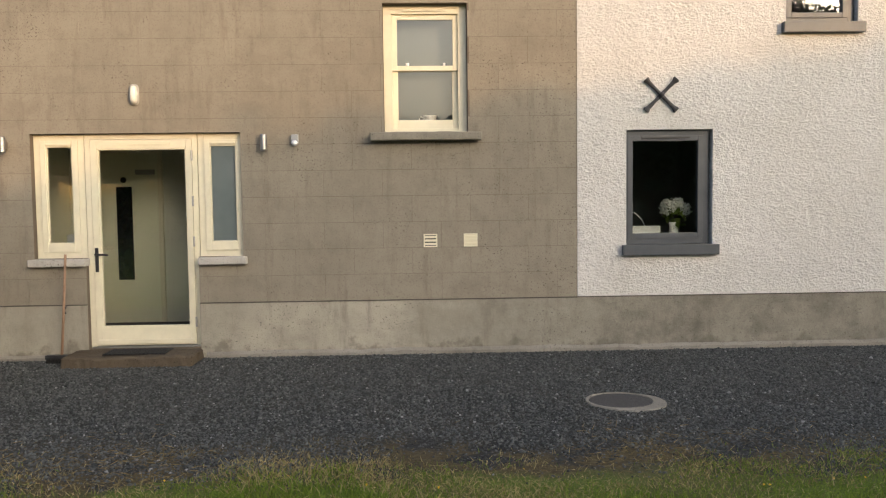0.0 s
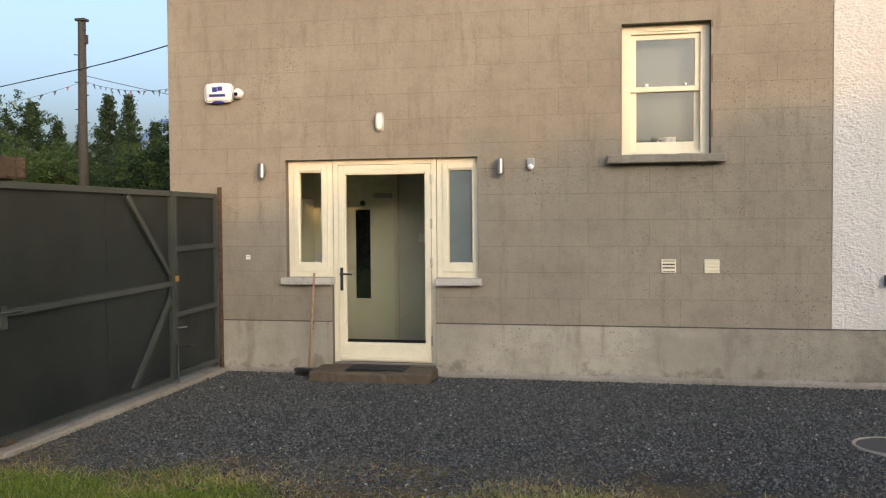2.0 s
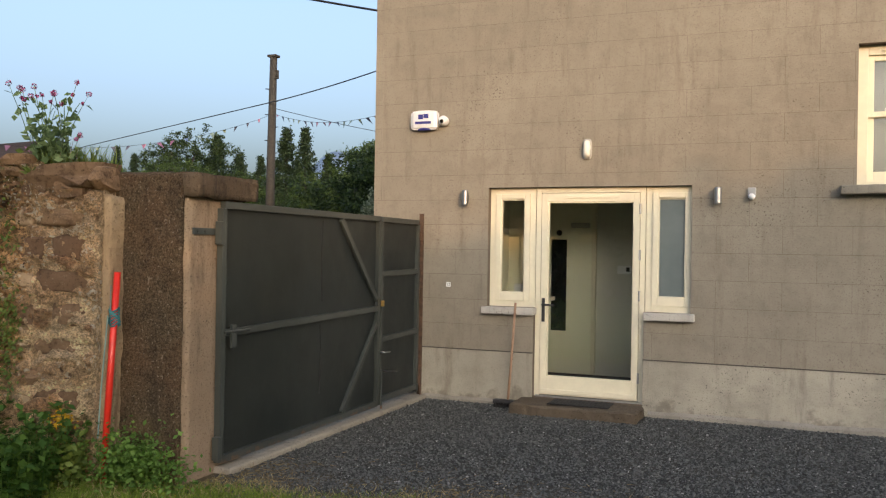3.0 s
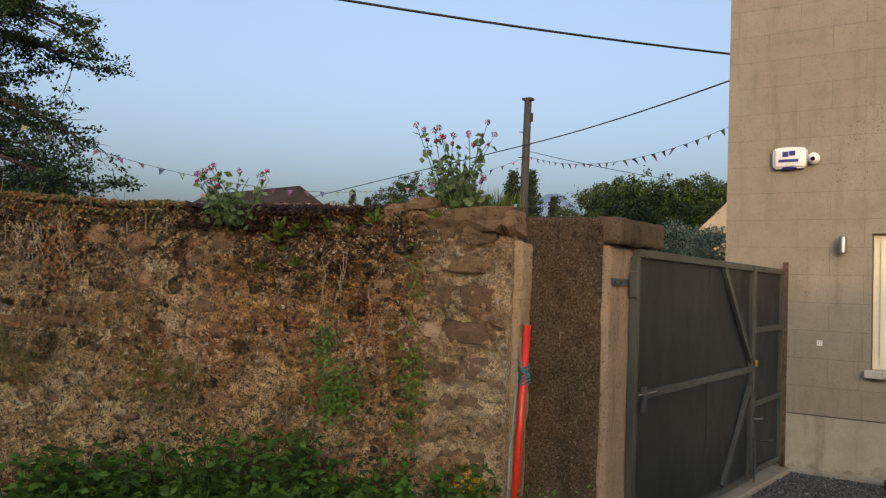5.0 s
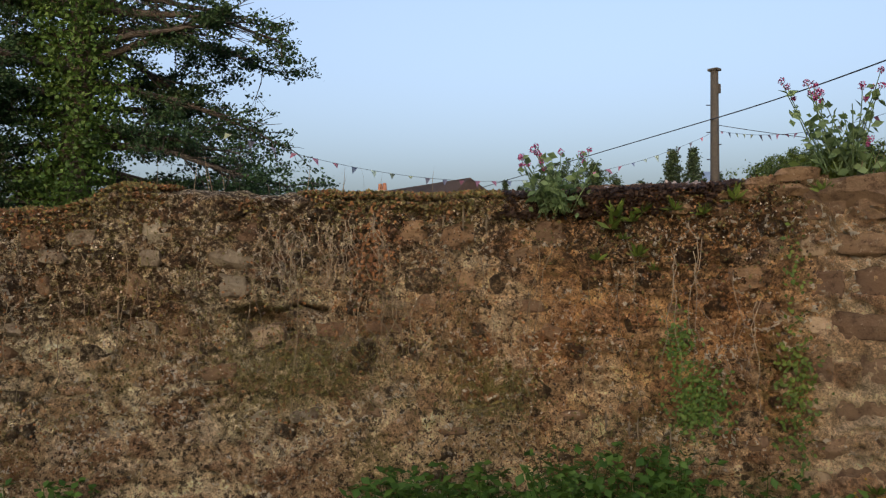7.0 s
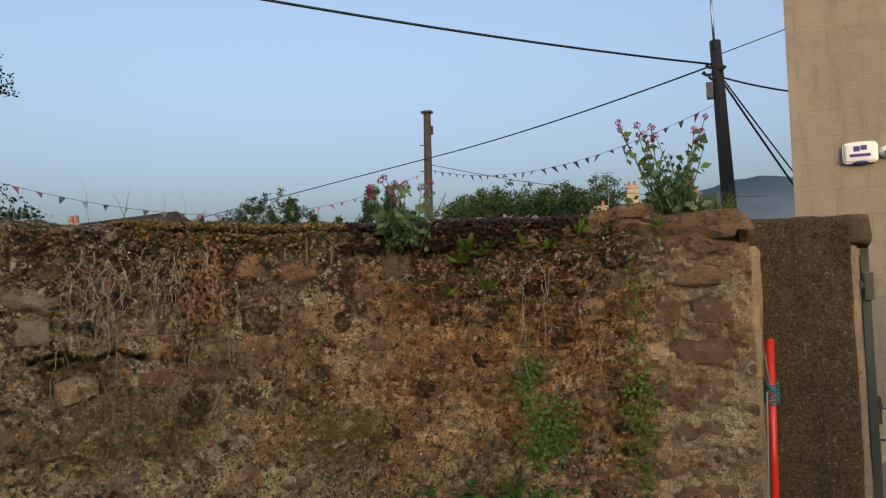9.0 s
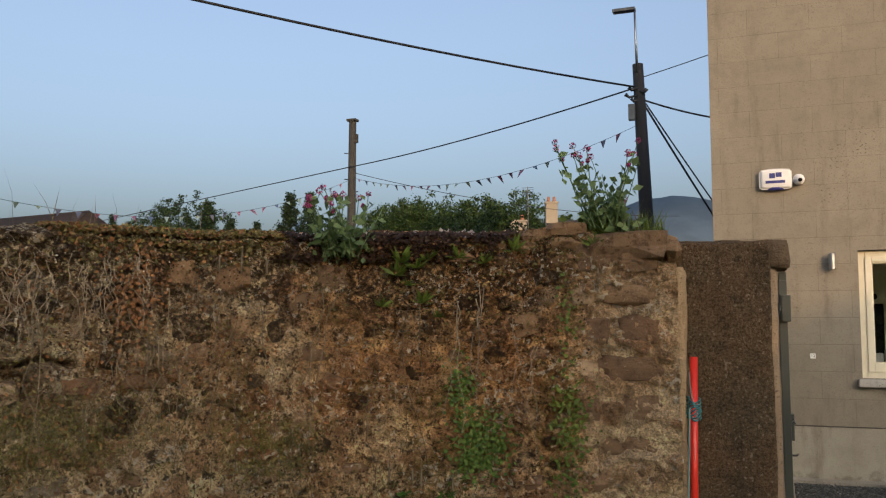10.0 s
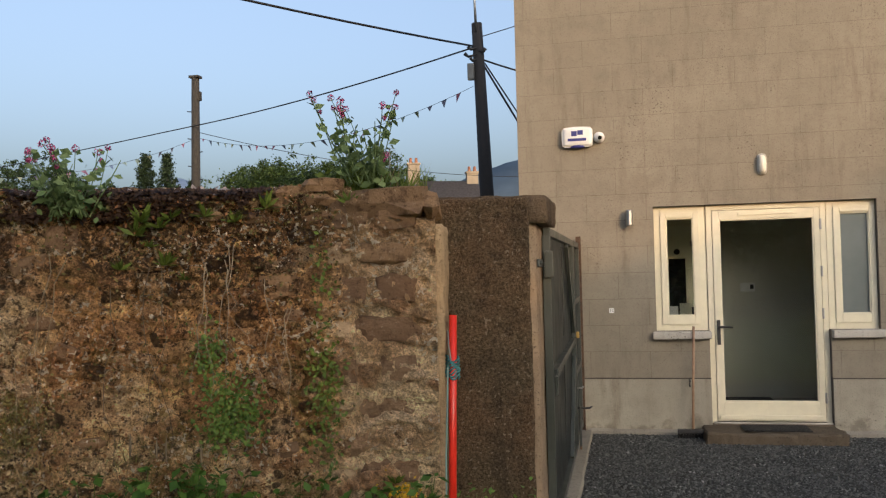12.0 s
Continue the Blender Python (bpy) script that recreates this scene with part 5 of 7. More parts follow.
def broad_tree(x, y, h, w, mat, label, leaf=0.32, z0=0.0, n=170, per=26):
    """A leafy tree: trunk, limbs, and a crown of many leaf clumps with an uneven outline."""
    t = thing("tree", (x, y, 0), label, "tree", "trees behind the wall")
    part("trunk", tube(bmesh.new(), [(x, y, 0), (x + 0.1, y, h * 0.4), (x, y, h * 0.8)], [0.05 * w, 0.04 * w, 0.01 * w], 8), BARK, t, "", True)
    limbs, cs = bmesh.new(), []
    lobes = [(x + random.uniform(-0.4, 0.4) * w, y + random.uniform(-0.4, 0.4) * w, h * random.uniform(0.45, 0.85), w * random.uniform(0.2, 0.34)) for _ in range(9)]
    for lx, ly, lz, lr in lobes:
        tube(limbs, branch_path((x, y, h * 0.35), (lx - x, ly - y, lz - h * 0.35), (Vector((lx, ly, lz)) - Vector((x, y, h * 0.35))).length, 0, 0.1, 4), [0.025 * w, 0.02 * w, 0.015 * w, 0.01 * w, 0.005 * w], 5)
        for _ in range(n // 9):
            d = Vector((random.gauss(0, 1), random.gauss(0, 1), random.gauss(0, 1))).normalized() * lr * random.uniform(0.6, 1.1)
            cs.append((lx + d.x, ly + d.y, max(0.6, lz + d.z * 0.85)))
    part("limb", limbs, BARK, t)
    leaves_on("crown", cs, leaf * 1.1, per, leaf, mat, t, 0.7, "dense leafy crown")["kind"] = "stuff"
    return t


def conifer(x, y, h, w, label):
    t = thing("conifer", (x, y, 0), label, "tree", "conifers behind the gate")
    part("trunk", tube(bmesh.new(), [(x, y, 0), (x, y, h * 0.95)], [0.05 * w, 0.01], 8), BARK, t, "", True)
    cs = []
    for k in range(42):
        f = k / 42
        r = w * 0.72 * (1 - f) ** 1.2 * (1.12 - 0.42 * (k % 6) / 6) * random.uniform(0.85, 1.15) + 0.012 * w
        for _ in range(int(5 + 9 * (1 - f))):
            a, q = random.uniform(0, 6.28), r * random.uniform(0.25, 1)
            cs.append((x + q * math.cos(a), y + q * math.sin(a), h * (0.05 + 0.95 * f) - 0.28 * q))
    leaves_on("crown", cs, 0.024 * w, 44, 0.030 * w, LEAF_NEEDLE, t, 0.9, "dark feathery conifer foliage")["kind"] = "stuff"
    return t


big_tree((-21.0, -0.9, 0.0), "tall spreading tree with ivy-clad trunk behind the wall")


def polar(cx, cy, az, d):
    a = radians(az)
    return cx - math.sin(a) * d, cy + math.cos(a) * d


for az, d, h, w in ((12.2, 84, 10.2, 9), (15.0, 82, 11.2, 10), (18.2, 80, 11.8, 11), (21.4, 80, 12.0, 11.5), (24.4, 82, 11.3, 9), (13.6, 78, 10.4, 8), (16.7, 76, 10.9, 9), (19.8, 75, 11.2, 9), (23.0, 76, 11.0, 9)):
    broad_tree(*polar(-1.0, -8.8, az, d), h, w, LEAF_MID, "dense dark green broadleaf tree behind the wall", 0.22, 0, 560, 50)
for az, d, h, w in ((27.4, 125, 13.2, 11), (30.2, 130, 12.4, 12), (33.2, 128, 11.0, 12), (35.8, 132, 11.6, 12), (38.6, 140, 15.4, 13), (41.2, 136, 14.0, 12), (44.0, 134, 13.0, 12), (47.0, 130, 12.0, 12)):
    broad_tree(*polar(2.16, -8.6, az, d), h, w, LEAF_MID, "dense dark green tree far beyond the gate", 0.26, 0, 420, 60)
broad_tree(*polar(2.16, -8.6, 39.2, 190), 26.5, 24, LEAF, "broad flat-topped dark cedar far beyond the gate", 0.42, 0, 420, 50)
for az, d, h, w in ((35.6, 62, 6.4, 5.0), (28.7, 64, 7.6, 5.4), (31.6, 66, 5.6, 6), (34.0, 64, 5.2, 5)):
    broad_tree(*polar(2.16, -8.6, az, d), h, w, LEAF_MID if h > 6 else LEAF, "mid-green tree beyond the gate", 0.14, 0, 340, 60)
for az, d, h, w in ((30.9, 108, 16.4, 9.5), (32.1, 112, 16.8, 10.5), (36.4, 200, 26.5, 20), (35.0, 204, 23, 17), (33.7, 150, 17, 10), (42.4, 150, 17.6, 8), (41.4, 160, 17.5, 9), (29.4, 112, 13.6, 9)):
    conifer(*polar(2.16, -8.6, az, d), h, w, "dark green conifer beyond the gate")
broad_tree(*polar(0.79, -8.5, 20.6, 24), 3.3, 3.2, leaf_mat("pale_leaf", (0.08, 0.12, 0.065), (0.28, 0.32, 0.22)), "shrub with pale flower sprays beyond the gate", 0.10, 0, 420, 45)
broad_tree(*polar(0.79, -8.5, 25.5, 27), 4.4, 4.5, LEAF, "mid-green tree beyond the gate", 0.11, 0, 340, 60)

# trees behind the viewer, mirrored in the panes; the hedge added behind them shades the lower front
for i in range(11):
    xx = -4 + i * 4.2
    broad_tree(xx + random.uniform(-0.5, 0.5), -23 + random.uniform(-1.0, 1.0), (5.0 if xx > 13 else 3.2) + 0.05 * (xx - 14) * (xx > 13), 6.5, LEAF, "dense dark tree on the far side of the lawn", 0.42, 0, 260, 30)
hb = bmesh.new()
box(hb, -12, 46, -26.5, -25.2, 0, 1.0)
bmesh.ops.subdivide_edges(hb, edges=[e for e in hb.edges if e.calc_length() > 5], cuts=60, use_grid_fill=True)
# height of the added hedge, worked back from the shadow line on the front
def shade_hedge_top(xx):
    return float(np.interp(xx, [-12, -7, -4, 11, 13.5, 15.6, 16.6, 17.9, 19.9, 21.3, 22.3, 23.0, 24.4, 25.4, 30, 46], [8.5, 8.0, 3.4, 3.4, 4.6, 6.15, 6.3, 6.6, 6.85, 7.1, 7.25, 7.37, 7.57, 7.75, 8.1, 8.1]))


for q in hb.verts:
    if q.co.z > 0.5:
        q.co.z = shade_hedge_top(q.co.x) - 0.10
    q.co += noise.noise_vector(q.co * 0.6) * 0.08
# trees added out of view to hide the glow near the sun from the panes
for xx, yy, hh in ((44.0, -80.0, 23.0), (50.0, -95.0, 24.0), (35.5, -88.0, 19.0)):
    broad_tree(xx, yy, hh, 9.5, LEAF, "tall tree added beyond the hedge to block sky glow in the panes", 0.5, 0, 300, 30)
hedge = thing("hedge", (17, -25.8, 0), "long hedge added behind the viewer to shade the lower front", "hedge")
part("core", hb, LEAF, hedge, "dark inner hedge")
n = 60000
pos = np.stack([rng.uniform(-12, 46, n), np.where(rng.random(n) < 0.7, -25.0 + rng.normal(0, 0.25, n), rng.uniform(-26.5, -25.2, n)), rng.uniform(0, 1.0, n)], 1)
pos[:, 2] = np.where(rng.random(n) < 0.35, 0.985 - 0.03 * rng.random(n), pos[:, 2]) * np.array([shade_hedge_top(q) for q in pos[:, 0]])
scatter("foliage", LEAFV, LEAFF, frames_of(pos, rng.normal(size=(n, 3)) + [0, 0.6, 0.4], rng.uniform(0, 6, n), rng.uniform(0.12, 0.28, n)), LEAF, "", "", parent=hedge)["kind"] = "stuff"

# ---- poles, wires, bunting ----
POLE = plain("pole_timber", (0.045, 0.042, 0.036), 0.85, 0, 0.35, 12, 0.004)
POLE_DARK = plain("creosoted_pole", (0.028, 0.026, 0.026), 0.8, 0, 0.35, 12, 0.004)
PN, PF = Vector((-4.25, 9.7, 0)), Vector((-14.95, 17.4, 0))
far = thing("utility_pole", PF, "weathered grey timber utility pole with steps", "utility pole", "timber poles behind the wall")
part("shaft", tube(bmesh.new(), [PF, PF + Vector((0, 0, 4)), PF + Vector((0.05, 0, 8.2))], [0.17, 0.15, 0.125], 12), POLE, far, "", True)
part("cap", boxes([(PF.x - 0.12, PF.x + 0.22, PF.y - 0.15, PF.y + 0.15, 8.2, 8.28)], 0.01), POLE, far)
part("bracket", boxes([(PF.x + 0.15, PF.x + 0.24, PF.y - 0.06, PF.y + 0.06, 7.45, 7.75)], 0.01), POLE, far)
for k in range(7):
    part("step_peg", tube(bmesh.new(), [(PF.x + (0.1 if k % 2 else -0.1), PF.y, 4.4 + k * 0.45), (PF.x + (0.26 if k % 2 else -0.26), PF.y, 4.42 + k * 0.45)], 0.018, 6), BLACK, far)
near = thing("utility_pole", PN, "dark creosoted utility pole carrying a street lamp arm", "utility pole", "timber poles behind the wall")
part("shaft", tube(bmesh.new(), [PN + Vector((0.25, 0, 0)), PN + Vector((0.1, 0, 3.5)), PN + Vector((-0.02, 0, 7.0))], [0.18, 0.15, 0.115], 12), POLE_DARK, near, "", True)
part("junction_box", boxes([(PN.x - 0.22, PN.x - 0.08, PN.y - 0.2, PN.y - 0.05, 5.75, 6.1)], 0.02), plain("box_grey", (0.16, 0.17, 0.17), 0.6), near, "small grey junction box")
part("lamp_arm", tube(bmesh.new(), [PN + Vector((-0.02, -0.1, 6.8)), PN + Vector((-0.04, -0.1, 7.5)), PN + Vector((-0.05, -0.1, 8.22))], [0.03, 0.026, 0.022], 8), STEEL, near, "thin galvanised lamp tube", True)
b = boxes([(PN.x - 0.52, PN.x - 0.03, PN.y - 0.2, PN.y + 0.0, 8.16, 8.23)], 0.02)
part("lantern", b, GREY_PAINT, near, "flat dark street lantern")
for dz, dx in ((6.45, -0.2), (6.3, -0.28), (6.38, 0.18), (6.2, -0.15)):
    part("insulator", tube(bmesh.new(), [PN + Vector((0, -0.1, dz)), PN + Vector((dx * 0.7, -0.12, dz - 0.04)), PN + Vector((dx, -0.14, dz + 0.03))], [0.02, 0.03, 0.045], 8), BLACK, near, "black cable clamp", True)
CABLE = plain("cable", (0.012, 0.012, 0.013), 0.6)


def sag(a, b_, drop, n=24):
    a, b_ = Vector(a), Vector(b_)
    return [a.lerp(b_, k / n) - Vector((0, 0, drop * 4 * (k / n) * (1 - k / n))) for k in range(n + 1)]


def wire(a, b_, drop, r, label):
    return alone("overhead_cable", tube(bmesh.new(), sag(a, b_, drop), r, 6), CABLE, label, "cable", smooth=True)


TOPN = PN + Vector((-0.1, -0.1, 6.49))
wire(TOPN, (-19.26, -13.92, 7.26), 0.55, 0.022, "thick black overhead cable sagging from the dark pole")
wire(PN + Vector((-0.1, 0, 6.485)), (PF.x, PF.y - 0.15, 6.6), 0.12, 0.018, "black overhead cable strung between the two poles")
wire((PF.x, PF.y - 0.15, 6.6), (-41.28, 30.56, 6.45), 0.0, 0.018, "black overhead cable running on from the grey pole")
wire((PF.x, PF.y, 6.45), (-5.0, 28.0, 5.6), 0.4, 0.011, "thin pale telephone wire from the grey pole")
wire(PN + Vector((0.05, 0, 6.7)), (6.5, 25.0, 15.0), 0.3, 0.012, "thin overhead wire rising behind the house")
wire(PN + Vector((0.1, 0, 6.2)), (0.5, 12.0, 6.0), 0.35, 0.02, "black service cable looping behind the house")
wire(PN + Vector((0.1, 0, 6.1)), (-2.53, 10.80, 3.21), 0.02, 0.022, "black stay cable slanting down from the pole")
wire(PN + Vector((0.12, 0.1, 6.15)), (-2.51, 10.80, 3.54), 0.02, 0.016, "thin stay cable slanting down from the pole")
FLAGS = [plain("flag_" + k, c, 0.8, 0, 0.08) for k, c in (("plum", (0.20, 0.10, 0.17)), ("blue", (0.10, 0.15, 0.26)), ("mint", (0.22, 0.31, 0.29)), ("lime", (0.26, 0.31, 0.20)), ("slate", (0.12, 0.13, 0.19)), ("rose", (0.30, 0.13, 0.20)))]


def bunting(a, b_, drop, count, size, label):
    t = thing("bunting", a, label, "bunting")
    part("string", tube(bmesh.new(), sag(a, b_, drop, 40), 0.005, 4), CABLE, t)
    pts = sag(a, b_, drop, count)
    for k in range(1, count):
        p, d = pts[k], (pts[k] - pts[k - 1]).normalized()
        s = size * random.uniform(0.9, 1.1)
        tip = p + Vector((random.uniform(-0.13, 0.13), random.uniform(-0.13, 0.13), -s * random.uniform(0.5, 1.1)))
        q0, q1 = p - d * s * 0.45, p + d * s * 0.45
        bb = bmesh.new()
        nrm = d.cross(Vector((0, 0, 1))) * 0.004
        v0 = [bb.verts.new(q + nrm) for q in (q0, q1, tip)]
        v1 = [bb.verts.new(q - nrm) for q in (q0, q1, tip)]
        bb.faces.new(v0), bb.faces.new(v1[::-1])
        for i in range(3):
            bb.faces.new((v0[i], v1[i], v1[(i + 1) % 3], v0[(i + 1) % 3]))
        part("pennant", bb, FLAGS[(k * 5 + k // 3) % 6], t)


bunting(PN + Vector((-0.1, -0.1, 5.62)), (PF.x + 0.1, PF.y - 0.1, 6.24), 0.70, 27, 0.18, "string of faded coloured pennants between the two poles")
bunting((PF.x, PF.y - 0.1, 6.17), (-18.12, 0.77, 4.89), 1.40, 32, 0.18, "string of faded coloured pennants from pole to tree")

# ---- far houses, hill ----
ROOFTILE = plain("brown_tiles", (0.085, 0.062, 0.052), 0.8, 0, 0.25, 3, 0.01)
HOUSE_CREAM = plain("cream_render", (0.33, 0.28, 0.21), 0.9, 0, 0.1, 1.5)


def cottage(cx, cy, w, d, eave, ridge_z, turn, roof_mat, label, chimneys=((0.4, 0),), hip=0.0):
    t = thing("house", (cx, cy, 0), label, "house", "houses beyond the wall")
    m = Matrix.Translation((cx, cy, 0)) @ Matrix.Rotation(radians(turn), 4, "Z")

    def put(name, bb, mat, lab="", par=None):
        bmesh.ops.transform(bb, matrix=m, verts=bb.verts)
        return part(name, bb, mat, par or t, lab)
    bb = boxes([(-w / 2, w / 2, -d / 2, d / 2, 0, eave)])
    if not hip:
        for sx in (-1, 1):
            a = [bb.verts.new((sx * w / 2, y, z)) for y, z in ((-d / 2, eave), (d / 2, eave), (0, ridge_z))]
            c = [bb.verts.new((sx * (w / 2 - 0.25), y, z)) for y, z in ((-d / 2, eave), (d / 2, eave), (0, ridge_z))]
            bb.faces.new(a), bb.faces.new(c[::-1])
            for i in range(3):
                bb.faces.new((a[i], a[(i + 1) % 3], c[(i + 1) % 3], c[i]))
    put("wall", bb, HOUSE_CREAM)
    bb = bmesh.new()
    e, o = 0.25, 0.3 * (0 if not hip else 1)
    lo = [bb.verts.new(q) for q in ((-w / 2 - o, -d / 2 - e, eave - 0.1), (w / 2 + o, -d / 2 - e, eave - 0.1), (w / 2 + o, d / 2 + e, eave - 0.1), (-w / 2 - o, d / 2 + e, eave - 0.1))]
    hi = [bb.verts.new((-w / 2 + hip, 0, ridge_z + 0.08)), bb.verts.new((w / 2 - hip, 0, ridge_z + 0.08))]
    for f in ((lo[0], lo[1], hi[1], hi[0]), (lo[2], lo[3], hi[0], hi[1]), (lo[1], lo[2], hi[1]), (lo[3], lo[0], hi[0])):
        if hip or len(f) == 4:
            bb.faces.new(f)
    bmesh.ops.solidify(bb, geom=bb.faces[:], thickness=0.14)
    roof = put("roof", bb, roof_mat, "pitched tiled roof")
    for fx, top in chimneys:
        bb = boxes([(fx * w - 0.45, fx * w + 0.45, -0.32, 0.32, ridge_z - 1.0, ridge_z + 0.75 + top), (fx * w - 0.52, fx * w + 0.52, -0.39, 0.39, ridge_z + 0.75 + top, ridge_z + 0.9 + top)], 0.02)
        ch = put("chimney", bb, HOUSE_CREAM, "rendered chimney stack", roof)
        for s in (-0.22, 0.22):
            put("chimney_pot", tube(bmesh.new(), [(fx * w + s, 0, ridge_z + 0.9 + top), (fx * w + s, 0, ridge_z + 1.3 + top)], [0.13, 0.10], 10), plain("terracotta", (0.30, 0.13, 0.075), 0.8), "clay chimney pot", roof)
    return t


cottage(-32.9, 20.9, 10.0, 7.0, 3.6, 6.0, -9, ROOFTILE, "low house with a brown tiled roof beyond the wall", ((-0.36, -0.8),), 0.8)
cottage(*polar(0.07, -8.52, 16.9, 65), 7.0, 6.0, 5.2, 8.2, 100, SLATE, "cream gabled house with a slate roof beyond the wall", ((0.4, -0.3),))
cottage(*polar(-1.6, -9.0, 11.3, 68), 5.5, 6.0, 6.2, 8.7, 20, SLATE, "cream house with slate roof and chimneys beyond the wall", ((-0.42, 0.6), (0.42, -0.1)))
ant = polar(-1.9, -9.1, 14.5, 66)
at_ = thing("aerial", (ant[0], ant[1], 7.6), "thin rooftop television aerial on a mast", "aerial")
part("mast", tube(bmesh.new(), [(*ant, 7.4), (*ant, 11.2)], 0.035, 6), GREY_PAINT, at_)
for k in range(4):
    part("rod", tube(bmesh.new(), [(ant[0] - 0.45, ant[1], 10.6 + k * 0.17), (ant[0] + 0.45, ant[1], 10.6 + k * 0.17)], 0.018, 5), GREY_PAINT, at_)


def hill(name, az0, az1, dist, peak, prof, color, label):
    """A far ridge: heights over azimuth, with depth behind."""
    b = bmesh.new()
    n = 60
    rows = []
    for r, f in ((0.0, 0.0), (0.25, 0.55), (0.6, 1.0), (1.2, 0.0)):
        row = []
        for k in range(n + 1):
            a = az0 + (az1 - az0) * k / n
            h = peak * max(0.02, prof(a)) * f * (1 + 0.03 * noise.noise(Vector((a * 0.7, r * 3, 1))))
            x, y = polar(-1, -8.8, a, dist * (1 + 0.5 * r))
            row.append(b.verts.new((x, y, h - 2 * (f == 0))))
        rows.append(row)
    for p_, q in zip(rows, rows[1:]):
        for k in range(n):
            b.faces.new((p_[k], p_[k + 1], q[k + 1], q[k]))
    m_ = Mat(name + "_haze_blue")
    nn = m_.noise(0.02, 5)
    return alone(name, b, m_.done(m_.mix(m_.ramp(nn, 0.35, 0.65), color, tuple(c * 1.2 for c in color)), 1.0, 0, 0), label, "hill", "structure", True)


# base colours carry the blue haze of distance
hill("backdrop_hill", -22, 20, 900, 900 * 1.3 * math.tan(radians(7.4)), lambda a: math.exp(-((a - 5.5) / 11.0) ** 2), (0.095, 0.13, 0.165), "distant wooded hill with blue haze put into its colour")
hill("backdrop_mountain", 22, 36, 2000, 2000 * 1.3 * math.tan(radians(6.4)), lambda a: math.exp(-((a - 28.6) / 3.8) ** 2), (0.26, 0.33, 0.42), "far mountain with pale blue haze put into its colour")

# ---- stones of the rubble wall ----
def stone_mesh(k):
    b = bmesh.new()
    bmesh.ops.create_cube(b, size=2.0)
    bmesh.ops.subdivide_edges(b, edges=b.edges[:], cuts=1, use_grid_fill=True)
    for v in b.verts:
        c = v.co.copy()
        pw = 3.2
        r = (abs(c.x) ** pw + abs(c.y) ** pw + abs(c.z) ** pw) ** (1 / pw)
        v.co = c / r + noise.noise_vector(c * 0.9 + Vector((k * 7.3, k, 0))) * 0.42
    bmesh.ops.triangulate(b, faces=b.faces)
    return mesh_of("stone", b)


def stone_copies(mats):
    out = []
    for mt in mats:
        for k in range(7):
            me = stone_mesh(k + 10 * len(out))
            me.materials.append(mt)
            out.append(me)
    return out


SHAPES = stone_copies((STONE,))
SHAPES_PALE = stone_copies((STONE_PALE,))
SHAPES_QUOIN = stone_copies((QUOIN,))
SHAPES_GREY = stone_copies((STONE_GREY,))
SHAPES_WORN = stone_copies((RUBBLE,))


def lay_stone(s, z, w, h, shapes, depth=0.05, out=0.0, name="stone", tilt=0.06, parent=None):
    p, n = on_wall(s, out)
    ang = math.atan2(n[1], n[0]) + math.pi / 2
    ob = new(name, random.choice(shapes))
    ob.parent = parent or wall_stone
    ob.matrix_basis = Matrix.Translation((p[0], p[1], z)) @ Matrix.Rotation(ang, 4, "Z") @ Matrix.Rotation(random.gauss(0, tilt), 4, "Y") @ Matrix.Diagonal((w / 2, depth, h / 2, 1))
    return ob


random.seed(11)
z = 0.05
while z < 1.88:
    h = random.uniform(0.09, 0.17)
    s = 0.62 + random.uniform(0, 0.1)
    while s < 5.9:
        wd = random.uniform(0.12, 0.32)
        if random.random() < 0.42 and not (abs(s + wd / 2 - 3.7) < 0.32 and abs(z - 1.3) < 0.16):
            kinds = (SHAPES_GREY, SHAPES_GREY, SHAPES_WORN, SHAPES_WORN, SHAPES_QUOIN) if s > 3.3 else (SHAPES, SHAPES_WORN, SHAPES_WORN, SHAPES_QUOIN, SHAPES_WORN)
            lay_stone(s + wd / 2, z + h / 2 + random.uniform(-0.02, 0.02), wd * random.uniform(0.6, 0.95), h * random.uniform(0.55, 1.1), random.choice(kinds), random.uniform(0.04, 0.055), random.uniform(-0.052, -0.034), tilt=0.2)
        s += wd + random.uniform(0.01, 0.05)
    z += h + 0.012
# dressed corner stones and coping at the gate end
z = 0.02
k = 0
while z < 1.86:
    h = random.uniform(0.17, 0.23)
    a = 0.26 if k % 2 else 0.36
    lay_stone(0.09 + a / 2, z + h / 2, a, h * random.uniform(0.68, 0.85), SHAPES_QUOIN, 0.05, -0.036, "quoin", 0.03)
    if k % 2:
        lay_stone(0.48, z + h / 2 + random.uniform(-0.03, 0.03), random.uniform(0.18, 0.28), h * random.uniform(0.5, 0.9), SHAPES_QUOIN, 0.05, -0.035, "quoin", 0.03)
    else:
        lay_stone(0.54, z + h / 2, 0.16, h * random.uniform(0.5, 0.85), SHAPES_PALE, 0.05, -0.04, "quoin", 0.03)
    z += h
    k += 1
lay_stone(0.27, 2.02, 0.48, 0.21, [SHAPES_QUOIN[0]], 0.24, -0.17, "coping_stone", 0.03)
lay_stone(0.02, 2.0, 0.10, 0.17, SHAPES, 0.2, -0.16, "coping_stone", 0.1)
for s, w_, h_, zz in ((0.62, 0.26, 0.08, 2.13), (0.80, 0.22, 0.075, 2.09), (0.62, 0.3, 0.085, 2.045), (0.92, 0.26, 0.08, 2.03), (0.70, 0.3, 0.09, 1.955), (1.0, 0.24, 0.08, 1.95), (1.25, 0.2, 0.08, 1.97)):
    lay_stone(s, zz, w_, h_, SHAPES, 0.13, -0.11, "coping_stone", 0.05)
random.seed(3)
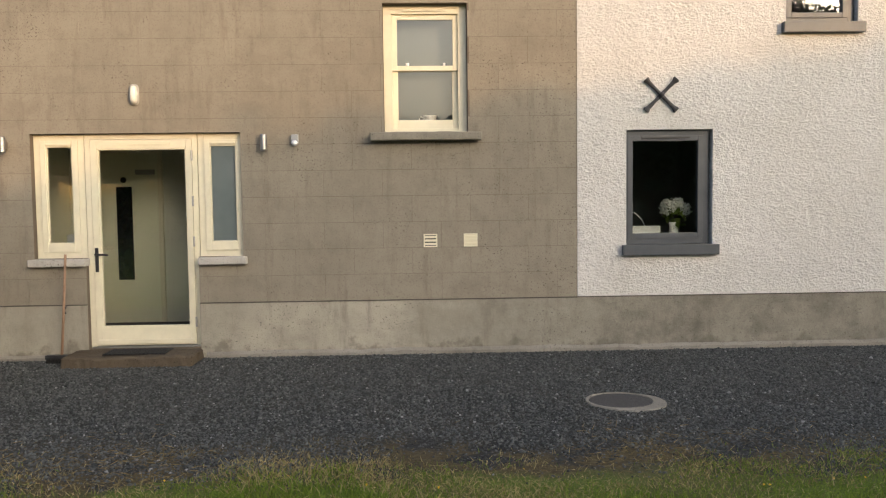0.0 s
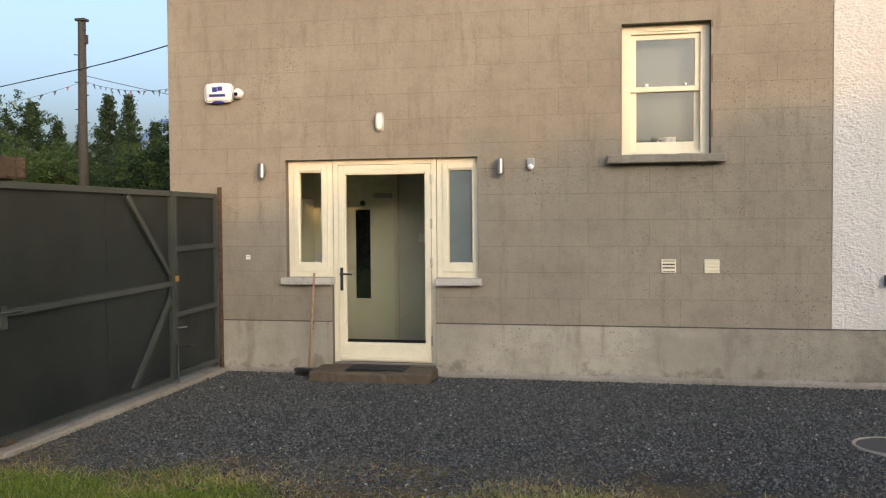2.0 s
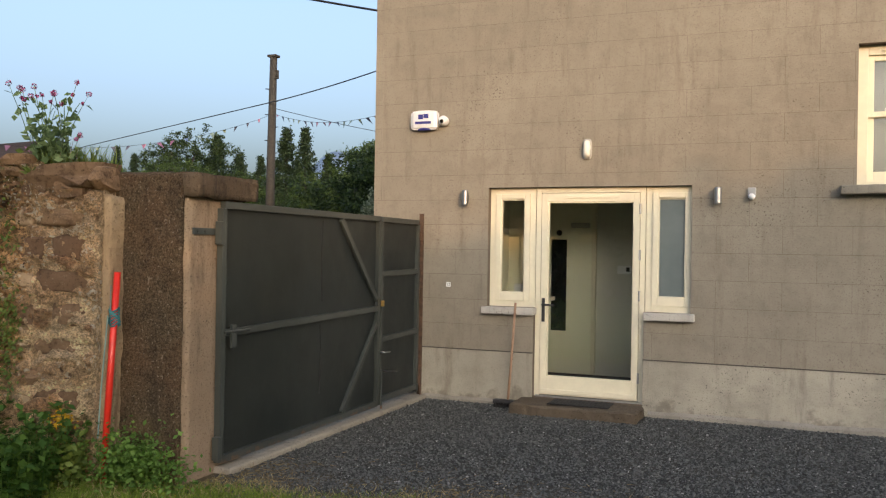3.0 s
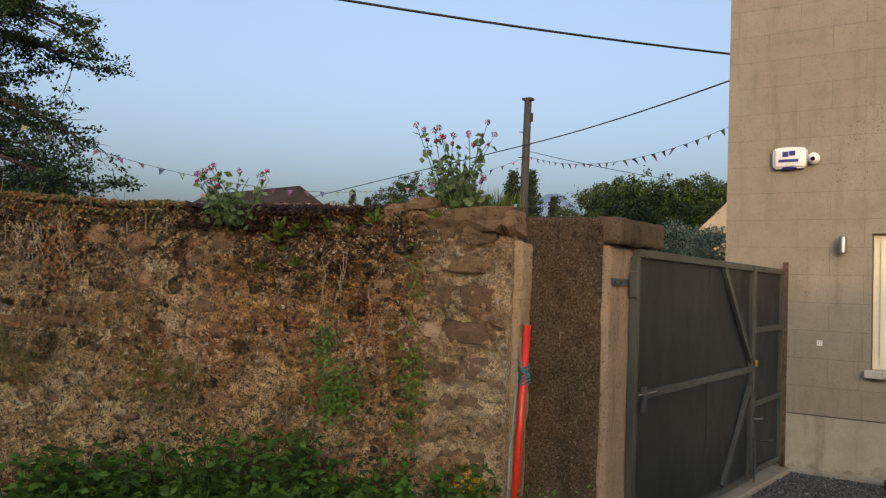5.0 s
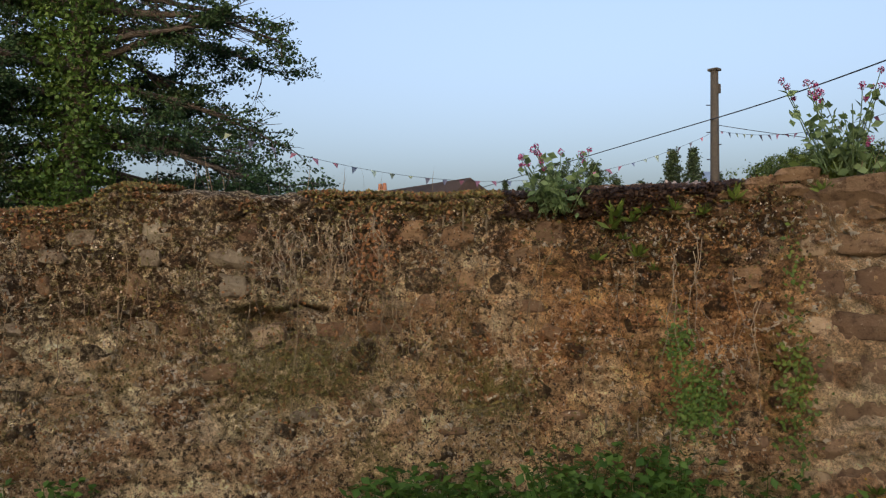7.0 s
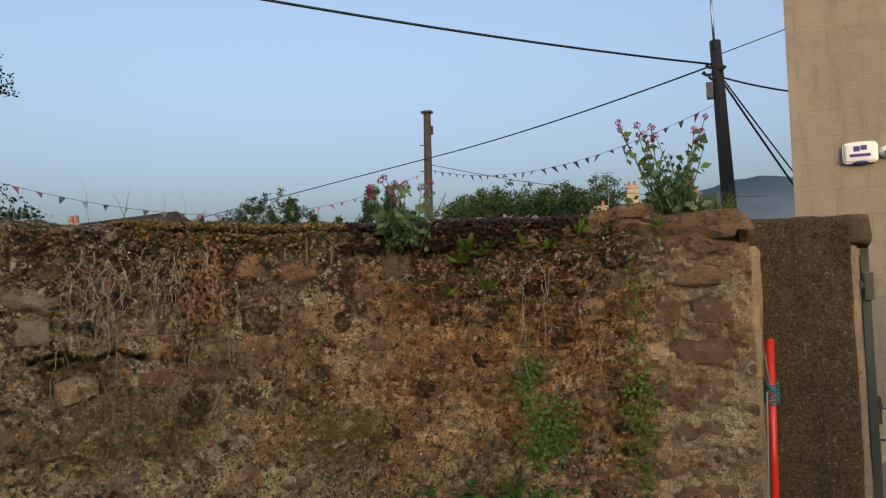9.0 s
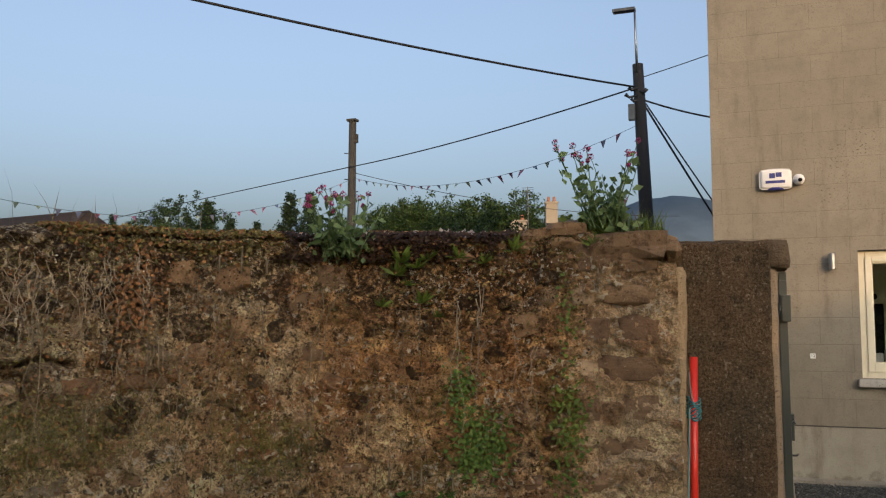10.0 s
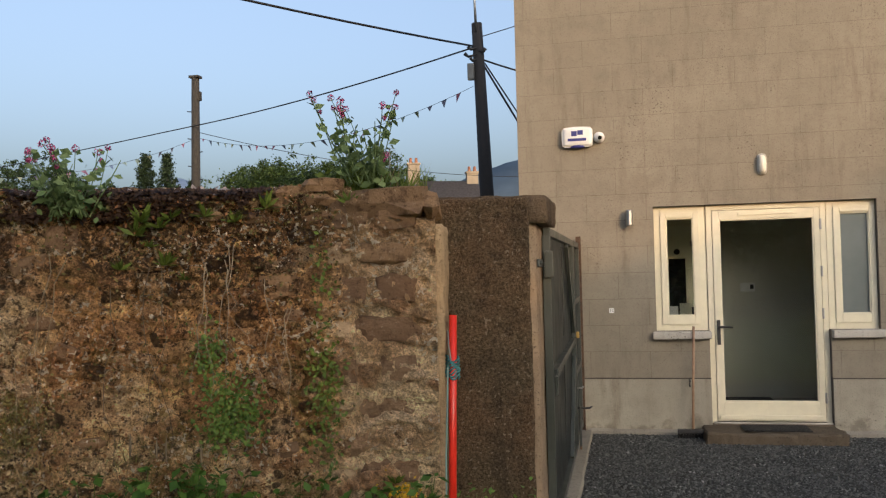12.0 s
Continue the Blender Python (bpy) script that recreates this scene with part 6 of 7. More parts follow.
for k in range(7):  # capping stones half buried in moss along the top
    s = 2.3 + k * 0.55 + random.uniform(-0.06, 0.06)
    lay_stone(s, float(wall_top(s)) - 0.13 + random.uniform(-0.03, 0.01), random.uniform(0.1, 0.2), random.uniform(0.05, 0.09), SHAPES_WORN, random.uniform(0.05, 0.08), random.uniform(-0.07, -0.045), "coping_stone", 0.12)
lay_stone(3.68, 1.24, 0.23, 0.14, SHAPES_PALE, 0.10, -0.10, "stone", 0.1)

# ---- plants on and under the wall ----
MOSS = leaf_mat("moss", (0.065, 0.06, 0.017), (0.18, 0.14, 0.042), 0.1)
MOSS_DARK = leaf_mat("moss_dark", (0.016, 0.008, 0.005), (0.05, 0.026, 0.014), 0.05)
FLAKE = leaf_mat("lichen_flake", (0.28, 0.225, 0.155), (0.54, 0.47, 0.37), 0.05)
MOSS_RUST = leaf_mat("moss_rust", (0.10, 0.042, 0.015), (0.26, 0.12, 0.042), 0.1)
DRY = leaf_mat("dry_stem", (0.11, 0.08, 0.05), (0.24, 0.19, 0.12), 0.1)
LEAF_SAGE = leaf_mat("valerian_leaf", (0.07, 0.12, 0.045), (0.17, 0.24, 0.10), 0.3)
PINK = leaf_mat("pink_petal", (0.24, 0.03, 0.10), (0.42, 0.09, 0.22), 0.2)
NETTLE = leaf_mat("nettle_leaf", (0.032, 0.085, 0.012), (0.10, 0.185, 0.030), 0.35)
WEED = leaf_mat("weed_leaf", (0.07, 0.15, 0.025), (0.18, 0.30, 0.06), 0.35)
YELLOW = leaf_mat("yellow_petal", (0.62, 0.36, 0.02), (0.75, 0.50, 0.05), 0.2)


def wall_points(s, z, out):
    p, n = on_wall(s, out)
    return np.concatenate([p, np.asarray(z)[:, None]], 1), np.concatenate([n, np.zeros((len(n), 1))], 1)


def moss_carpet():
    n = 60000
    s = rng.uniform(0.6, 6.2, n)
    f = rng.beta(1.2, 1.6, n)
    keep = (fbm(s * 2.2, f * 3, 3, 21) > -0.35) & ((s > 2.1) | (rng.random(n) < 0.35))
    s, f = s[keep], f[keep]
    top = wall_top(s)
    o = -f * THICK + 0.03
    z = np.where(f < 0.1, top - 0.05 - rng.exponential(0.05, len(s)), top - 0.05 + 0.05 * np.sin(np.pi * np.minimum(1, f * 1.1)) + 0.012)
    pos, nr = wall_points(s, z, o)
    nrm = nr * 0.4 + [0, 0, 1] + rng.normal(size=pos.shape) * 0.6
    half = rng.random(len(s)) < 0.62 + 0.35 * fbm(s * 1.5, f, 2, 4)
    for sel, mt, lb in ((half, MOSS, "olive moss carpet on top of the stone wall"), (~half, MOSS_RUST, "rusty brown moss and dead stems on the wall top")):
        m = sel
        tagged(scatter("moss", LEAFV, LEAFF, frames_of(pos[m], nrm[m], rng.uniform(0, 6.3, m.sum()), rng.uniform(0.012, 0.035, m.sum())), mt, lb, "moss"), kind="stuff")


moss_carpet()
n = 9000
s = rng.uniform(0.85, 2.25, n)
f = rng.beta(1, 1.4, n)
keep = fbm(s * 9, f * 6, 3, 91) > -0.25
s, f = s[keep], f[keep]
pos, nr = wall_points(s, np.where(f < 0.3, wall_top(s) - 0.02 - 0.4 * (0.3 - f), wall_top(s) - 0.04 + 0.05 * np.sin(np.pi * f)), np.where(f < 0.3, 0.01, 0.01 - (f - 0.3) * THICK))
tagged(scatter("moss", LEAFV, LEAFF, frames_of(pos, nr * 0.6 + [0, 0, 1] + rng.normal(size=pos.shape) * 0.4, rng.uniform(0, 6.3, len(s)), rng.uniform(0.015, 0.04, len(s))), MOSS_DARK, "blackish moss crust on the wall top", "moss"), kind="stuff")


n = 1500
s = rng.uniform(0.85, 2.25, n)
f = rng.uniform(0.05, 0.9, n)
k = fbm(s * 7, f * 5, 3, 66) > 0.1
s, f = s[k], f[k]
pos, nr = wall_points(s, wall_top(s) - 0.02 + 0.05 * np.sin(np.pi * f), 0.02 - f * THICK)
tagged(scatter("lichen", LEAFV, LEAFF, frames_of(pos, nr * 0.5 + [0, 0, 1] + rng.normal(size=pos.shape) * 0.3, rng.uniform(0, 6.3, len(s)), rng.uniform(0.02, 0.05, len(s))), leaf_mat("grey_lichen", (0.20, 0.16, 0.15), (0.34, 0.29, 0.27), 0.05), "pale grey lichen scales on the dark wall top", "lichen"), kind="stuff")


def face_scrub():
    """Dead leaves, small weeds and lichen flakes that cling all over the face."""
    for n, lo, hi, mt, thr, seed, lb in ((7500, 0.008, 0.022, MOSS_DARK, -0.05, 37, "dark dead moss in the hollows of the stone wall"), (7000, 0.010, 0.028, MOSS_RUST, 0.05, 31, "dead brown creeper leaves clinging to the stone wall"), (6000, 0.010, 0.028, MOSS, 0.10, 41, "olive moss tufts growing on the stone wall face"), (2600, 0.008, 0.020, FLAKE, 0.08, 51, "pale dry flakes and stems on the stone wall")):
        s, z = rng.uniform(0.5, 6.1, n), rng.uniform(0.1, 2.0, n)
        k = fbm(s * 1.4, z * 1.6, 4, seed) + 0.25 * (z - 1.2) > thr
        s, z = s[k], z[k]
        pos, nr = wall_points(s, z, rng.uniform(0.0, 0.04, len(s)))
        nrm = nr + rng.normal(size=pos.shape) * 0.7
        tagged(scatter("wall_scrub", LEAFV, LEAFF, frames_of(pos, nrm, rng.uniform(0, 6.3, len(s)), rng.uniform(lo, hi, len(s))), mt, lb, "scrub"), kind="stuff")


face_scrub()


def leaf_patch(name, s0, z0, ss, sz, n, size, mat, label, out=0.05):
    s, z = rng.normal(s0, ss, n), rng.normal(z0, sz, n)
    s = np.clip(s, 0.05, 6)
    pos, nr = wall_points(s, np.maximum(z, 0.02), rng.uniform(min(0.01, out - 0.02), out, n))
    return tagged(scatter(name, LEAFV, LEAFF, frames_of(pos, nr + rng.normal(size=pos.shape) * 0.5 + [0, 0, 0.4], rng.uniform(0, 6.3, n), size * rng.uniform(0.6, 1.3, n)), mat, label, "creeper"), kind="stuff")


leaf_patch("creeper", 1.25, 1.20, 0.05, 0.08, 200, 0.028, IVY, "bright green creeper sprig on the stone wall")
leaf_patch("creeper", 1.14, 0.88, 0.085, 0.10, 800, 0.028, IVY, "bright green creeper clump on the stone wall")
leaf_patch("creeper", 0.61, 1.05, 0.05, 0.14, 260, 0.030, LEAF_FRESH, "dark ivy hanging on the stone wall")
leaf_patch("creeper", 0.63, 0.72, 0.06, 0.14, 130, 0.028, LEAF_FRESH, "dark ivy hanging on the stone wall")
leaf_patch("creeper", 0.62, 1.55, 0.03, 0.17, 70, 0.03, LEAF_FRESH, "thin ivy strand on the stone wall")
leaf_patch("creeper", 2.33, 0.92, 0.14, 0.10, 900, 0.02, MOSS, "round olive moss cushion on the stone wall", 0.03)
leaf_patch("creeper", 3.5, 1.04, 0.2, 0.12, 900, 0.02, MOSS, "olive moss and fine weed below the broken mortar", 0.03)
leaf_patch("creeper", 3.05, 1.75, 0.06, 0.14, 260, 0.03, MOSS_RUST, "patch of dead orange creeper leaves on the wall")


def fern(s, z, size, label):
    n = 16
    ss, zz = np.full(n, s), np.full(n, z)
    pos, nr = wall_points(ss, zz, np.full(n, 0.015))
    a = rng.uniform(-1.3, 1.3, n)
    d = LINE_D[np.searchsorted(LINE_S, s)]
    aim = nr * rng.uniform(0.3, 1.0, (n, 1)) + np.stack([d[0] * np.sin(a), d[1] * np.sin(a), np.cos(a) * 0.8 + 0.1], 1)
    verts = [(0, 0, 0), (0.12, 0.15, 0.45), (0.02, 0.35, 1.0), (-0.12, 0.15, 0.45)]
    return tagged(scatter("fern", verts, [(0, 1, 2), (0, 2, 3)], frames_of(pos, aim, rng.uniform(0, 6.3, n), size * rng.uniform(0.5, 0.95, n)), LEAF_FRESH, label, "fern"), kind="")


for s, z, k in ((1.59, 1.93, 0.13), (1.50, 1.90, 0.11), (1.44, 1.95, 0.10), (1.26, 1.96, 0.10), (0.93, 2.0, 0.12), (0.47, 2.02, 0.10), (1.47, 1.70, 0.12), (1.70, 1.68, 0.10), (1.38, 1.62, 0.07), (1.55, 1.80, 0.07), (1.10, 1.93, 0.09), (1.62, 1.86, 0.12), (0.25, 0.48, 0.10)):
    fern(s, z, k, "small green fern tuft rooted in the stone wall")


def valerian(s, z, n, height, spread, label, lean=0.3, base_r=0.06, back=0.10):
    """A clump of leafy stems with pink flower heads."""
    p, nr = on_wall(s, 0.0)
    p = p - nr * back
    t = thing("valerian", (p[0], p[1], z), label, "flowering plant", "pink valerian on the wall")
    stems, lp, ln, heads = bmesh.new(), [], [], []
    for i in range(n):
        a = random.uniform(0, 6.28)
        d = Vector((math.cos(a) * spread, math.sin(a) * spread, 1)) + Vector((nr[0], nr[1], 0)) * lean * random.uniform(0, 1)
        L = height * random.uniform(0.35, 1.0)
        st0 = Vector((p[0] + random.uniform(-base_r, base_r), p[1] + random.uniform(-base_r, base_r), z - 0.02))
        path = branch_path(st0, d, L, 0.0, 0.07, 6)
        tube(stems, path, [0.0045, 0.004, 0.0036, 0.0033, 0.003, 0.0026, 0.0022], 4, False)
        for k in range(1, 6):
            for sgn in (-1, 1, -1) if k < 4 else (-1, 1):
                lp.append(path[k] + Vector((random.gauss(0, 0.02), random.gauss(0, 0.02), random.gauss(0, 0.02))))
                ln.append((random.gauss(0, 1), random.gauss(0, 1), 0.7))
        if L > height * 0.78:
            heads.append((path[-1], 0.014 + 0.008 * random.random()))
            if random.random() < 0.5:
                heads.append((path[-2] + Vector((random.uniform(-.03, .03), random.uniform(-.03, .03), 0.01)), 0.010))
    part("stem", stems, LEAF_SAGE, t, "thin grey-green stems")["kind"] = "stuff"
    m = len(lp)
    sz = rng.uniform(0.03, 0.075, m)
    scatter("foliage", LEAFV, LEAFF, frames_of(np.array(lp), np.array(ln), rng.uniform(0, 6.3, m), sz), LEAF_SAGE, "grey-green pointed leaves", "", parent=t)["kind"] = "stuff"
    for c_, r in heads:
        leaf_ball("flower_head", tuple(c_), r, 50, 0.012, PINK, t, "dense pink flower head")
    return t


random.seed(21)
valerian(0.40, 2.15, 24, 0.58, 0.5, "tall pink-flowered valerian clump growing on the wall top", 0.2, 0.09)
valerian(1.93, 1.98, 34, 0.44, 0.5, "pink-flowered valerian clump growing on the wall top", 0.35, 0.11, 0.0)
valerian(0.30, 2.06, 7, 0.36, 0.35, "smaller pink-flowered valerian on the wall top", 0.1, 0.07)


def blades(name, pos, aim, size, mat, label, cat, width=0.05):
    verts = [(-width, 0, 0), (width, 0, 0), (width * 0.5, 0.10, 0.6), (-width * 0.5, 0.10, 0.6), (0, 0.28, 1.0), (0, 0.28, 1.0)]
    n = len(pos)
    return tagged(scatter(name, verts, [(0, 1, 2, 3), (3, 2, 4, 5)], frames_of(pos, aim, rng.uniform(0, 6.3, n), size), mat, label, cat), kind="stuff")


# grass on the wall top by the coping, and thin seed stalks
n = 420
s = rng.normal(0.32, 0.12, n)
pos, nr = wall_points(np.clip(s, 0.05, 0.8), np.full(n, 2.08), -rng.uniform(0.08, 0.4, n))
blades("wall_grass", pos, rng.normal(size=(n, 3)) * 0.3 + [0, 0, 1], rng.uniform(0.06, 0.20, n), LEAF_FRESH, "tuft of green grass on the wall top", "grass", 0.03)
n = 60
s = np.concatenate([rng.normal(0.25, 0.1, 30), rng.uniform(2.6, 5.0, 30)])
pos, nr = wall_points(np.clip(s, 0.05, 6), wall_top(np.clip(s, 0.05, 6)) - 0.02, -rng.uniform(0.05, 0.4, n))
blades("seed_stalk", pos, rng.normal(size=(n, 3)) * 0.15 + [0, 0, 1], rng.uniform(0.12, 0.36, n), DRY, "thin dry grass stalks on the wall top", "grass", 0.012)
leaf_patch("creeper", 0.45, 2.14, 0.08, 0.04, 160, 0.05, LEAF_FRESH, "green ivy cushion behind the coping stones", -0.1)


def vines(s0, s1, z0, z1, n, label, wig=0.02, thick=0.003, mat=None):
    b = bmesh.new()
    for _ in range(n):
        s, zt = random.uniform(s0, s1), random.uniform(z0 + (z1 - z0) * 0.6, z1)
        zb = random.uniform(z0, z0 + (z1 - z0) * 0.35)
        m, pts = 9, []
        for k in range(m):
            s += random.gauss(0, wig)
            zz = zt + (zb - zt) * k / (m - 1)
            p, nr = on_wall(s, 0.035 + random.uniform(0, 0.02))
            pts.append((p[0], p[1], zz))
        tube(b, pts, [thick * (1 - 0.06 * k) for k in range(m)], 4, False)
    return tagged(alone("dry_vine", b, mat or DRY, label, "vine", smooth=True), kind="stuff")


random.seed(5)
VINE = plain("vine_bark", (0.27, 0.215, 0.15), 0.85, 0, 0.3, 30)
vines(3.4, 3.75, 1.45, 2.0, 20, "grey dry vine stems hanging down the stone wall", 0.022, 0.0028, VINE)
vines(3.0, 3.35, 1.45, 2.0, 22, "grey dry vine stems hanging down the stone wall", 0.020, 0.0028, VINE)
vines(2.95, 3.15, 0.9, 1.7, 8, "brown dry vine stems climbing the stone wall", 0.035)
vines(1.1, 1.3, 0.95, 1.9, 5, "pale woody creeper stems climbing the stone wall", 0.03, 0.0030, VINE)
vines(0.75, 0.95, 0.8, 1.7, 4, "pale woody creeper stems climbing the stone wall", 0.025, 0.0028, VINE)
vines(1.5, 2.9, 0.5, 1.9, 14, "brown dry vine stems climbing the stone wall", 0.03)
vines(3.4, 5.6, 0.6, 1.9, 14, "brown dry weed stems on the stone wall", 0.03)


def spike(s, z, h, label):
    p, nr = on_wall(s, 0.04)
    b = tube(bmesh.new(), [(p[0], p[1], z), (p[0], p[1], z + h * 0.5), (p[0] + 0.003, p[1], z + h)], [0.004, 0.007, 0.002], 6)
    for q in b.verts:
        q.co += noise.noise_vector(q.co * 60) * 0.004
    return alone("seed_spike", b, DRY, label, "seed spike")


for s, z, h in ((2.50, 1.86, 0.16), (2.36, 1.86, 0.10), (1.48, 0.66, 0.14), (1.53, 0.68, 0.10), (1.30, 0.62, 0.12), (2.62, 1.88, 0.08), (1.66, 0.70, 0.12), (4.55, 1.35, 0.13)):
    spike(s, z, h, "upright tan seed spike on the stone wall")

# fine grass rooted in the wall face
def wall_tuft(s0, z0, ss, sz, n, label):
    s = np.clip(rng.normal(s0, ss, n), 0.05, 6)
    z = rng.normal(z0, sz, n)
    pos, nr = wall_points(s, z, rng.uniform(0.0, 0.03, n))
    return blades("wall_grass", pos, nr * rng.uniform(0.1, 0.6, (n, 1)) + rng.normal(size=pos.shape) * 0.35 + [0, 0, 0.7], rng.uniform(0.025, 0.075, n), WALL_GRASS, label, "grass", 0.03)


WALL_GRASS = leaf_mat("wall_grass_blade", (0.085, 0.085, 0.022), (0.25, 0.225, 0.075), 0.25)
wall_tuft(2.33, 0.90, 0.13, 0.10, 900, "round cushion of olive grass on the stone wall")
wall_tuft(3.45, 1.02, 0.22, 0.10, 1300, "olive grass and weed below the broken mortar")
wall_tuft(2.85, 1.0, 0.25, 0.16, 700, "thin olive grass scattered over the stone wall")
wall_tuft(1.55, 0.66, 0.25, 0.10, 500, "thin olive grass low on the stone wall")
wall_tuft(4.5, 1.45, 0.3, 0.22, 600, "thin olive grass scattered over the grey stones")

# nettles and docks along the foot of the wall
def nettles(s_lo, s_hi, count, hmax, label):
    st, lp, ln = bmesh.new(), [], []
    for _ in range(count):
        s = random.uniform(s_lo, s_hi)
        p, nr = on_wall(s, random.uniform(0.06, 0.85))
        h = hmax * random.uniform(0.45, 1.0) * (0.72 + 0.75 * noise.noise(Vector((s * 2.6, 3, 0))))
        path = branch_path((p[0], p[1], 0), (random.gauss(0, 0.15), random.gauss(0, 0.15), 1), h, 0, 0.08, 5)
        tube(st, path, [0.005, 0.005, 0.004, 0.004, 0.003, 0.002], 3, False)
        for q in path[1:]:
            for _ in range(5):
                a = random.uniform(0, 6.28)
                lp.append(q + Vector((math.cos(a) * 0.02, math.sin(a) * 0.02, 0)))
                ln.append((random.gauss(0, 0.5), random.gauss(0, 0.5), 1))
    t = thing("nettles", (float(on_wall((s_lo + s_hi) / 2)[0][0]), float(on_wall((s_lo + s_hi) / 2)[0][1]), 0), label, "nettles", kind="stuff")
    part("stems", st, NETTLE, t)
    n = len(lp)
    scatter("leaves", LEAFV, LEAFF, frames_of(np.array(lp), np.array(ln), rng.uniform(0, 6.3, n), rng.uniform(0.035, 0.085, n)), NETTLE, "toothed dark green leaves", "", parent=t)


random.seed(9)
nettles(0.05, 3.0, 500, 0.74, "bed of dark green nettles along the stone wall")
nettles(3.0, 3.6, 40, 0.35, "thin patch of nettles along the stone wall")
nettles(4.7, 5.4, 40, 0.5, "clump of broad dock leaves at the wall foot")
n = 150
pos, nr = wall_points(rng.normal(0.20, 0.045, n), rng.normal(0.43, 0.035, n), rng.uniform(0.03, 0.08, n))
tagged(scatter("yellow_flowers", LEAFV, LEAFF, frames_of(pos, nr + rng.normal(size=pos.shape) * 0.6, rng.uniform(0, 6.3, n), rng.uniform(0.015, 0.03, n)), YELLOW, "small yellow flowers at the wall foot", "flowers"), kind="stuff")
leaf_patch("weed_tuft", 0.0, 0.16, 0.22, 0.09, 320, 0.05, LEAF_FRESH, "green weeds at the foot of the wall end", 0.25)
wd = rng.normal(size=(2600, 3)) * [0.20, 0.09, 0.11] + [-2.10, -3.99, 0.12]
wd[:, 2] = np.abs(wd[:, 2])
tagged(scatter("weed_bush", LEAFV, LEAFF, frames_of(wd, rng.normal(size=wd.shape) + [0, 0, 1], rng.uniform(0, 6.3, 2600), rng.uniform(0.025, 0.05, 2600)), WEED, "low green weed bush at the foot of the pillar", "weeds"), kind="stuff")

# ---- gravel and grass ----
def gravel():
    n = 125000
    x, y = rng.uniform(-1.68, 8.2, n), rng.uniform(-4.0, -0.03, n)
    keep = (y + 0.8 * (fbm(x * 1.1, y * 1.1, 3, 61)) * 0.5 > -3.35 - rng.exponential(0.22, n)) & ~((np.abs(x) < 0.62) & (y > -0.47)) & ~(((x - 4.25) ** 2 + (y + 2.17) ** 2 < 0.275 ** 2) | ((x - 4.29) ** 2 + (y + 2.21) ** 2 < 0.29 ** 2) & (rng.random(n) < 0.93))
    x, y = x[keep], y[keep]
    n = len(x)
    verts = [(1, 0, 0), (-0.3, 0.9, 0.1), (-0.8, -0.5, 0), (0.3, -0.9, -0.1), (0.1, 0.1, 0.6), (0, 0, -0.6)]
    faces = [(0, 1, 4), (1, 2, 4), (2, 3, 4), (3, 0, 4), (1, 0, 5), (2, 1, 5), (3, 2, 5), (0, 3, 5)]
    m = Mat("gravel_chips")
    r = m.island()
    c = m.mix(r, (0.028, 0.031, 0.030), (0.138, 0.146, 0.142))
    c = m.mix(m.ramp(r, 0.985, 0.99), c, (0.28, 0.28, 0.28))
    mat = m.done(c, 0.8, 0, 0.4)
    size = rng.gamma(4, 0.0016, n) + 0.0028
    tagged(scatter("gravel", verts, faces, frames_of(np.stack([x, y, np.full(n, 0.002)], 1), rng.normal(size=(n, 3)) * 0.5 + [0, 0, 1], rng.uniform(0, 6.3, n), size), mat, "loose dark grey gravel chips spread over the yard", "gravel"), kind="stuff")


gravel()


def lawn():
    n = 190000
    x, y = rng.uniform(-4.6, 8.5, n), rng.uniform(-5.0, -3.0, n)
    yy = y + 0.45 * fbm(x * 0.9, y * 0.9, 3, 71)
    edge = -3.86 + np.where(x < 0, np.minimum(0.35, -0.25 * x), 0)
    keep = (yy < edge + rng.exponential(0.10, n)) & ~((x < -1.72) & (y > -3.9))
    x, y, yy, edge = x[keep], y[keep], yy[keep], edge[keep]
    n = len(x)
    pos = np.stack([x, y, np.zeros(n)], 1)
    tall = rng.uniform(0.018, 0.048, n) * np.where(yy < edge - 0.2, 1.25, 0.8)
    dry = rng.random(n) < np.clip(0.5 + (yy - edge) * 1.3 + 0.5 * fbm(x * 1.4, y * 1.4, 2, 81), 0.08, 0.95)
    aim = rng.normal(size=(n, 3)) * 0.55 + [0, 0, 1]
    blades("grass", pos[~dry], aim[~dry], tall[~dry], leaf_mat("grass_blade", (0.10, 0.165, 0.018), (0.25, 0.34, 0.052), 0.4), "short green lawn grass along the gravel edge", "grass", 0.06)
    aim[dry, 2] *= 0.5
    blades("dry_grass", pos[dry], aim[dry], tall[dry] * 1.2, leaf_mat("straw_blade", (0.26, 0.20, 0.08), (0.56, 0.46, 0.23), 0.3), "straw-coloured dry grass along the gravel edge", "grass", 0.05)


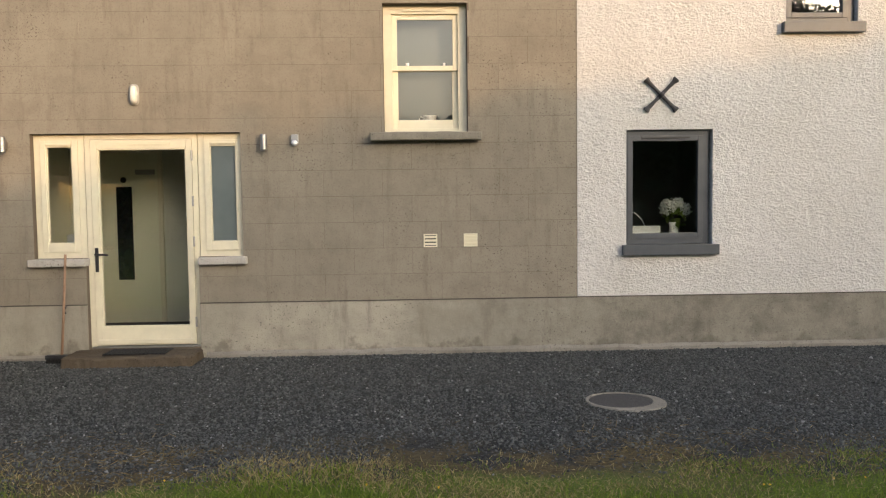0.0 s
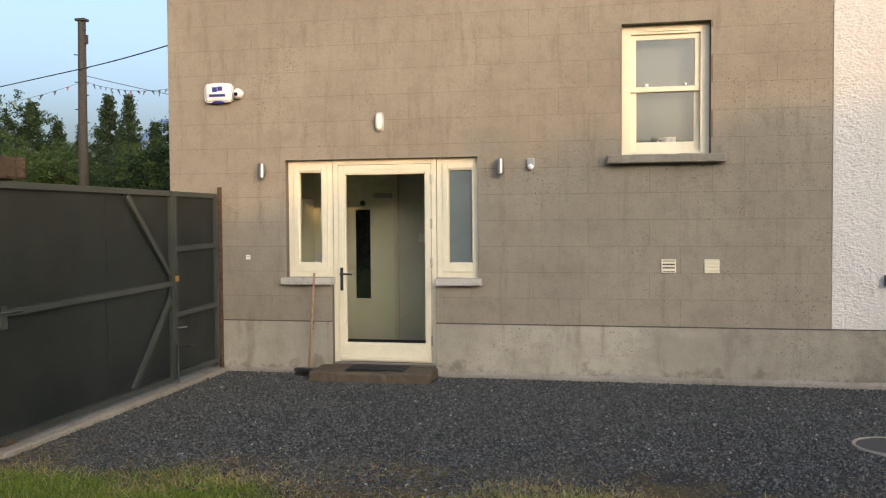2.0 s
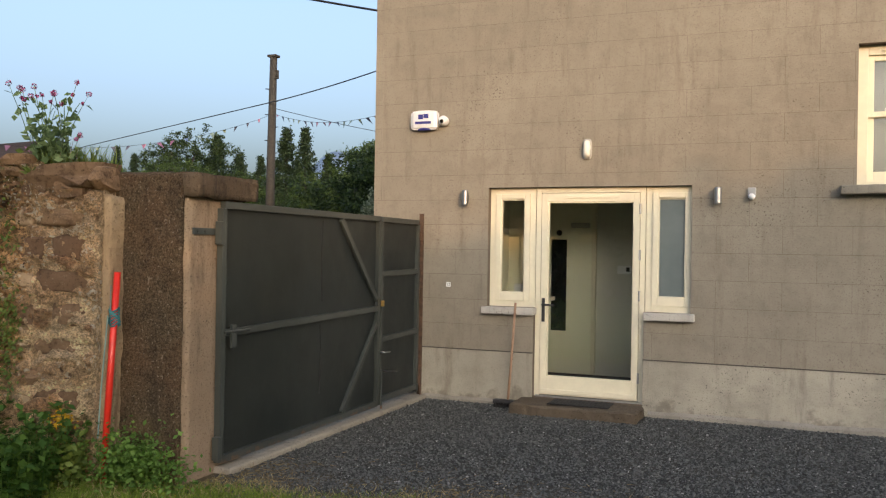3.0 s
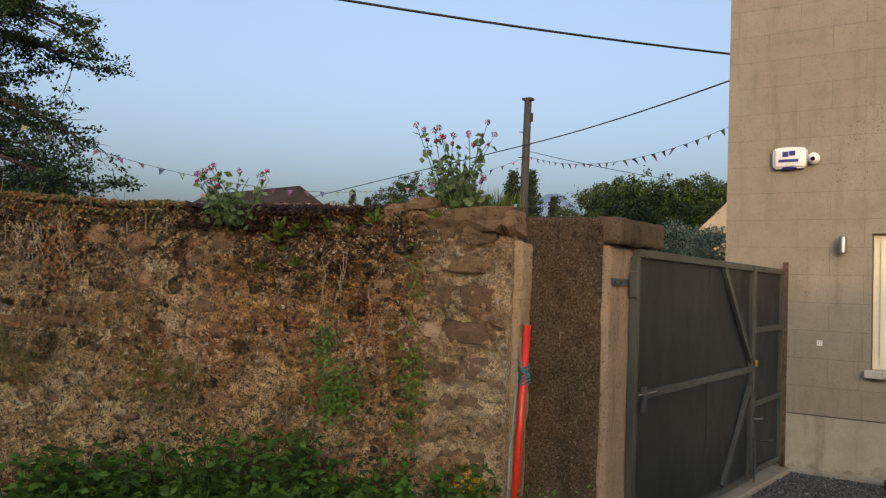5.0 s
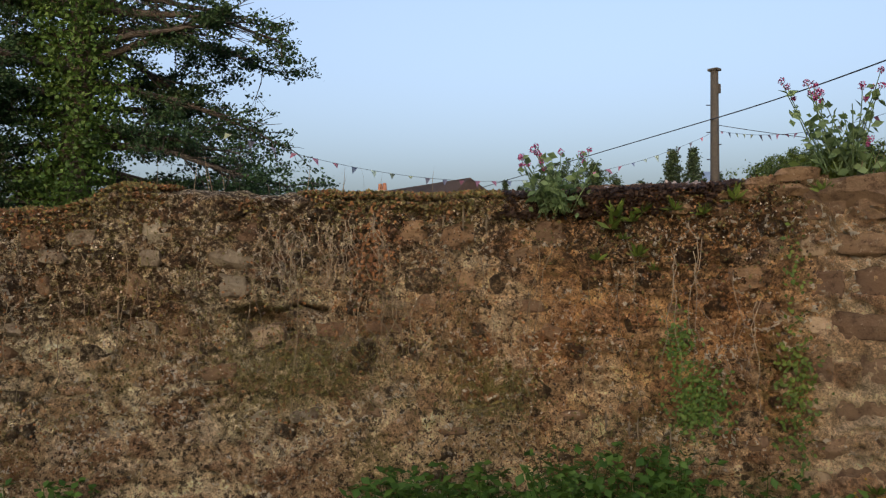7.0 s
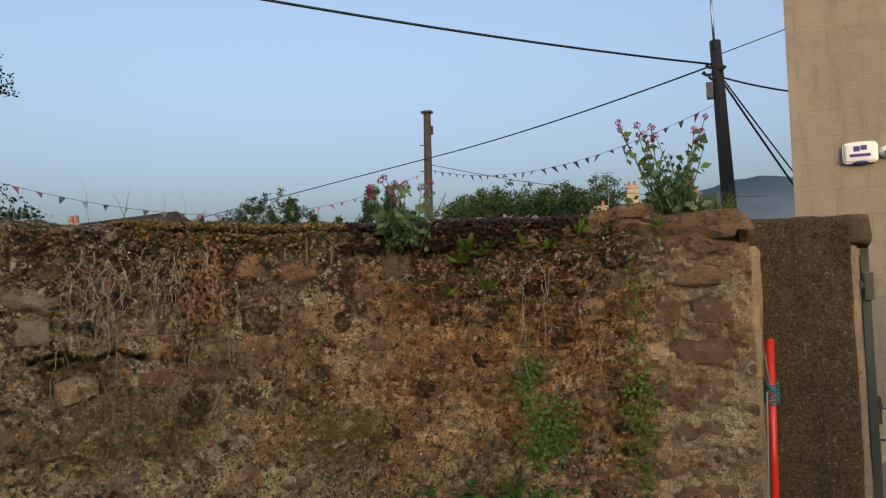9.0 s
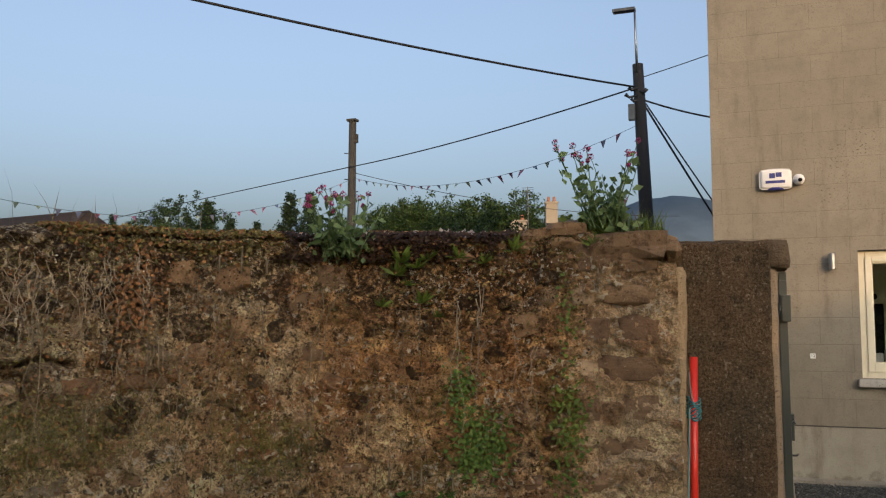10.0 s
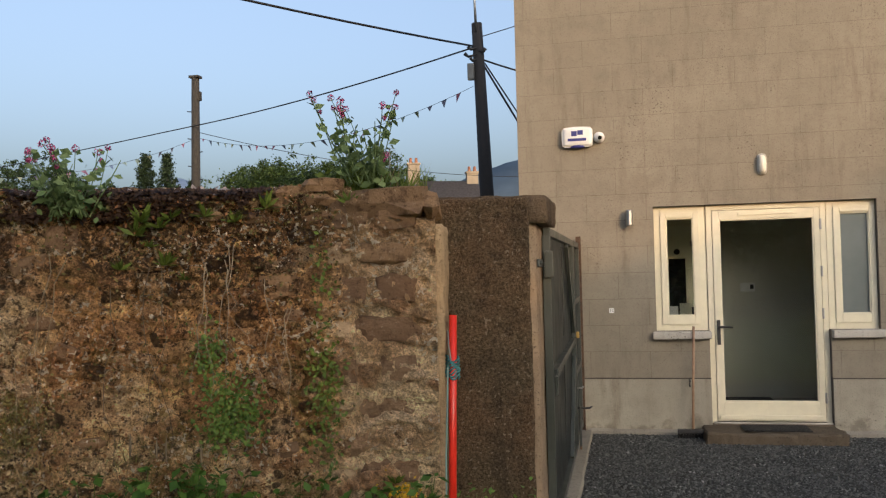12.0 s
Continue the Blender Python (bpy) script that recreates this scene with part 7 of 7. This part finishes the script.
lawn()
n = 9000  # dead stalks lying flat where the grass gives way to gravel
x, y = rng.uniform(-1.7, 8.5, n), rng.normal(-3.45, 0.28, n)
k = fbm(x * 1.2, y * 1.5, 3, 95) + 0.35 > rng.random(n)
pos = np.stack([x[k], y[k], np.full(k.sum(), 0.010)], 1)
aim = rng.normal(size=pos.shape) * [1, 1, 0.12] + [0, 0, 0.12]
blades("dead_stalks", pos, aim, rng.uniform(0.03, 0.085, len(pos)), leaf_mat("dead_stalk", (0.14, 0.10, 0.045), (0.32, 0.24, 0.115), 0.2), "dead straw stalks lying on the gravel edge", "straw", 0.03)
n = 26
pos = np.stack([rng.uniform(-2.0, 6, n), rng.uniform(-4.3, -3.7, n), rng.uniform(0.04, 0.07, n)], 1)
tagged(scatter("buttercups", LEAFV, LEAFF, frames_of(pos, rng.normal(size=(n, 3)) * 0.4 + [0, 0, 1], rng.uniform(0, 6, n), np.full(n, 0.02)), YELLOW, "tiny yellow flowers in the grass edge", "flowers"), kind="stuff")

# ---- lined-out blocks of the beige front ----
def render_blocks():
    shared = {}
    k = 0
    z = PLZ
    while z < HTOP - 0.05:
        zt = min(z + COURSE, HTOP)
        off = 2.40 if k % 2 == 0 else 2.69
        x = off - BLOCK * math.ceil((off - HX0) / BLOCK)
        while x < HX1:
            rects = [(max(x, HX0) + 0.0017, min(x + BLOCK, HX1) - 0.0017, z + 0.0017, zt - 0.0017)]
            if rects[0][1] - rects[0][0] > 0.03:
                for h in ("door", "side_l", "side_r", "up"):
                    rects = cut(rects, OPEN[h])
                for x0, x1, z0, z1 in rects:
                    w_, h_ = round(x1 - x0, 3), round(z1 - z0, 3)
                    if w_ < 0.02 or h_ < 0.015:
                        continue
                    if (w_, h_) not in shared:
                        me = mesh_of("render_block", boxes([(-w_ / 2, w_ / 2, -0.0045, 0.001, -h_ / 2, h_ / 2)]))
                        me.materials.append(BEIGE)
                        shared[w_, h_] = me
                    ob = new("render_block", shared[w_, h_])
                    ob.parent = wall_front
                    ob.location = ((x0 + x1) / 2, random.uniform(-0.0006, 0.0006), (z0 + z1) / 2)
            x += BLOCK
        z += COURSE
        k += 1


render_blocks()
